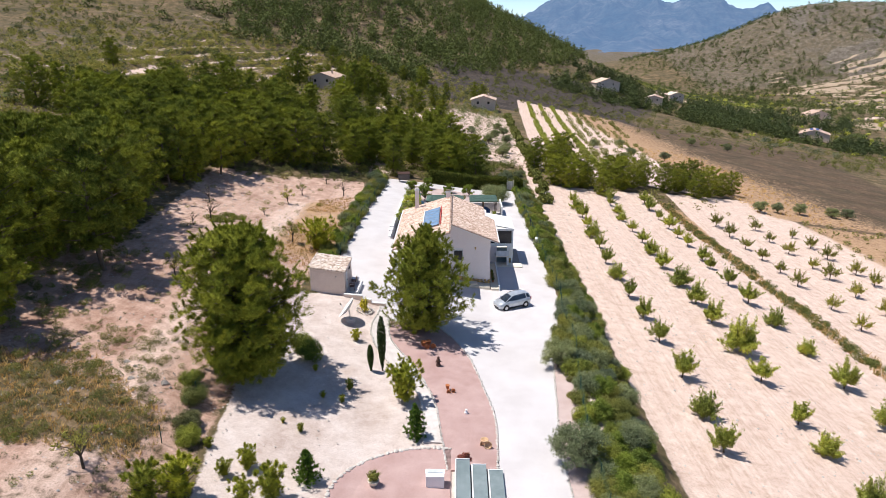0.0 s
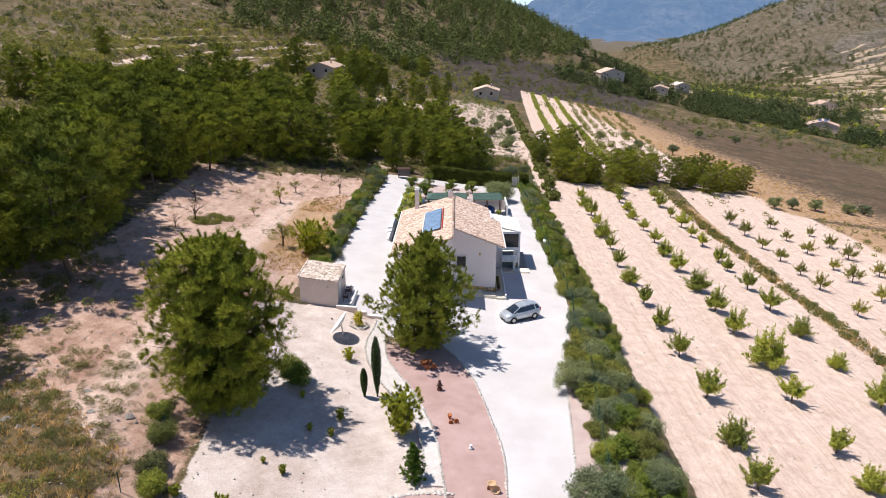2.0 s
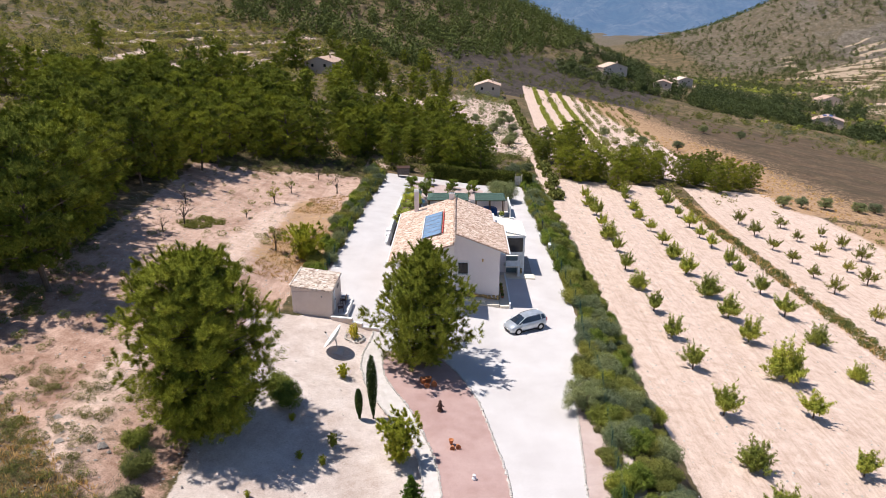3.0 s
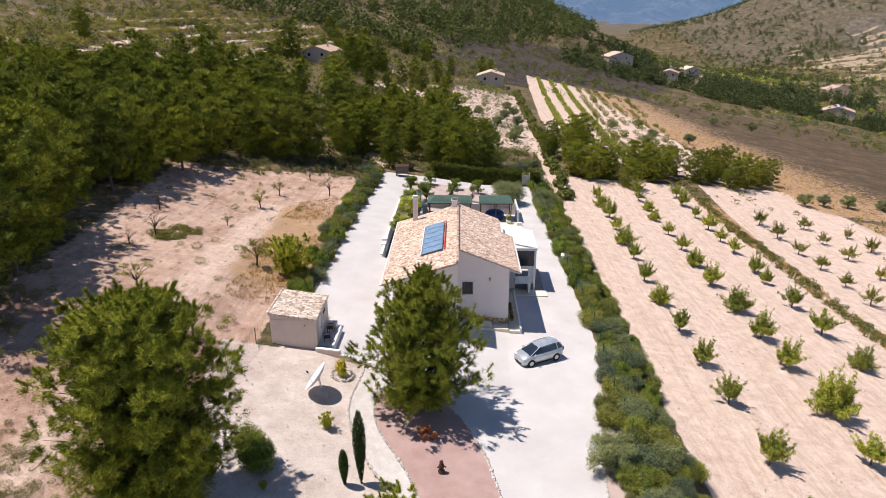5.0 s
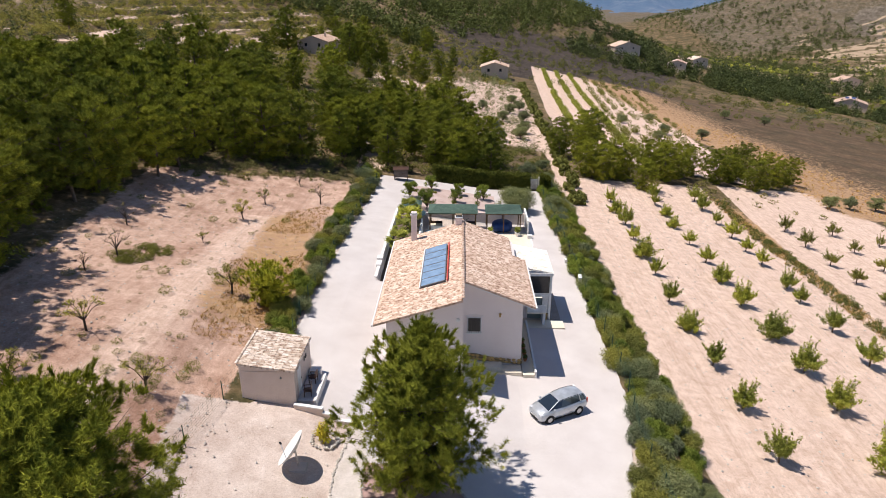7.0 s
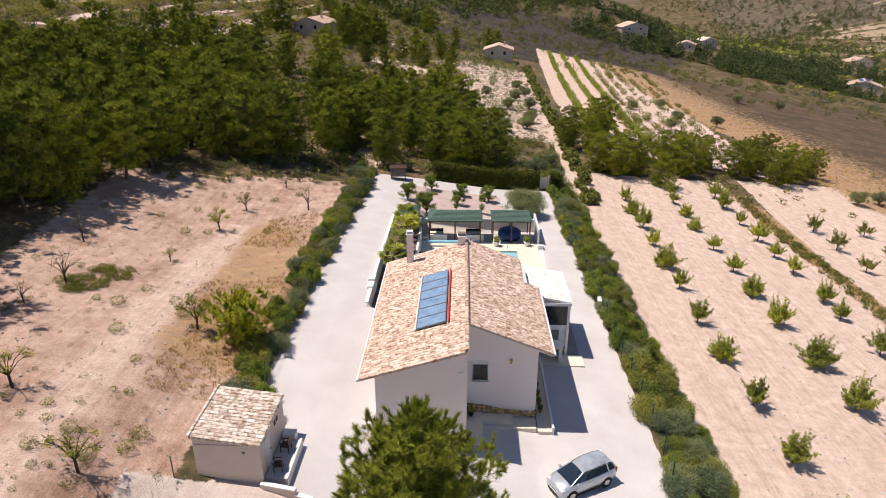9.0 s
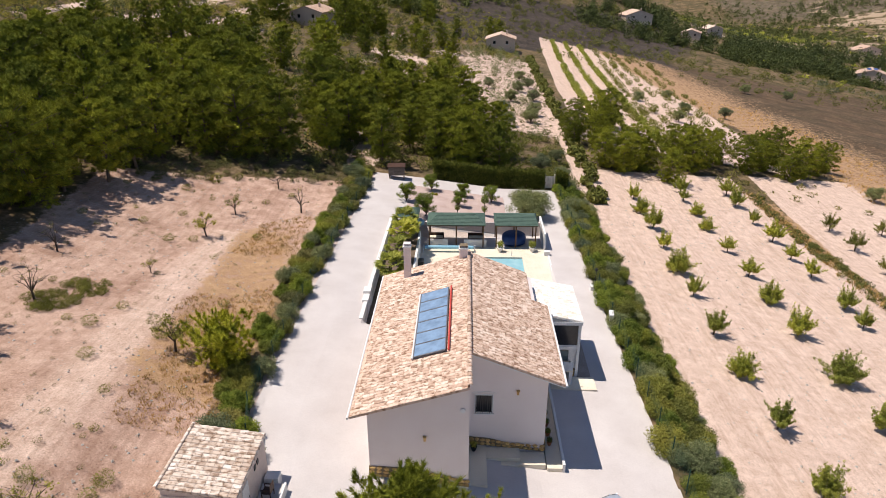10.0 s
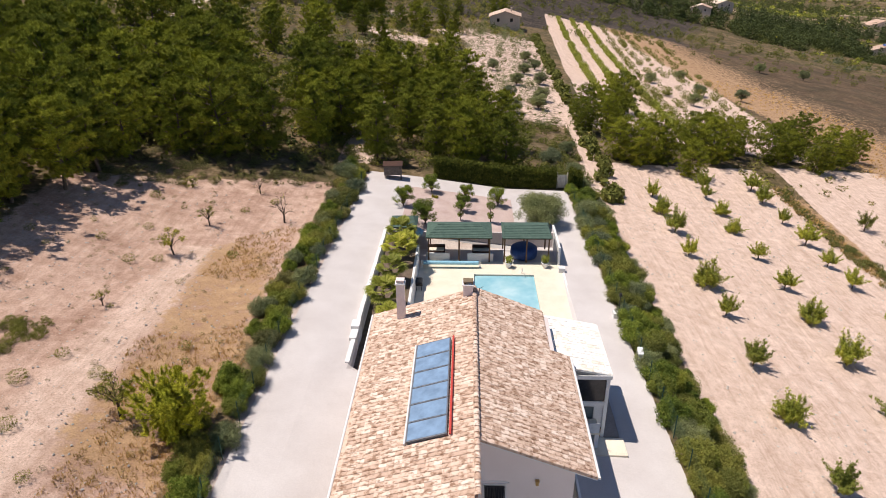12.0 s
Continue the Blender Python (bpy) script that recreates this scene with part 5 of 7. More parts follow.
def house():
    t = thing("house", 0, 0, 0, 0, "cream rendered house with a flamed clay tile gable roof", "house")
    SL, SR, RZ = 0.315, 0.394, 8.36
    zl, zr = lambda x: RZ + SL * x, lambda x: RZ - SR * x
    part("wall", poly_prism([(-5.82, 0.6), (0.0, 0.2), (0.0, RZ - 0.05), (-5.82, zl(-5.82) - 0.05)], -0.1, 16.9), M_WALL, t)
    part("wall", poly_prism([(0.003, -0.6), (4.9, -0.6), (4.9, zr(4.9) - 0.05), (0.003, RZ - 0.05)], 3.78, 16.9), M_WALL, t)
    # roof slabs
    part("roof_slab", poly_prism([(-6.78, zl(-6.78)), (0, RZ), (0, RZ - 0.16), (-6.78, zl(-6.78) - 0.16)], -0.45, 17.35), M_TILE, t)
    part("roof_slab", poly_prism([(0.004, RZ), (5.84, zr(5.84)), (5.84, zr(5.84) - 0.16), (0.004, RZ - 0.16)], 3.1, 13.0), M_TILE, t)
    part("roof_slab", poly_prism([(0.004, RZ), (4.62, zr(4.62)), (4.62, zr(4.62) - 0.16), (0.004, RZ - 0.16)], 13.004, 17.35), M_TILE, t)
    tiles_on(t, (-0.02, -0.5, RZ + 0.0), (-1, 0, -SL), (0, 1, 0), 17, 59, M_TILE, 190, seed=2)
    tiles_on(t, (0.02, 3.05, RZ + 0.0), (1, 0, -SR), (0, 1, 0), 15, 48, M_TILE, 100, limit=lambda d, a: d < 6.25 if a < 9.9 else d < 4.9, seed=3)
    ridge_caps(t, (0, -0.5, RZ + 0.08), (0, 17.3, RZ + 0.08), M_TILE)
    part("verge_board", poly_prism([(0.004, RZ - 0.17), (5.84, zr(5.84) - 0.17), (5.84, zr(5.84) - 0.24), (0.004, RZ - 0.24)], 3.12, 3.75), M_WHITE, t)
    # gutters
    for x, y0, y1, z in ((-6.86, -0.5, 17.3, zl(-6.86) - 0.05), (5.93, 3.1, 13.0, zr(5.93) - 0.05)):
        part("gutter", rod(bmesh.new(), (x, y0, z), (x, y1, z), 0.075, n=8), M_WHITE, t, "white gutter along the eave")
    part("downpipe", rod(bmesh.new(), (4.97, 12.6, 0.2), (4.97, 12.6, 6.3), 0.05, n=8), M_WHITE, t)
    # chimneys
    for nm, x, y, w, z0, z1 in (("chimney", -4.75, 15.9, 0.27, 6.7, 9.45), ("chimney", -0.42, 16.7, 0.32, 8.0, 9.0)):
        c = part(nm, boxed(x - w, x + w, y - w * 0.8, y + w * 0.8, z0, z1, 0.015), M_WALL, t)
        part("chimney_cap", boxed(x - w - 0.06, x + w + 0.06, y - w - 0.02, y + w + 0.02, z1, z1 + 0.09, 0.01), M_WHITE, c)
        bm = bmesh.new()
        for dx in (-0.8, 0.8):
            for dy in (-0.6, 0.6):
                box(bm, x + dx * w - 0.04, x + dx * w + 0.04, y + dy * w - 0.04, y + dy * w + 0.04, z1 + 0.09, z1 + 0.25)
        box(bm, x - w, x + w, y - w * 0.8, y + w * 0.8, z1 + 0.25, z1 + 0.31)
        part("chimney_cowl", bm, M_MORTAR if x > -1 else M_WALL, c)
    # aerial bracket by the ridge
    bm = rod(bmesh.new(), (0.3, 16.4, 8.2), (0.3, 16.4, 8.9), 0.02)
    rod(bm, (0.3, 16.4, 8.85), (0.55, 16.4, 9.0), 0.015)
    part("aerial", bm, M_IRON, t)
    # windows and lamps
    window_unit(t, 0.47, 1.43, 3.5, 4.72, 3.78)
    bm = bmesh.new()
    for k in range(9):
        a0, a1 = math.pi * k / 9, math.pi * (k + 1) / 9
        rod(bm, (0.95 - 0.75 * math.cos(a0), 3.77, 4.86 + 0.14 * math.sin(a0)), (0.95 - 0.75 * math.cos(a1), 3.77, 4.86 + 0.14 * math.sin(a1)), 0.03, n=5)
    part("window_arch", bm, M_WHITE, t)
    wall_lamp(t, -2.55, -0.1, 4.55)
    wall_lamp(t, 3.05, 3.78, 5.0)
    part("alarm_box", lathe([(0.0, 0.0), (0.16, 0.0), (0.15, 0.05), (0.0, 0.06)], 14), M_WHITE, t, "white round alarm bell").matrix_basis = pose(-0.38, -0.12, 6.55, 90, 0, 0)
    # honey stone plinths
    stones = [stone_mesh(200 + k, 0.42, 0.14, 0.29, M_STONE) for k in range(5)]
    rg = random.Random(8)

    def plinth(pts_bottom, pts_top, a, b):
        bm = bmesh.new()
        va = [bm.verts.new((*p[:2], p[2])) for p in pts_bottom]
        vb = [bm.verts.new((*p[:2], p[2])) for p in pts_top]
        for k in range(len(va) - 1):
            bm.faces.new((va[k], va[k + 1], vb[k + 1], vb[k]))
        r = bmesh.ops.extrude_face_region(bm, geom=bm.faces[:])
        bmesh.ops.translate(bm, verts=[v for v in r["geom"] if isinstance(v, bmesh.types.BMVert)], vec=(0, 0.1, 0) if a else (-0.1, 0, 0))
        pl = part("plinth", bm, M_MORTAR, t, "band of honey-coloured stonework")
        length = (Vector(pts_bottom[-1]) - Vector(pts_bottom[0])).length
        n = int(length / 0.34)
        for k in range(n):
            u = (k + 0.5) / n
            p0 = Vector(pts_bottom[0]).lerp(Vector(pts_bottom[-1]), u)
            p1 = Vector([float(np.interp(u, np.linspace(0, 1, len(pts_top)), [p[c] for p in pts_top])) for c in range(3)])
            rows = max(1, int((p1 - p0).length / 0.23))
            for j in range(rows):
                q = p0.lerp(p1, (j + 0.5) / rows)
                ob = new("stone", stones[rg.randrange(5)])
                ob.parent = pl
                ob.matrix_basis = Matrix.Translation(q + Vector((rg.uniform(-0.05, 0.05) if a else 0.0, 0 if a else rg.uniform(-0.05, 0.05), rg.uniform(-0.02, 0.02)))) @ Matrix.Rotation(0 if a else math.pi / 2, 4, "Z") @ Matrix.Rotation(rg.uniform(-0.3, 0.3), 4, "Y")

    plinth([(-5.86, -0.16, 1.75), (0.04, -0.16, 1.0)], [(-5.86, -0.16, 2.45), (-4, -0.16, 2.35), (-2.4, -0.16, 2.1), (-1, -0.16, 1.75), (0.04, -0.16, 1.55)], True, 0)
    plinth([(0.05, 3.7, 0.95), (4.94, 3.7, 0.42)], [(0.05, 3.7, 1.5), (1.2, 3.7, 1.4), (2.4, 3.7, 1.15), (3.4, 3.7, 1.02), (4.94, 3.7, 0.98)], True, 0)
    plinth([(4.95, 3.75, 0.42), (4.95, 12.6, 0.5)], [(4.95, 3.75, 0.98), (4.95, 12.6, 1.0)], False, 0)
    return t


house()


def solar():
    t = thing("solar_collectors", 0, 0, 0, 0, "row of six blue solar water collectors with red pipe", "solar collector")
    RZ, S = 8.36, 0.315
    m = Matrix.Translation((-1.42, 3.62, RZ - S * 1.42 + 0.2)) @ Matrix.Rotation(math.atan(S), 4, "Y").inverted()
    for k in range(6):
        y0 = k * 1.365
        fr = part("collector", boxed(-2.1, 0, y0 + 0.015, y0 + 1.35, -0.05, 0.06, 0.012), M_FRAME, t)
        fr.matrix_basis = m @ pose(0, 0, 0, 0, 0, 0)
        part("pane", boxed(-2.03, -0.07, y0 + 0.085, y0 + 1.28, 0.062, 0.066), M_SOLAR, fr)
    bm = rod(bmesh.new(), (0.16, -0.05, 0.02), (0.16, 8.25, 0.02), 0.065, n=8)
    p = part("pipe", bm, M_RED_PAINT, t, "red header pipe")
    p.matrix_basis = m
    for k in range(6):
        c = part("pipe_clip", rod(bmesh.new(), (0.16, k * 1.365 + 0.5, -0.06), (0.16, k * 1.365 + 0.54, 0.03), 0.07, n=8), M_IRON, t)
        c.matrix_basis = m
    p = part("pipe", rod(bmesh.new(), (-2.18, -0.05, 0.0), (-2.18, 8.25, 0.0), 0.06, n=8), M_WHITE, t, "white lower pipe")
    p.matrix_basis = m


solar()


def porch():
    t = thing("porch", 0, 0, 0, 0, "white two-level porch with dark screens and a pale tiled roof", "porch")
    zb = gz(7, 12.7) - 0.1
    # roof
    lo, hi = 4.86, 5.62
    part("roof_slab", poly_prism([(4.62, hi), (8.52, lo), (8.52, lo - 0.14), (4.62, hi - 0.14)], 12.75, 18.6), M_TILE_WHITE, t)
    tiles_on(t, (4.62, 12.78, hi), (1, 0, -(hi - lo) / 3.9), (0, 1, 0), 10, 19, M_TILE_WHITE, 0, seed=5, rise=0.02)
    part("fascia", boxed(4.95, 8.56, 12.68, 12.75, lo - 0.3, lo - 0.02), M_WHITE, t)
    # posts
    for x, y in ((8.38, 12.9), (8.38, 15.7), (8.38, 18.4), (5.05, 12.9)):
        part("post", boxed(x - 0.11, x + 0.11, y - 0.11, y + 0.11, zb, lo - 0.1, 0.01), M_WHITE, t)
    part("upper_floor", boxed(4.95, 8.48, 12.82, 18.5, 2.35, 2.62), M_WHITE, t)
    part("parapet", boxed(5.2, 8.27, 12.85, 12.97, 2.62, 2.72), M_WHITE, t)
    part("screen", boxed(5.2, 8.27, 12.9, 12.93, 2.72, lo - 0.3), M_DARKGLASS, t, "dark tinted screen")
    part("screen", boxed(8.36, 8.39, 13.0, 15.6, 2.72, lo - 0.16), M_DARKGLASS, t, "dark tinted screen")
    part("screen", boxed(8.36, 8.39, 15.8, 18.3, 2.72, lo - 0.16), M_DARKGLASS, t, "dark tinted screen")
    part("lower_wall", boxed(4.95, 6.3, 12.95, 13.15, zb, 2.35), M_WALL, t)
    part("lower_wall", boxed(7.7, 8.3, 12.95, 13.15, zb, 2.35), M_WHITE, t)
    part("lower_wall", boxed(8.3, 8.45, 13.15, 18.4, zb, 2.35), M_WHITE, t)
    d = part("door", boxed(6.3, 7.7, 13.05, 13.1, zb, 2.1), M_SLATE, t, "grey-blue metal door")
    part("door_handle", rod(bmesh.new(), (7.5, 13.0, 1.0), (7.5, 13.0, 1.2), 0.02), M_IRON, d)
    # glass landing rail
    part("landing", boxed(6.1, 7.9, 11.5, 12.85, 1.2, 1.34, 0.01), M_CREAMTILE, t)
    part("landing_wall", boxed(7.62, 7.88, 11.6, 12.84, zb, 1.195), M_WHITE, t)
    part("glass_rail", boxed(6.15, 7.85, 11.5, 11.53, 1.35, 2.1), M_LAMP, t, "frosted glass balustrade")
    part("paving", boxed(6.2, 9.7, 11.0, 12.6, zb - 0.2, zb + 0.17, 0.01), M_CREAMTILE, t)
    ramp_y = poly_prism([(8.47, 0), (9.5, 0), (9.5, 0.06), (8.47, 0.06)], 12.7, 18.4)
    for v in ramp_y.verts:
        v.co.z += zb + 0.1 + (v.co.y - 12.7) * 0.02
    part("paving", ramp_y, M_PAVEBROWN, t, "brown paved walk along the porch")
    rg = random.Random(4)
    stones = [stone_mesh(230 + k, 0.3, 0.1, 0.26, M_STONE) for k in range(3)]
    pl = part("plinth", boxed(7.7, 8.5, 12.86, 12.94, zb, zb + 0.75), M_MORTAR, t, "honey stone facing")
    for k in range(9):
        ob = new("stone", stones[k % 3])
        ob.parent = pl
        ob.matrix_basis = pose(7.85 + 0.26 * (k % 3), 12.86, zb + 0.13 + 0.24 * (k // 3), 0, rg.uniform(-20, 20), 0)


porch()


def front_steps():
    t = thing("entrance_terrace", 0, 0, 0, 0, "cream tiled entrance steps along the house front", "steps")
    part("slab", boxed(0.06, 1.15, 0.2, 3.68, 0.0, 0.85, 0.015), M_CREAMTILE, t)
    part("slab", boxed(1.155, 3.3, 2.7, 3.68, 0.0, 0.72, 0.015), M_CREAMTILE, t)
    part("slab", boxed(3.305, 4.9, 2.45, 3.68, -0.2, 0.42, 0.015), M_CREAMTILE, t)
    part("step", boxed(0.06, 1.15, -0.4, 0.195, 0.0, 0.6, 0.015), M_CREAMTILE, t)
    part("step", boxed(1.155, 3.3, 2.35, 2.695, -0.1, 0.45, 0.015), M_CREAMTILE, t)
    part("slab", boxed(4.99, 5.95, 2.3, 11.4, -0.3, 0.3, 0.015), M_CREAMTILE, t)
    part("kerb", boxed(5.955, 6.12, 2.3, 11.4, -0.3, 0.62, 0.02), M_WHITE, t, "low white parapet")


front_steps()


def flowerpot(x, y, z, r, h, material, label, tilt=(0, 0), planted=None, name="flower_pot", turn=0):
    t = thing(name, x, y, z, turn, label, "pot")
    t.matrix_basis = pose(x, y, z, tilt[0], tilt[1], turn)
    part("pot", lathe([(r * 0.62, 0), (r * 0.85, h * 0.45), (r, h * 0.85), (r * 1.1, h * 0.88), (r * 1.1, h), (r * 0.88, h), (r * 0.8, h * 0.75), (0.01, h * 0.7)], 14), material, t, smooth=True)
    if planted:
        me = blades("leaves", [(0, 0, h + r * 1.0, r * 1.2, r * 1.2, r * 1.1)], 160, r * 1.1, r * 0.25, int(x * 10 + 1000), planted, 0.2, 0.6)
        part("leaves", me, None, t)
    return t


for k, y in enumerate((4.5, 5.4, 6.4, 7.4)):
    flowerpot(5.35, y, 0.3, 0.17, 0.3, M_TERRACOTTA, "small terracotta pot with a dark leafy plant", planted=M_SHRUB)
flowerpot(0.35, 3.2, 0.85, 0.2, 0.32, M_IRON, "dark pot with a leafy plant by the wall", planted=M_SHRUB)


SHED = (-13.47, -3.35, -0.8)


def shed():
    t = thing("shed", SHED[0], SHED[1], 0, SHED[2], "small pinkish rendered shed with a clay tile roof", "shed")
    top = lambda x: 5.65 - 0.13 * x
    part("wall", poly_prism([(-1.9, 2.75), (1.9, 2.6), (1.9, top(1.9) - 0.14), (-1.9, top(-1.9) - 0.14)], -2.3, 2.3), M_SHEDWALL, t)
    part("roof_slab", poly_prism([(-2.0, top(-2.0)), (2.02, top(2.02)), (2.02, top(2.02) - 0.13), (-2.0, top(-2.0) - 0.13)], -2.42, 2.42), M_TILE_PALE, t)
    tiles_on(t, (-2.04, -2.44, top(-2.04) + 0.01), (1, 0, -0.13), (0, 1, 0), 9, 16, M_TILE_PALE, 144, pitch_d=0.447, pitch_a=0.305, seed=6)
    verge = tile_mesh("verge_tile", M_TILE_PALE, w=0.2, ln=0.42, rise=0.07)
    for k in range(12):
        part("verge_tile", verge, None, t).matrix_basis = pose(-2.02, -2.42 + 0.41 * k, top(-2.02) + 0.05, 0, 0, -90)
    part("cornice", boxed(-1.93, 1.93, -2.34, -2.301, 5.2, 5.3), M_SHEDWALL, t)
    d = part("door", boxed(1.905, 1.945, -1.55, -0.7, 2.95, 4.95), M_WHITE, t, "white panelled door")
    part("door_handle", rod(bmesh.new(), (1.965, -0.8, 3.85), (1.965, -0.8, 4.0), 0.02), M_IRON, d)
    for y in (0.5, 0.95):
        part("vent", boxed(1.905, 1.95, y - 0.13, y + 0.13, 4.55, 4.85, 0.01), M_IRON, t)
    part("pipe_cap", boxed(0.9, 1.02, -2.36, -2.302, 4.75, 4.87, 0.01), M_SLATE, t)


shed()


def shed_yard():
    S = pose(SHED[0] - 0.2, SHED[1], 0, 0, 0, SHED[2])
    t = thing("shed_step", SHED[0] - 0.2, SHED[1], 0, SHED[2], "pale concrete step beside the shed", "step")
    part("slab", boxed(2.15, 3.35, -2.2, 1.2, 2.0, 2.95, 0.02), M_DRIVE, t)
    part("kerb", boxed(3.355, 3.5, -2.3, 1.2, 2.0, 3.05, 0.02), M_WHITE, t)
    part("block", boxed(2.2, 3.0, 1.25, 1.9, 2.0, 3.2, 0.02), M_WHITE, t)
    # chairs
    for y, turn in ((-1.5, 10), (0.2, -5)):
        p = S @ Vector((2.75, y, 2.95))
        c = thing("garden_chair", p.x, p.y, p.z, turn - 90, "dark brown wooden garden armchair on the step", "chair", "chairs by the shed")
        part("seat", boxed(-0.28, 0.28, -0.26, 0.26, 0.40, 0.45, 0.01), M_DARKTIMBER, c)
        part("backrest", boxed(-0.28, 0.28, 0.24, 0.29, 0.5, 0.95, 0.01), M_DARKTIMBER, c)
        for dx in (-0.26, 0.26):
            part("armrest", boxed(dx - 0.03, dx + 0.03, -0.28, 0.28, 0.64, 0.68), M_DARKTIMBER, c)
            for dy in (-0.24, 0.24):
                part("leg", boxed(dx - 0.025, dx + 0.025, dy - 0.025, dy + 0.025, 0, 0.64), M_DARKTIMBER, c)
    # low wall between the yard and the garden
    w = thing("low_wall", 0, 0, 0, 0, "low white-capped garden wall beside the yard", "wall")
    pts = [(-11.7, -5.95, 2.95), (-9.6, -6.4, 2.62), (-8.6, -6.75, 2.3), (-7.0, -7.1, 2.05)]
    for (x0, y0, z0), (x1, y1, z1) in zip(pts, pts[1:]):
        ln = math.hypot(x1 - x0, y1 - y0)
        a = math.degrees(math.atan2(y1 - y0, x1 - x0))
        m = pose(x0, y0, 0, 0, 0, a)
        part("wall", boxed(0, ln, -0.1, 0.1, 1.4, z0 - 0.1), M_SHEDWALL, w).matrix_basis = m
        part("coping", boxed(0, ln, -0.15, 0.15, z0 - 0.1, z0 + 0.0, 0.02), M_WHITE, w).matrix_basis = m


shed_yard()


# ---- car ----
def car():
    t = thing("car", 7.2, -2.3, gz(7.2, -2.3) + 0.03, 208.5, "silver compact people carrier parked on the gravel yard", "car")
    body = [(2.17, 0.55, 0.40, 0.62), (2.10, 0.74, 0.26, 0.72), (1.92, 0.84, 0.2, 0.82), (1.6, 0.895, 0.2, 0.93), (1.25, 0.905, 0.2, 1.0), (0.8, 0.91, 0.2, 1.03), (0.0, 0.915, 0.2, 1.05), (-0.9, 0.915, 0.2, 1.07), (-1.5, 0.905, 0.2, 1.09), (-1.9, 0.87, 0.24, 1.09), (-2.08, 0.80, 0.34, 1.04), (-2.16, 0.70, 0.44, 0.95)]
    verts, faces = [], []
    n = 12
    for x, hw, z0, z1 in body:
        half = [(-hw * 0.84, z0), (-hw * 0.98, z0 + 0.14), (-hw * 1.01, z0 + (z1 - z0) * 0.45), (-hw * 0.99, z0 + (z1 - z0) * 0.78), (-hw * 0.93, z1 - 0.04), (-hw * 0.5, z1 + 0.035)]
        ring = half + [(-y_, z_) for y_, z_ in half[::-1]]
        verts += [(x, y_, z_) for y_, z_ in ring]
    for k in range(len(body) - 1):
        for j in range(n):
            a, b = k * n + j, k * n + (j + 1) % n
            faces.append((a, b, b + n, a + n))
    faces += [tuple(range(n))[::-1], tuple(range((len(body) - 1) * n, len(body) * n))]
    part("body", mesh_of("body", verts, faces, M_CARPAINT, True), None, t)
    # glasshouse: windscreen, side glass, rear glass and roof
    roof = [(0.42, 0.57, 1.49), (0.05, 0.62, 1.575), (-0.6, 0.64, 1.62), (-1.3, 0.625, 1.605), (-1.82, 0.57, 1.52)]
    belt = [(1.38, 0.76, 1.005), (0.3, 0.83, 1.06), (-0.7, 0.835, 1.08), (-1.45, 0.82, 1.10), (-2.06, 0.74, 1.06)]
    v, f = [], []
    for (x, w, z), (xb, wb, zb) in zip(roof, belt):
        v += [(xb, -wb, zb), (x, -w, z), (x, w, z), (xb, wb, zb)]
    for k in range(4):
        a = 4 * k
        f += [(a, a + 1, a + 5, a + 4), (a + 2, a + 3, a + 7, a + 6)]
    f += [(0, 3, 2, 1), (16, 17, 18, 19)]
    part("glass", mesh_of("glass", v, f, M_CARGLASS), None, t, "dark tinted windows")
    v, f = [], []
    for x, w, z in roof:
        v += [(x, -w - 0.03, z - 0.05), (x, -w * 0.85, z + 0.02), (x, 0, z + 0.055), (x, w * 0.85, z + 0.02), (x, w + 0.03, z - 0.05)]
    for k in range(4):
        for j in range(4):
            a = 5 * k + j
            f.append((a, a + 1, a + 6, a + 5))
    part("roof_panel", mesh_of("roof_panel", v, f, M_CARPAINT, True), None, t)
    for s in (-1, 1):
        for a, b, r in (((1.38, s * 0.77, 1.0), (0.42, s * 0.58, 1.49), 0.04), ((-1.45, s * 0.83, 1.08), (-1.35, s * 0.635, 1.59), 0.05), ((-2.05, s * 0.74, 1.05), (-1.82, s * 0.58, 1.51), 0.07)):
            part("pillar", rod(bmesh.new(), a, b, r, n=6), M_CARPAINT, t)
    for s in (-1, 1):
        for x in (1.32, -1.31):
            w = new("wheel")
            w.parent = t
            w.matrix_basis = pose(x, s * 0.83, 0.32, 90, 0, 0)
            part("tyre", lathe([(0.2, -0.1), (0.3, -0.1), (0.32, -0.06), (0.32, 0.06), (0.3, 0.1), (0.2, 0.1)], 20), M_RUBBER, w)
            bm = lathe([(0.205, -0.104), (0.21, -0.08), (0.21, 0.08), (0.205, 0.104)], 16)
            part("rim", bm, M_STEEL, w, "pale alloy wheel")
            part("arch", lathe([(0.34, -0.093), (0.39, -0.09), (0.39, 0.09), (0.34, 0.093)], 20), M_RUBBER, w)
        part("mirror", boxed(0.9, 1.06, s * 0.95 - 0.09, s * 0.93 + 0.09, 1.02, 1.15, 0.03), M_CARPAINT, t)
        part("headlight", boxed(1.72, 2.07, s * 0.64 - 0.15, s * 0.64 + 0.15, 0.64, 0.83, 0.06), M_LAMP, t)
        part("tail_light", boxed(-2.16, -2.02, s * 0.74 - 0.07, s * 0.74 + 0.07, 0.75, 1.15, 0.03), M_RED_PAINT, t)
        for x in (0.05, -0.85):
            part("door_handle", boxed(x - 0.09, x + 0.09, s * 0.915 - 0.02, s * 0.915 + 0.02, 0.88, 0.91), M_STEEL, t)
        part("sill", boxed(-1.0, 1.0, s * 0.9 - 0.03, s * 0.9 + 0.03, 0.2, 0.3), M_RUBBER, t)
    part("grille", boxed(2.06, 2.185, -0.5, 0.5, 0.3, 0.44, 0.03), M_RUBBER, t)
    part("badge_grille", boxed(2.09, 2.175, -0.32, 0.32, 0.585, 0.65, 0.02), M_RUBBER, t)
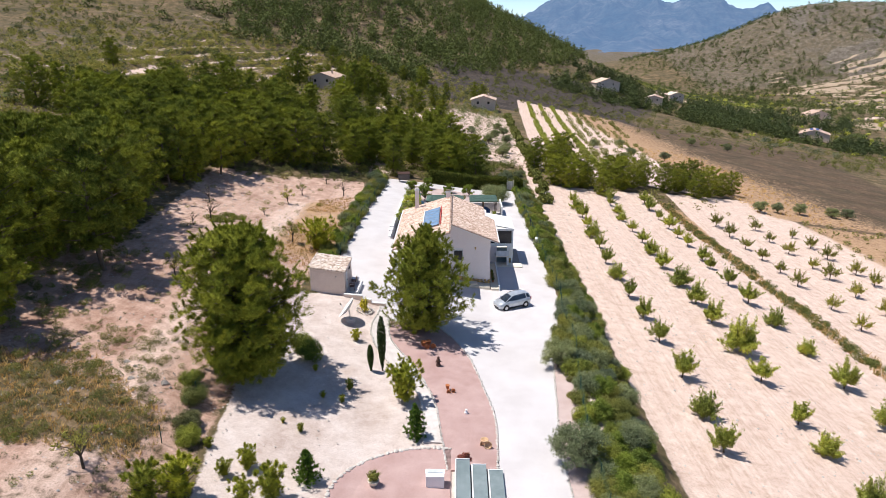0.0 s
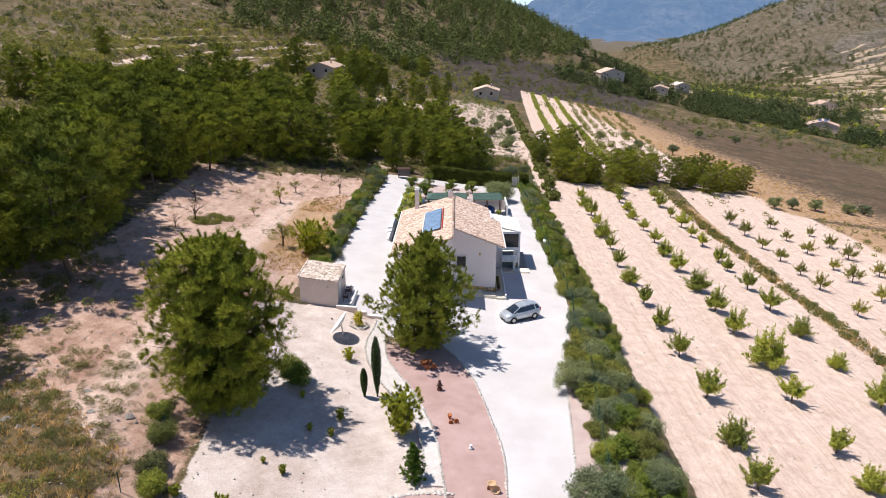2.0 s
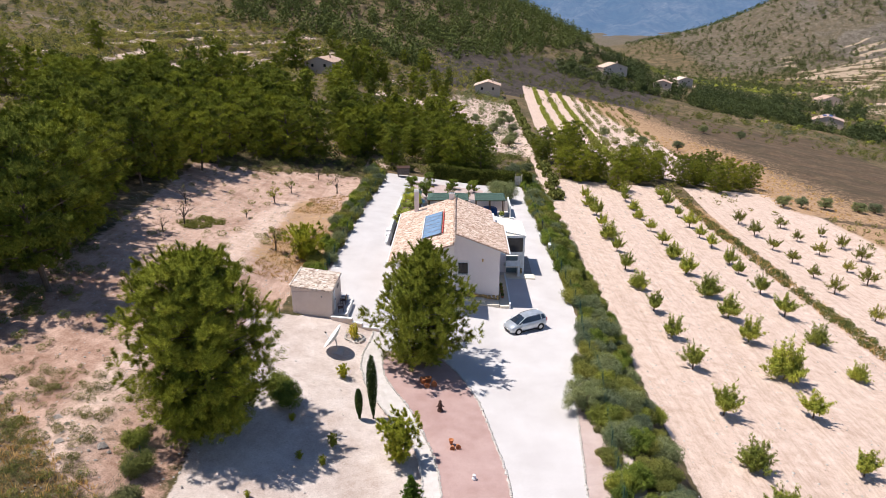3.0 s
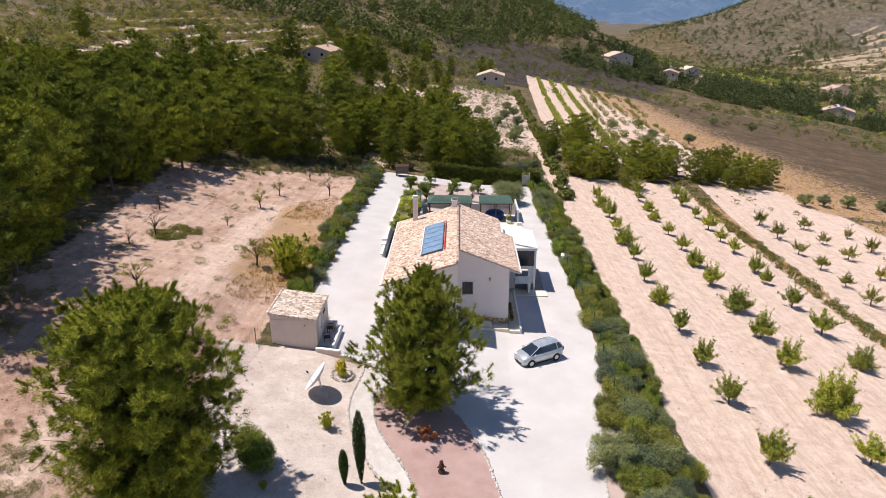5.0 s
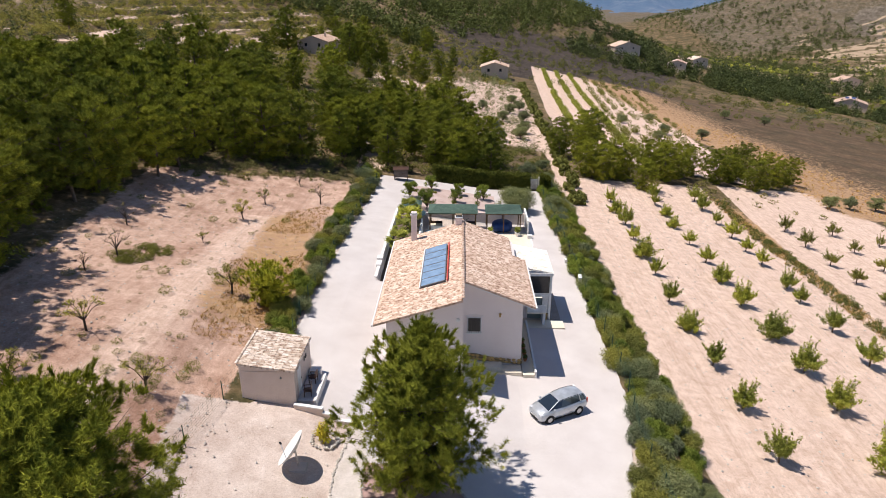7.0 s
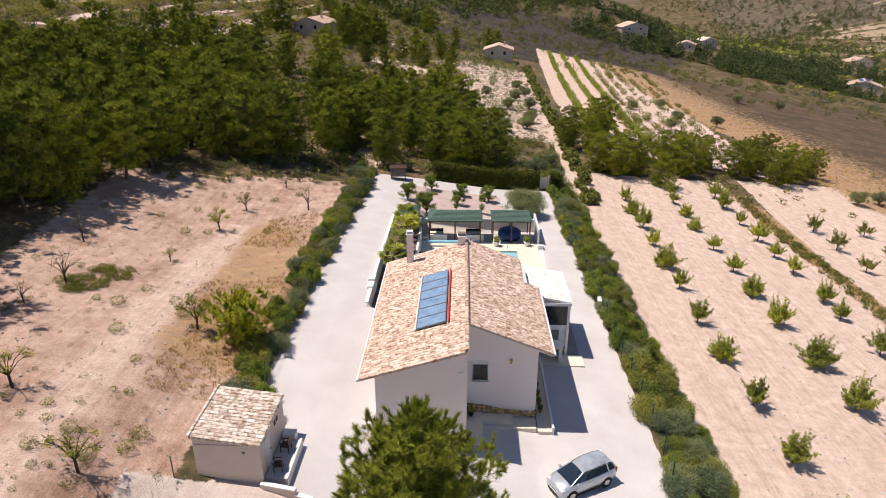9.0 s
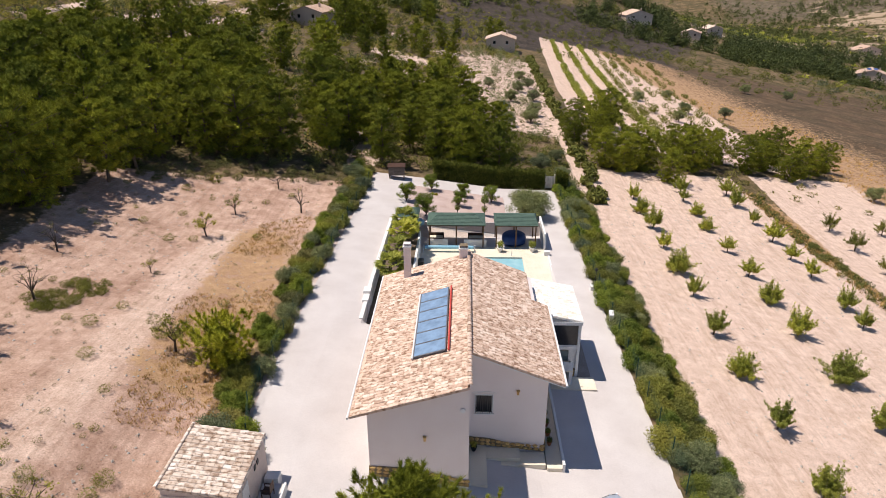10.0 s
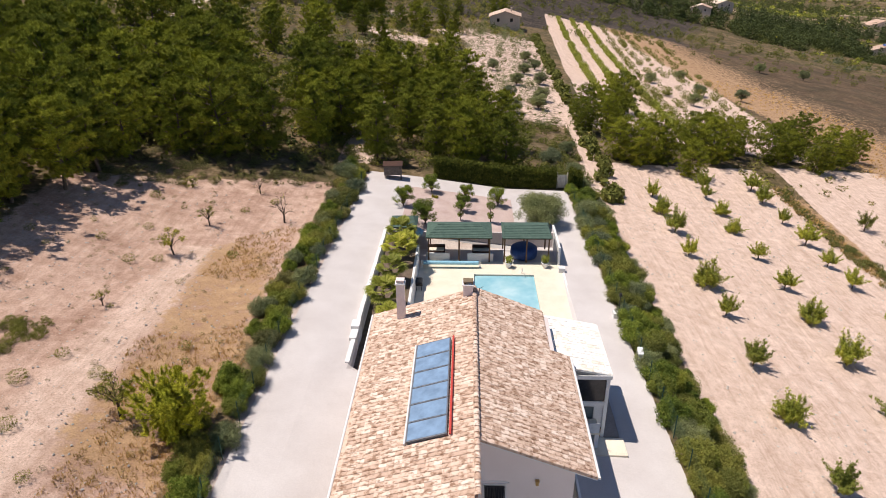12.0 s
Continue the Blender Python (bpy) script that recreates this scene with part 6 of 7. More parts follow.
    part("number_plate", boxed(2.175, 2.2, -0.26, 0.26, 0.455, 0.565), M_WHITE, t)
    part("plate_bar", boxed(2.201, 2.205, -0.2, 0.2, 0.49, 0.53), M_RUBBER, t)


car()


# ---- pool terrace ----
DZ = -0.6


def pool_terrace():
    t = thing("pool_terrace", 0, 0, 0, 0, "cream paved pool terrace behind the house", "terrace")
    px0, px1, py0, py1 = 0.25, 6.05, 26.6, 35.75
    for k, (a, b, c, d) in enumerate(((-5.2, px0, 17.4, 38.6), (px1, 8.85, 17.4, 38.6), (px0, px1, 17.4, py0), (px0, px1, py1, 38.6))):
        part("paving", boxed(a + 0.002, b - 0.002, c + 0.002, d - 0.002, DZ - 0.5, DZ), M_CREAMTILE, t)
    p = thing("swimming_pool", 0, 0, 0, 0, "rectangular light blue swimming pool with pale coping", "pool")
    bm = bmesh.new()
    for a, b, c, d in ((px0 - 0.3, px0, py0 - 0.3, py1 + 0.3), (px1, px1 + 0.3, py0 - 0.3, py1 + 0.3), (px0, px1, py0 - 0.3, py0), (px0, px1, py1, py1 + 0.3)):
        box(bm, a, b, c, d, DZ + 0.004, DZ + 0.06)
    part("coping", bm, M_CREAMTILE, p)
    part("water", boxed(px0, px1, py0, py1, DZ - 0.45, DZ - 0.12), M_WATER, p)
    bm = bmesh.new()
    rod(bm, (4.9, py1 + 0.25, DZ), (4.9, py1 + 0.25, DZ + 0.7), 0.025)
    rod(bm, (4.9, py1 + 0.25, DZ + 0.7), (4.9, py1 - 0.3, DZ + 0.6), 0.025)
    part("ladder", bm, M_STEEL, p)
    # boundary walls of the terrace
    w = thing("terrace_wall", 0, 0, 0, 0, "low white wall round the planted border", "wall")
    for k in range(6):
        y0, y1 = 22.2 + 3.2 * k, 22.2 + 3.2 * (k + 1)
        part("wall", boxed(-9.05, -8.72, y0 + 0.002, y1, DZ - 0.4, gz(-9.2, y0) + 0.3, 0.02), M_WHITE, w)
    part("pier", boxed(-9.25, -8.6, 21.2, 22.2, DZ - 0.4, gz(-9.2, 21.6) + 0.55, 0.02), M_WHITE, w)
    part("pier", boxed(-9.2, -8.65, 20.0, 21.197, DZ - 0.4, gz(-9.2, 20.6) + 0.3, 0.02), M_WHITE, w)
    part("wall", boxed(-9.05, -8.72, 17.2, 19.997, DZ - 0.4, gz(-9.2, 18) + 0.12, 0.02), M_WHITE, w)
    part("inner_wall", boxed(-5.45, -5.22, 22.0, 38.4, DZ - 0.4, 1.42, 0.02), M_WHITE, w)
    part("wall", boxed(8.88, 9.06, 17.4, 36.2, DZ - 0.5, DZ + 0.12, 0.02), M_WHITE, w)
    part("side_wall", boxed(8.6, 8.82, 38.0, 43.6, DZ - 0.4, DZ + 1.9, 0.02), M_WHITE, w)
    part("pier", boxed(8.5, 9.15, 36.3, 36.8, DZ - 0.4, DZ + 0.5, 0.02), M_WHITE, w)
    for a, b in ((-4.6, -2.2), (-0.4, 2.2)):
        part("back_wall", boxed(a, b, 38.7, 38.85, DZ - 0.2, DZ + 0.85, 0.02), M_WHITE, w)
    part("back_wall", boxed(-5.4, 8.8, 42.4, 42.55, DZ - 0.4, DZ + 1.5, 0.02), M_WALL, w)
    part("border_soil", boxed(-8.715, -5.46, 17.6, 40.4, DZ - 0.3, 1.3), M_BARK, w)


pool_terrace()


def pergola(x0, x1, y0, y1, label, hip):
    t = thing("pergola", 0, 0, DZ, 0, label, "pergola", "green-roofed pergolas")
    ez, rz = 2.75, 3.35
    bm = bmesh.new()
    a = [bm.verts.new(c) for c in ((x0, y0, ez), (x1, y0, ez), (x1, y1, ez + 0.1), (x0, y1, ez + 0.1))]
    ym = y0 + (y1 - y0) * 0.6
    r = [bm.verts.new(c) for c in ((x0 + hip, ym, rz), (x1 - hip, ym, rz))]
    for f in ((a[0], a[1], r[1], r[0]), (a[2], a[3], r[0], r[1]), (a[1], a[2], r[1]), (a[3], a[0], r[0])):
        bm.faces.new(f)
    ex = bmesh.ops.extrude_face_region(bm, geom=bm.faces[:])
    bmesh.ops.translate(bm, verts=[v for v in ex["geom"] if isinstance(v, bmesh.types.BMVert)], vec=(0, 0, 0.06))
    rf = part("roof", bm, M_GREENFELT, t, "green felt shingle roof")
    # shingle courses
    n = 9
    for k in range(n):
        u0 = k / n
        y = y0 + (ym - y0) * u0
        z = ez + 0.075 + (rz - ez) * u0
        xx0, xx1 = x0 + hip * u0, x1 - hip * u0
        part("shingle_course", boxed(xx0 + 0.01, xx1 - 0.01, y - 0.01, y + 0.05, z - 0.03, z + 0.012), M_GREENFELT, rf)
    for x in (x0 + 0.25, (x0 + x1) / 2, x1 - 0.25):
        for y in (y0 + 0.3, y1 - 0.3):
            part("post", boxed(x - 0.07, x + 0.07, y - 0.07, y + 0.07, 0, ez, 0.01), M_TIMBER, t)
    for y in (y0 + 0.3, y1 - 0.3):
        part("beam", boxed(x0 + 0.05, x1 - 0.05, y - 0.05, y + 0.05, ez - 0.18, ez - 0.002), M_TIMBER, t)
    for k in range(7):
        x = x0 + 0.3 + (x1 - x0 - 0.6) * k / 6
        part("rafter", boxed(x - 0.04, x + 0.04, y0 + 0.05, y1 - 0.05, ez - 0.1, ez - 0.003), M_TIMBER, t)


pergola(-4.55, 2.05, 38.2, 41.9, "timber pergola with a green hipped shingle roof", 1.2)
pergola(3.05, 7.95, 38.2, 41.9, "timber pergola with a green sloped shingle roof", 0.3)
pergola(-8.4, -5.6, 40.6, 43.4, "small timber shelter with a green shingle roof", 0.5)


def pool_things():
    t = thing("cover_roller", 0, 0, DZ, 0, "light blue rolled pool cover on white stands", "pool cover")
    part("roll", rod(bmesh.new(), (-4.75, 37.2, 0.55), (0.7, 37.2, 0.55), 0.2, n=14), M_LIGHTBLUE, t)
    for x in (-4.9, 0.85):
        st = boxed(x - 0.06, x + 0.06, 36.95, 37.45, 0, 0.1)
        box(st, x - 0.05, x + 0.05, 37.15, 37.25, 0.1, 0.8)
        part("stand", st, M_WHITE, t)
    t = thing("covered_spa", 5.4, 40.2, DZ, 0, "dark blue tarpaulin over a round spa", "spa")
    part("cover", lathe([(1.35, 0), (1.4, 0.3), (1.36, 0.85), (1.1, 1.05), (0.5, 1.15), (0.02, 1.17)], 18), M_BLUETARP, t, smooth=True)
    t = thing("kayak_cover", -6.0, 42.6, 0.6, 8, "bright blue plastic cover beside the shelter", "cover")
    part("cover", lathe([(0.9, 0), (0.95, 0.25), (0.7, 0.5), (0.05, 0.6)], 12), M_LIGHTBLUE, t, smooth=True)
    for x, y in ((3.7, 37.4), (7.3, 37.5)):
        flowerpot(x, y, DZ, 0.36, 0.55, M_WHITE, "white pot with a small spiky palm", planted=M_PALM)
    for x in (-3.6, 1.0):
        c = thing("sofa", x, 40.4, DZ, 0, "brown outdoor sofa under the pergola", "sofa", "outdoor sofas")
        part("seat", boxed(-0.9, 0.9, -0.4, 0.4, 0.1, 0.42, 0.04), M_DARKTIMBER, c)
        part("backrest", boxed(-0.9, 0.9, 0.32, 0.46, 0.42, 0.85, 0.04), M_DARKTIMBER, c)
        part("cushion", boxed(-0.8, 0.8, -0.36, 0.3, 0.425, 0.54, 0.04), M_CREAMTILE, c)
    t = thing("barbecue", -4.9, 33.0, DZ, 0, "dark barbecue by the planted border", "barbecue")
    part("body", boxed(-0.3, 0.3, -0.5, 0.5, 0.5, 0.9, 0.05), M_IRON, t)
    for dx in (-0.25, 0.25):
        for dy in (-0.42, 0.42):
            part("leg", boxed(dx - 0.03, dx + 0.03, dy - 0.03, dy + 0.03, 0, 0.5), M_IRON, t)


pool_things()


# ---- palms ----
def palm_meshes(seed, trunk_h, fronds, reach):
    rg = random.Random(seed)
    segs = [((0, 0, 0), (0.04, 0, trunk_h * 0.5), 0.16, 0.14), ((0.04, 0, trunk_h * 0.5), (0, 0, trunk_h), 0.14, 0.16)]
    v, f = [], []
    for k in range(fronds):
        a = k * 2.399
        el = rg.uniform(-0.15, 1.15)
        ln = reach * rg.uniform(0.8, 1.1)
        d = Vector((math.cos(a) * math.cos(el), math.sin(a) * math.cos(el), math.sin(el)))
        s = Vector((-math.sin(a), math.cos(a), 0))
        c = Vector((0, 0, trunk_h)) + d * ln * 0.5
        up = s.cross(d)
        stem = Vector((0, 0, trunk_h))
        n0 = len(v)
        v += [stem - s * 0.015, stem + s * 0.015, c]
        f.append((n0, n0 + 1, n0 + 2))
        for j in range(15):
            b = (j / 14 - 0.5) * 2.5
            w = (d * math.cos(b) + s * math.sin(b)) * ln * 0.52 * (1 - 0.12 * abs(b))
            tip = c + w - Vector((0, 0, 0.16 * ln * (0.4 + abs(b) * 0.3)))
            q = (s * math.cos(b) - d * math.sin(b)) * 0.045
            n0 = len(v)
            m_ = c + w * 0.55
            v += [c, m_ + q, tip, m_ - q]
            f.append((n0, n0 + 1, n0 + 2, n0 + 3))
    return limbs("trunk", segs, M_BARK), mesh_of("fronds", v, f, M_PALM)


palm = plant("fan_palm", palm_meshes(1, 1.6, 40, 1.75), -7.1, 38.6, 1, 0, "fan palm with bright fronds in the white-walled border", "palm", "border palms", z=1.25)
for x, y, s, h in ((-7.0, 34.6, 1.0, 0.2), (-7.2, 30.6, 0.95, 0.0), (-7.4, 26.4, 1.0, -0.2), (-6.3, 36.4, 0.8, 0.3), (-6.6, 23.0, 0.8, 0.0)):
    plant_at(palm, x, y, s, 50 * x, "", 1.25 + h * 0.3)

# ---- back garden ----
citrus = plant("fruit_tree", broadleaf(90, 2.5, 2.4, 0.4, 6000, 0.14, 0.055, M_CITRUS, 56, open_=1.05), -7.7, 49.3, 1, 0, "young green fruit tree in pink gravel", "tree", "fruit trees")
for x, y, s in ((-4.9, 55.1, 0.9), (-5.1, 44.6, 1.15), (-1.0, 50.1, 0.85), (3.2, 53.5, 0.95), (-0.6, 54.2, 0.8)):
    plant_at(citrus, x, y, s, 40 * x)
ball = (limbs("trunk", [((0, 0, 0), (0, 0, 2.1), 0.05, 0.03)], M_BARK), blades("crown", [(0, 0, 2.1, 0.55, 0.55, 0.5), (0, 0, 1.0, 0.42, 0.42, 0.4)], 900, 0.16, 0.06, 9, M_CITRUS, 0.4))
top = plant("clipped_tree", ball, -1.2, 47.2, 1, 0, "small clipped two-ball tree in pink gravel", "tree", "clipped trees")
plant_at(top, 2.2, 47.8, 1.1, 30)
plant("flowering_bush", bush(95, 0.7, 1.0, 500, 0.16, 0.07, M_YUCCA, 7), -4.4, 53.3, 1, 0, "low yellow flowering bush in gravel", "bush")


def cypress_hedge():
    t = thing("hedge", 0, 60.9, 0, 0, "tall clipped dark green hedge across the back", "hedge")
    for x0, x1 in ((-4.9, 11.2), (12.7, 14.6)):
        blobs = []
        x = x0 + 0.4
        while x < x1:
            b = gz(x, 60.9)
            for z in (0.4, 1.0, 1.6, 2.2, 2.45):
                for y in (-0.35, 0.35):
                    blobs.append((x, y, b + z + random.uniform(-0.1, 0.1), 0.42, 0.42, 0.5))
            x += 0.55
        part("foliage", blades("foliage", blobs, int(1500 * (x1 - x0)), 0.34, 0.11, int(x0 + 50), M_HEDGE, 0.5, 0.9), None, t)
    g = thing("gate", 11.95, 60.9, gz(12, 60.9), 0, "pale wooden gate between the hedges", "gate")
    for dx in (-0.65, 0.65):
        part("post", boxed(dx - 0.08, dx + 0.08, -0.08, 0.08, -0.1, 2.2, 0.01), M_CREAMTILE, g)
    for k in range(6):
        part("board", boxed(-0.55 + k * 0.185, -0.38 + k * 0.185, -0.03, 0.03, 0.1, 1.9), M_EDGESTONE, g)
    for z in (0.3, 1.6):
        part("rail", boxed(-0.56, 0.56, 0.032, 0.07, z, z + 0.1), M_EDGESTONE, g)


cypress_hedge()


def timber_hut():
    t = thing("dog_kennel", -9.9, 58.6, gz(-9.9, 58.6), 4, "weathered dark timber kennel raised on legs", "kennel")
    for dx in (-1.0, 1.0):
        for dy in (-0.6, 0.6):
            part("leg", boxed(dx - 0.06, dx + 0.06, dy - 0.06, dy + 0.06, -0.2, 0.55), M_DARKTIMBER, t)
    for k in range(6):
        part("board", boxed(-1.12, 1.12, -0.68, -0.64, 0.55 + k * 0.22, 0.75 + k * 0.22), M_GREYTIMBER, t)
    part("wall", boxed(-1.1, 1.1, -0.63, 0.65, 0.55, 1.85), M_DARKTIMBER, t)
    part("roof", boxed(-1.25, 1.25, -0.8, 0.8, 1.87, 1.95, 0.01, pose(0, 0, 0.0, 4, 0, 0)), M_DARKTIMBER, t)


timber_hut()


# ---- yard fittings ----
def ac_unit():
    x, y = 12.75, 21.2
    z = gz(x, y)
    t = thing("heat_pump", x, y, z, -8, "white heat pump unit on a white plinth", "heat pump")
    part("plinth", boxed(-0.32, 0.32, -0.6, 0.6, 0, 0.14, 0.01), M_WHITE, t)
    b = part("casing", boxed(-0.2, 0.2, -0.5, 0.5, 0.142, 1.25, 0.03), M_GREY_UNIT, t)
    part("fan_grille", lathe([(0.01, 0), (0.36, 0), (0.36, 0.02), (0.01, 0.03)], 18), M_IRON, b).matrix_basis = pose(-0.215, 0, 0.72, 0, 90, 0)
    part("vent", boxed(-0.16, 0.16, -0.52, -0.505, 0.25, 0.6), M_IRON, b)
    t = thing("lamp_plinth", 12.6, 28.2, gz(12.6, 28.2), 0, "white block base with a dark lamp post", "lamp post")
    part("base", boxed(-0.45, 0.45, -0.35, 0.35, 0, 0.5, 0.02), M_WHITE, t)
    part("pole", rod(bmesh.new(), (0, 0, 0.5), (0, 0, 2.0), 0.035), M_IRON, t)
    part("lantern", lathe([(0.06, 2.0), (0.14, 2.08), (0.12, 2.3), (0.02, 2.4)], 8), M_IRON, t)


ac_unit()


def satellite_dish():
    x, y = -10.1, -11.7
    t = thing("satellite_dish", x, y, gz(x, y), 0, "large white satellite dish tilted on a steel mast", "satellite dish")
    part("base", boxed(-0.5, 0.5, -0.4, 0.4, -0.2, 0.06, 0.02), M_DRIVE, t)
    part("mast", rod(bmesh.new(), (0, 0, 0), (-0.1, 0, 1.25), 0.06), M_STEEL, t)
    prof = [(0.02 + 1.2 * k / 8, 0.34 * (k / 8) ** 2) for k in range(9)]
    prof += [(r, z - 0.025) for r, z in prof[::-1]]
    d = part("reflector", lathe(prof, 28), M_WHITE, t, smooth=True)
    d.matrix_basis = Matrix.Translation((-0.15, 0, 1.25)) @ Vector((-0.8, 0.02, 0.62)).to_track_quat("Z", "Y").to_matrix().to_4x4()
    part("feed_arm", rod(bmesh.new(), (1.05, 0, 0.2), (0.15, 0, 0.95), 0.025), M_STEEL, d)
    part("feed_horn", rod(bmesh.new(), (0.18, 0, 0.9), (0.08, 0, 1.05), 0.06), M_IRON, d)
    bm = bmesh.new()
    rod(bm, (0.06, 0.25, 0.0), (-0.25, 0.15, 1.15), 0.03)
    part("brace", bm, M_STEEL, t)


satellite_dish()


def stones_along(name, pts, size, label, seed):
    t = thing(name, 0, 0, 0, 0, label, "edging")
    ms = [stone_mesh(seed + k, size * 1.2, size * 0.9, size * 0.75, M_EDGESTONE) for k in range(5)]
    rg = random.Random(seed)
    acc = 0.0
    for (x0, y0), (x1, y1) in zip(pts, pts[1:]):
        ln = math.hypot(x1 - x0, y1 - y0)
        while acc < ln:
            u = acc / ln
            x, y = x0 + (x1 - x0) * u + rg.uniform(-0.05, 0.05), y0 + (y1 - y0) * u
            ob = new("stone", ms[rg.randrange(5)])
            ob.parent = t
            s = rg.uniform(0.7, 1.35)
            ob.matrix_basis = pose(x, y, gz(x, y) + 0.06, 0, 0, rg.uniform(0, 360)) @ Matrix.Diagonal((s, s, s, 1))
            acc += size * rg.uniform(0.85, 1.25)
        acc -= ln


ys = [-34 + 0.6 * k for k in range(40)]
stones_along("stone_edging", [(BED_R(y), y) for y in ys], 0.22, "row of pale stones edging the red gravel bed", 300)
stones_along("stone_edging", [(BED_L(y), y) for y in ys], 0.2, "row of pale stones between path and gravel bed", 310)
stones_along("stone_edging", [(PATH_L(y), y) for y in [-30.5 + 0.6 * k for k in range(40)]], 0.2, "row of pale stones along the white path", 320)
stones_along("stone_edging", [(DRIVE_R(y), y) for y in [-44 + 0.6 * k for k in range(48)]], 0.16, "row of pale stones along the drive", 330)
stones_along("stone_edging", [(-0.6 - 7.2 * math.sin(a), -38.0 + 6.4 * math.cos(a)) for a in [0.05 * k for k in range(40)]], 0.32, "ring of rounded stones round the gravel circle", 340)
stones_along("stone_edging", [(-1.0, -31.4), (0.3, -31.6)], 0.3, "short row of rounded stones by the steps", 350)


def slate_steps():
    x0 = 0.6
    t = thing("garden_steps", 0, 0, 0, 0, "grey slate steps with white edges at the front gate", "steps")
    for k in range(3):
        y1 = -33.4 - 0.35 * k
        xa = 0.6 + 1.15 * k
        zt = gz(2, -35) + 0.55 - 0.17 * k
        part("tread", boxed(xa + 0.1, xa + 1.05, -39, y1, zt - 1.2, zt, 0.01), M_SLATE, t)
        part("edge", boxed(xa, xa + 0.095, -39, y1 + 0.04, zt - 1.2, zt + 0.06, 0.01), M_WHITE, t, "white painted edge")
        part("nosing", boxed(xa + 0.1, xa + 1.05, y1 + 0.003, y1 + 0.08, zt - 1.2, zt + 0.05, 0.01), M_WHITE, t, "white painted edge")
    b = thing("meter_box", -0.75, -35.6, gz(-0.75, -35.6), 0, "white meter box with a glass-topped lid", "meter box")
    part("casing", boxed(-0.62, 0.62, -0.4, 0.4, -0.1, 0.95, 0.02), M_WHITE, b)
    part("lid", boxed(-0.52, 0.52, 0.0, 0.34, 0.952, 1.0, 0.01), M_LAMP, b, "pale glass lid")
    part("rim", boxed(-0.66, 0.66, -0.06, 0.42, 0.93, 0.951), M_WHITE, b)


slate_steps()

# pots and ornaments on the red gravel
for dx, dy, s, tilt in ((0, 0, 1, (0, 0)), (0.45, 0.25, 0.9, (0, 0)), (0.35, -0.35, 0.8, (80, 0)), (0.9, -0.1, 0.85, (85, 30))):
    flowerpot(-2.45 + dx, -15.0 + dy, gz(-2, -15) + 0.05 + (0.2 if tilt[0] else 0), 0.28 * s, 0.5 * s, M_TERRACOTTA, "orange terracotta jar standing on red gravel" if not tilt[0] else "orange terracotta jar lying on red gravel", tilt, name="terracotta_jar")
for dx, dy, tilt in ((0, 0, (85, 0)), (0.35, 0.12, (75, 40)), (-0.1, 0.3, (0, 0))):
    flowerpot(0.05 + dx, -23.4 + dy, gz(0, -23) + 0.16, 0.17, 0.34, M_TERRACOTTA, "small terracotta pot tipped over on gravel", tilt, name="terracotta_jar")
for dx, dy, tilt in ((0, 0, (70, 0)), (-0.35, 0.35, (80, 60)), (-0.25, -0.05, (0, 0))):
    flowerpot(3.05 + dx, -30.9 + dy, gz(3, -31) + 0.2, 0.28, 0.42, M_TERRACOTTA_PALE, "pale terracotta pot resting on red gravel", tilt, name="terracotta_jar")
flowerpot(-4.9, -36.0, gz(-4.9, -36) + 0.04, 0.36, 0.4, M_CREAMTILE, "round pale planter with a small shoot", planted=M_SHRUB)


def ornament():
    x, y = -0.95, -18.9
    bm = lathe([(0.2, 0), (0.24, 0.12), (0.14, 0.3), (0.2, 0.5), (0.16, 0.66), (0.1, 0.72), (0.14, 0.84), (0.06, 0.95)], 12)
    rod(bm, (0.05, 0, 0.55), (0.3, 0.1, 0.35), 0.06, 0.04)
    rod(bm, (-0.05, 0, 0.55), (-0.28, -0.05, 0.4), 0.06, 0.04)
    ob = part("garden_ornament", bm, M_DARKTIMBER)
    ob.matrix_basis = pose(x, y, gz(x, y) + 0.04)
    tagged(ob, "dark brown garden ornament on red gravel", "ornament")
    bm = lathe([(0.14, 0), (0.16, 0.1), (0.09, 0.25), (0.12, 0.36), (0.03, 0.42)], 10)
    ob = part("garden_ornament", bm, M_WHITE)
    ob.matrix_basis = pose(1.5, -26.7, gz(1.5, -26.7) + 0.04)
    tagged(ob, "small white garden ornament on red gravel", "ornament")


ornament()

# front garden plants
def cypress_meshes(seed, h, r):
    blobs = [(0, 0, h * (0.04 + 0.94 * k / 13), r * math.sin(math.pi * (0.12 + 0.86 * (1 - k / 13) ** 0.8)) * 0.95 + 0.04, r * math.sin(math.pi * (0.12 + 0.86 * (1 - k / 13) ** 0.8)) * 0.95 + 0.04, h * 0.07) for k in range(14)]
    return limbs("trunk", [((0, 0, -0.1), (0, 0, h * 0.8), 0.06, 0.02)], M_BARK), blades("crown", blobs, 4200, 0.2, 0.05, seed, M_CYPRESS, 0.6, 1.6)


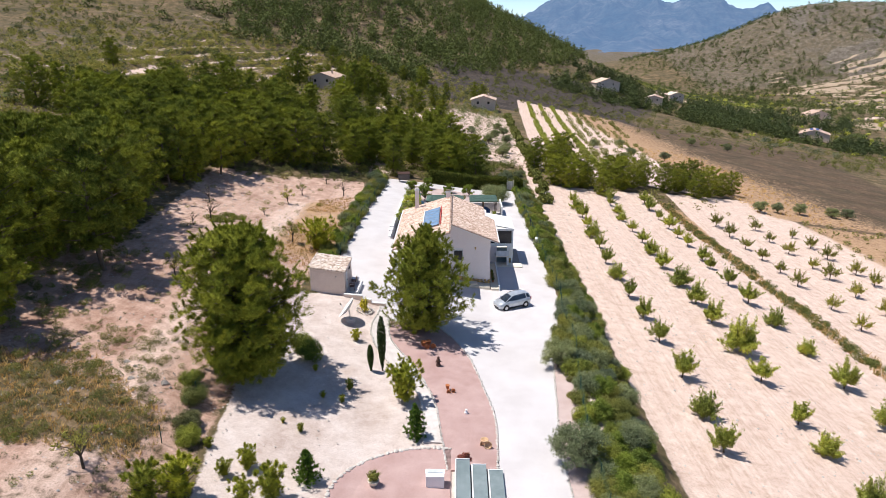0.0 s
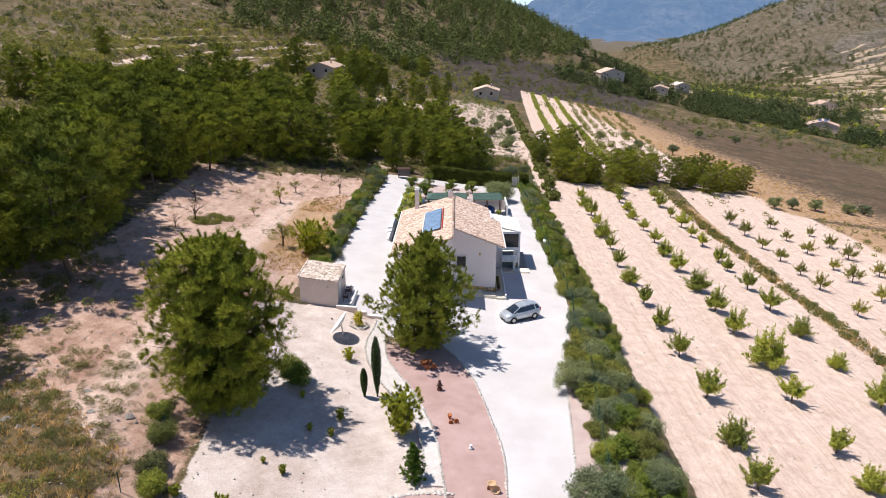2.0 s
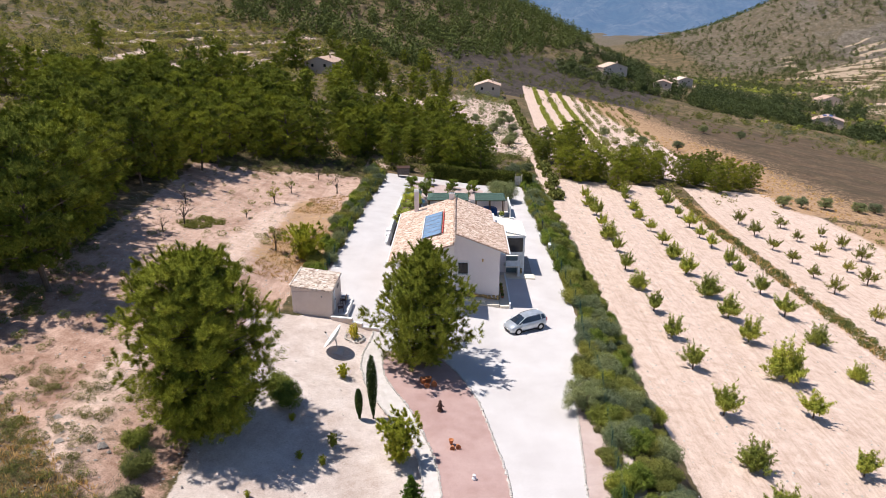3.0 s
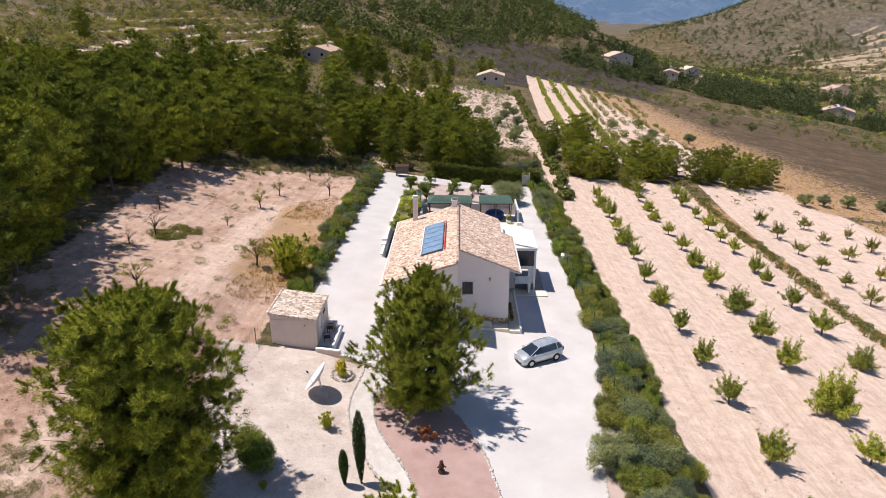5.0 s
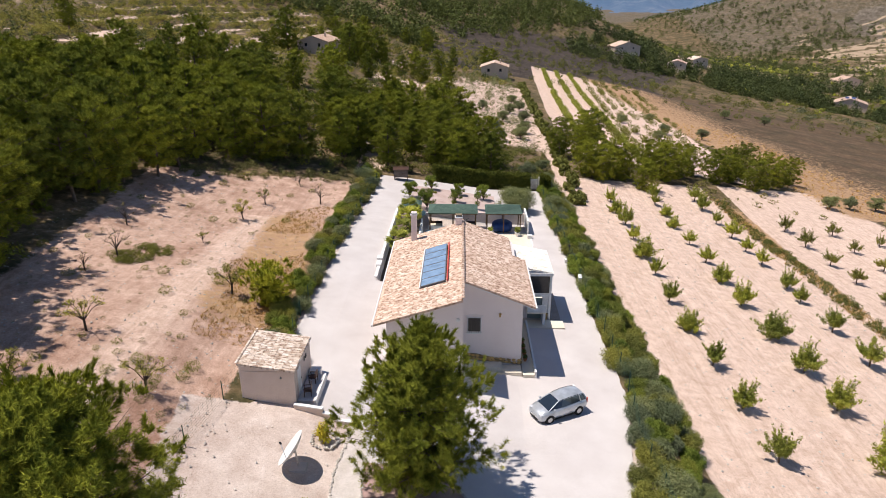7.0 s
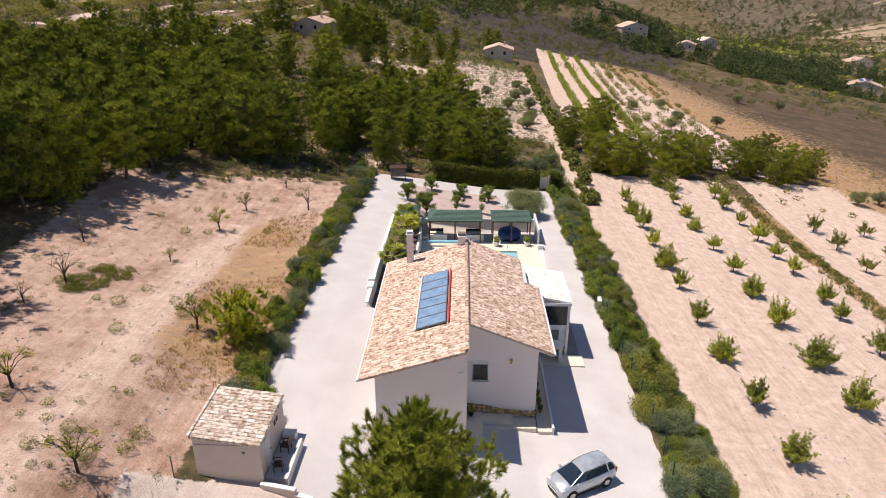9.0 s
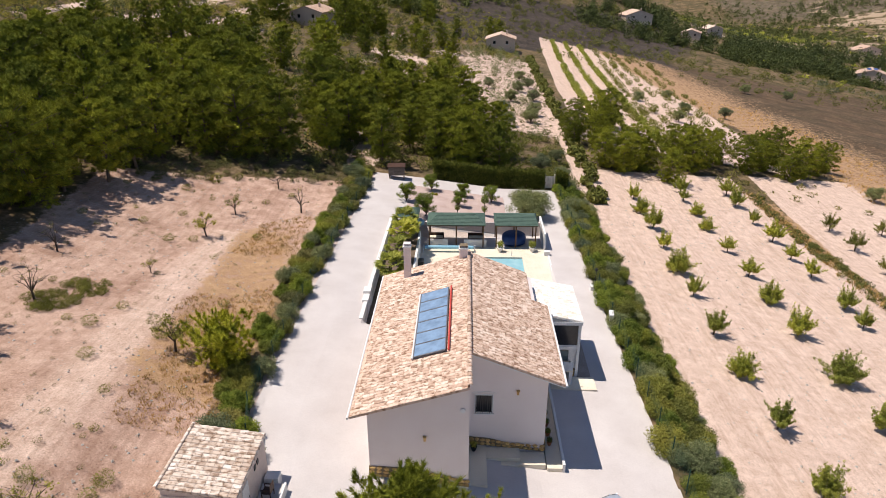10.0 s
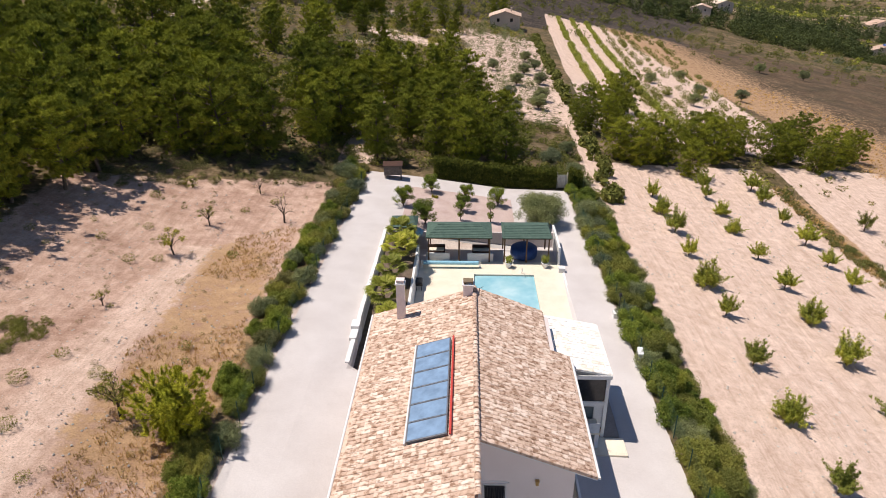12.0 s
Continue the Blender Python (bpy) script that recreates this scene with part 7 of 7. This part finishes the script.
plant("cypress", cypress_meshes(1, 5.2, 0.42), -5.95, -20.3, 1, 0, "tall slim dark green cypress", "cypress", "cypresses")
plant("cypress", cypress_meshes(2, 2.5, 0.27), -6.95, -20.6, 1, 0, "short slim dark green cypress", "cypress", "cypresses")
plant("pine_tree", bough_pine(31, 3.2, 2.9, 0.08, 40, 2, 8, 34, 0.18, 0.028, M_PINE_YOUNG, ROUND_TOP, 0.10, 0.5, plume=1.0), -3.6, -25.2, 1, 0, "young bright green pine in pale earth", "tree")
plant("fir_tree", bough_pine(32, 3.0, 2.0, 0.03, 60, 2, 5, 16, 0.13, 0.05, M_FIR, SPIRE, 0.08, 0.12), -2.4, -30.2, 1, 0, "small dense dark green fir", "tree", "small firs")
plant("fir_tree", bough_pine(33, 2.4, 2.1, 0.03, 54, 2, 5, 16, 0.13, 0.05, M_FIR, SPIRE, 0.08, 0.12), -9.3, -36.2, 1, 0, "small dense dark green fir", "tree", "small firs")
gb = plant("garden_bush", bough_pine(97, 0.9, 1.0, 0.05, 22, 2, 5, 28, 0.10, 0.015, M_PINE_YOUNG, ROUND_TOP, 0.12, 0.7, plume=1.0), -9.0, -15.5, 1, 0, "small bright green bush in pale earth", "bush", "garden bushes")
for x, y, s in ((-8.3, -24.2, 0.8), (-16.5, -34.3, 0.7), (-13.3, -35.9, 1.4), (-14.6, -36.9, 1.0), (-11.0, -38.5, 2.2), (-12.6, -39.3, 1.6), (-16.4, -39.6, 2.6), (-18.0, -40.5, 2.4), (-10.9, -31.0, 0.6), (-12.4, -30.2, 0.4), (-10.2, -26.0, 0.5), (-11.6, -22.0, 0.5), (-8.6, -26.3, 0.6)):
    plant_at(gb, x, y, s, 70 * x)
plant("flowering_bush", bush(98, 0.9, 1.2, 700, 0.2, 0.07, M_FLOWER, 8), 1.3, -32.6, 1, 0, "pink flowering bush at the edge of the steps", "bush")
plant("yucca", (limbs("stem", [((0, 0, -0.1), (0, 0, 0.5), 0.08, 0.06)], M_BARK), blades("leaves", [(0, 0, 0.75, 0.4, 0.4, 0.55)], 130, 0.75, 0.1, 17, M_YUCCA, 0.1, 0.9)), -9.05, -8.9, 1.2, 0, "yellow-green yucca in a ring of stones", "yucca")
stones_along("stone_edging", [(-9.05 + 0.85 * math.cos(a), -8.9 + 0.85 * math.sin(a)) for a in [0.3 * k for k in range(22)]], 0.25, "ring of stones round the yucca", 360)
for x, y in ((11.4, -16.0), (10.7, -23.4), (10.6, -27.0), (11.2, -20.4)):
    plant_at(shrub_kinds[3], x, y, 0.6, 50 * x, "small grey-green bush in the gravel verge")


# ---- fences ----
def fence(name, pts, h, label, mesh_step=0.0):
    t = thing(name, 0, 0, 0, 0, label, "fence")
    wires = bmesh.new()
    for (x0, y0), (x1, y1) in zip(pts, pts[1:]):
        z0, z1 = gz(x0, y0), gz(x1, y1)
        bm = rod(bmesh.new(), (x0, y0, z0 - 0.2), (x0, y0, z0 + h), 0.035, n=6)
        part("post", bm, M_GREENMETAL, t)
        n = int(h / 0.2)
        for k in range(n + 1):
            rod(wires, (x0, y0, z0 + h * k / n), (x1, y1, z1 + h * k / n), 0.005, n=3)
        if mesh_step:
            m = int(math.hypot(x1 - x0, y1 - y0) / mesh_step)
            for k in range(m):
                u = k / m
                x, y, z = x0 + (x1 - x0) * u, y0 + (y1 - y0) * u, z0 + (z1 - z0) * u
                rod(wires, (x, y, z), (x, y, z + h), 0.005, n=3)
    part("wire_mesh", wires, M_GREENMETAL, t, "green wire mesh")


fence("wire_fence", [(DRIVE_R(y) + (2.05 if y < -13 else 0.25 + 1.8 * max(0, (-y - 4) / 9) if y < -4 else 0.25), y) for y in range(-44, 60, 3)], 1.9, "green wire mesh fence along the drive", 0.7)
fence("wire_fence", [(LOT_L(y) - 0.25, y) for y in range(1, 60, 3)], 1.6, "thin green wire fence beside the yard", 0.3)
fence("wire_fence", [(-16.0, -1.5), (-16.6, -6), (-17.3, -11), (-18.0, -17), (-18.6, -23), (-19.2, -29), (-19.4, -35), (-19.6, -41)], 1.5, "thin wire fence on posts across the stony slope", 0.5)


# ---- loose stones on the field ----
def rubble(name, count, keep, xr, yr, size, seed, label, material=None):
    r = np.random.default_rng(seed)
    x, y = r.uniform(*xr, count * 5), r.uniform(*yr, count * 5)
    ok = keep(x, y)
    x, y = x[ok][:count], y[ok][:count]
    z = height(x, y)
    base = np.array([(1, 0, 0), (-1, 0, 0), (0, 1, 0), (0, -1, 0), (0, 0, 0.8), (0, 0, -0.6)], float)
    tri = np.array([(0, 2, 4), (2, 1, 4), (1, 3, 4), (3, 0, 4), (2, 0, 5), (1, 2, 5), (3, 1, 5), (0, 3, 5)])
    n = len(x)
    s = size * (0.3 + r.random(n) ** 3 * 1.5)
    v = base[None] * s[:, None, None] * r.uniform(0.6, 1.3, (n, 6, 1)) + np.stack([x, y, z], 1)[:, None]
    f = (tri[None] + (np.arange(n) * 6)[:, None, None]).reshape(-1, 3)
    tagged(new(name, mesh_of(name, v.reshape(-1, 3), f, material or M_EDGESTONE)), label, "stones", kind="stuff")


rubble("loose_stones", 5000, lambda x, y: (x > 17.5), (17.5, 52), (-40, 80), 0.09, 1, "pale stones scattered over the ploughed orchard")
rubble("loose_stones", 9000, lambda x, y: x < -16, (-42, -16), (-42, 46), 0.065, 2, "pale stones scattered over the upper field")
rubble("boulders", 130, lambda x, y: ((x + 27.5) / 7) ** 2 + ((y + 28) / 4) ** 2 < 1, (-36, -20), (-34, -22), 0.2, 5, "grey-white boulders on the stony slope", M_ROCK)
rubble("loose_stones", 420, lambda x, y: (x < -7) & (y < -6), (-17, -7), (-42, -7), 0.05, 3, "small stones on the front garden earth")


# ---- distant houses ----
def far_house(x, y, z, turn, w, d, h, label, wall, roof, pv=False):
    t = thing("far_house", x, y, z, turn, label, "house", "houses down the valley")
    part("wall", poly_prism([(-w / 2, -2), (w / 2, -2), (w / 2, h), (0, h + w * 0.16), (-w / 2, h)], -d / 2, d / 2), wall, t)
    for s in (-1, 1):
        part("roof", poly_prism([(0, h + w * 0.16 + 0.1), (s * (w / 2 + 0.5), h - 0.05), (s * (w / 2 + 0.5), h - 0.22), (0, h + w * 0.16 - 0.07)], -d / 2 - 0.4, d / 2 + 0.4), roof, t)
    for k in range(2):
        xx = -w * 0.22 + k * w * 0.44
        wd = new("window")
        wd.parent = t
        part("pane", boxed(xx - 0.5, xx + 0.5, -d / 2 - 0.03, -d / 2 - 0.01, h - 1.9, h - 0.7), M_DARKGLASS, wd)
        part("window_sill", boxed(xx - 0.6, xx + 0.6, -d / 2 - 0.1, -d / 2 - 0.002, h - 2.0, h - 1.9), M_WHITE, wd)
    part("door", boxed(w / 2 + 0.01, w / 2 + 0.05, -0.5, 0.5, 0, 2.1), M_TIMBER, t)
    part("chimney", boxed(w * 0.2 - 0.3, w * 0.2 + 0.3, 0, 0.6, h, h + w * 0.16 + 0.8), wall, t)
    if pv:
        part("solar_panel", boxed(-3, 3, -d * 0.3, d * 0.3, h + w * 0.16 - 0.2, h + w * 0.16 - 0.12), M_PV, t, "blue solar panels")


far_house(-54.5, 216, gz(-54, 212) - 0.5, -12, 12, 13, 5.0, "cream house with a pale tile roof among pines", M_FARWALL, M_TILE)
far_house(13.5, 238, gz(13, 236), -4, 11, 10, 4.6, "tan house with a low tile roof beyond the vines", M_FARWALL, M_TILE)
far_house(110, 425, gz(110, 425), 12, 18, 12, 4.5, "long cream house among dark trees", M_FARWALL, M_TILE)
far_house(146, 421, gz(146, 421), -20, 12, 10, 4.0, "grey-roofed house among dark trees", M_FARWALL, M_TILE)
far_house(176, 470, gz(176, 470), 10, 12, 10, 5.0, "pale house behind dark trees", M_FARWALL, M_TILE)
far_house(256, 402, gz(256, 402), -25, 20, 13, 4.0, "low farmhouse with blue solar panels on its roof", M_FARWALL, M_TILE, True)
far_house(340, 560, gz(340, 560), 5, 22, 12, 4.0, "low white farm building in the valley", M_FARWALL, M_TILE)


# ---- far mountain ----
def mountain():
    y0 = 6500.0
    prof = [(-6, 0.2), (2, 0.7), (5.0, 0.95), (6.0, 1.25), (8.4, 2.2), (10.0, 2.5), (11, 2.9), (13, 3.3), (15, 3.0), (15.9, 2.55), (16.5, 2.4), (17.2, 2.45), (18.0, 2.75), (18.7, 3.2), (20.3, 3.15), (20.7, 2.75), (21.1, 2.2), (23.6, 1.7), (26.3, 1.4), (27, 0.9), (36, 0.3), (44, 0.0)]
    az = np.linspace(-6, 44, 420)
    el = np.interp(az, [p[0] for p in prof], [p[1] for p in prof])
    rows = 80
    V, F = [], []
    for j in range(rows):
        u = j / (rows - 1)
        for k, a in enumerate(az):
            x, y = math.tan(radians(a)) * y0 / 900, u * 2.6
            q = Vector((x + 0.15 * y, y, 3.0))
            ridge = 1 - abs(noise.noise(q * 1.3)) * 2
            ridge += 0.45 * (1 - abs(noise.noise(q * 2.9)) * 2) + 0.25 * noise.noise(q * 7.0) + 0.12 * noise.noise(q * 17.0)
            d = y0 - 3900 * (1 - u)
            top = 30 + y0 * math.tan(radians(2.1 * el[k] + 0.04 * noise.noise(Vector((a * 2.2, 0, 9.0)))))
            z = -70 + (top + 70) * (0.16 * u + 0.84 * u ** 2.6) + 120 * (ridge - 0.7) * (u * (1 - u) * 4) ** 1.3
            V.append((math.tan(radians(a)) * d, d - 73, z))
    n = len(az)
    for j in range(rows - 1):
        for k in range(n - 1):
            p = j * n + k
            F.append((p, p + 1, p + n + 1, p + n))
    tagged(new("mountain_backdrop", mesh_of("mountain_backdrop", V, F, M_MOUNTAIN, True)), "wooded mountain range in blue distance haze", "mountain", kind="structure")


mountain()
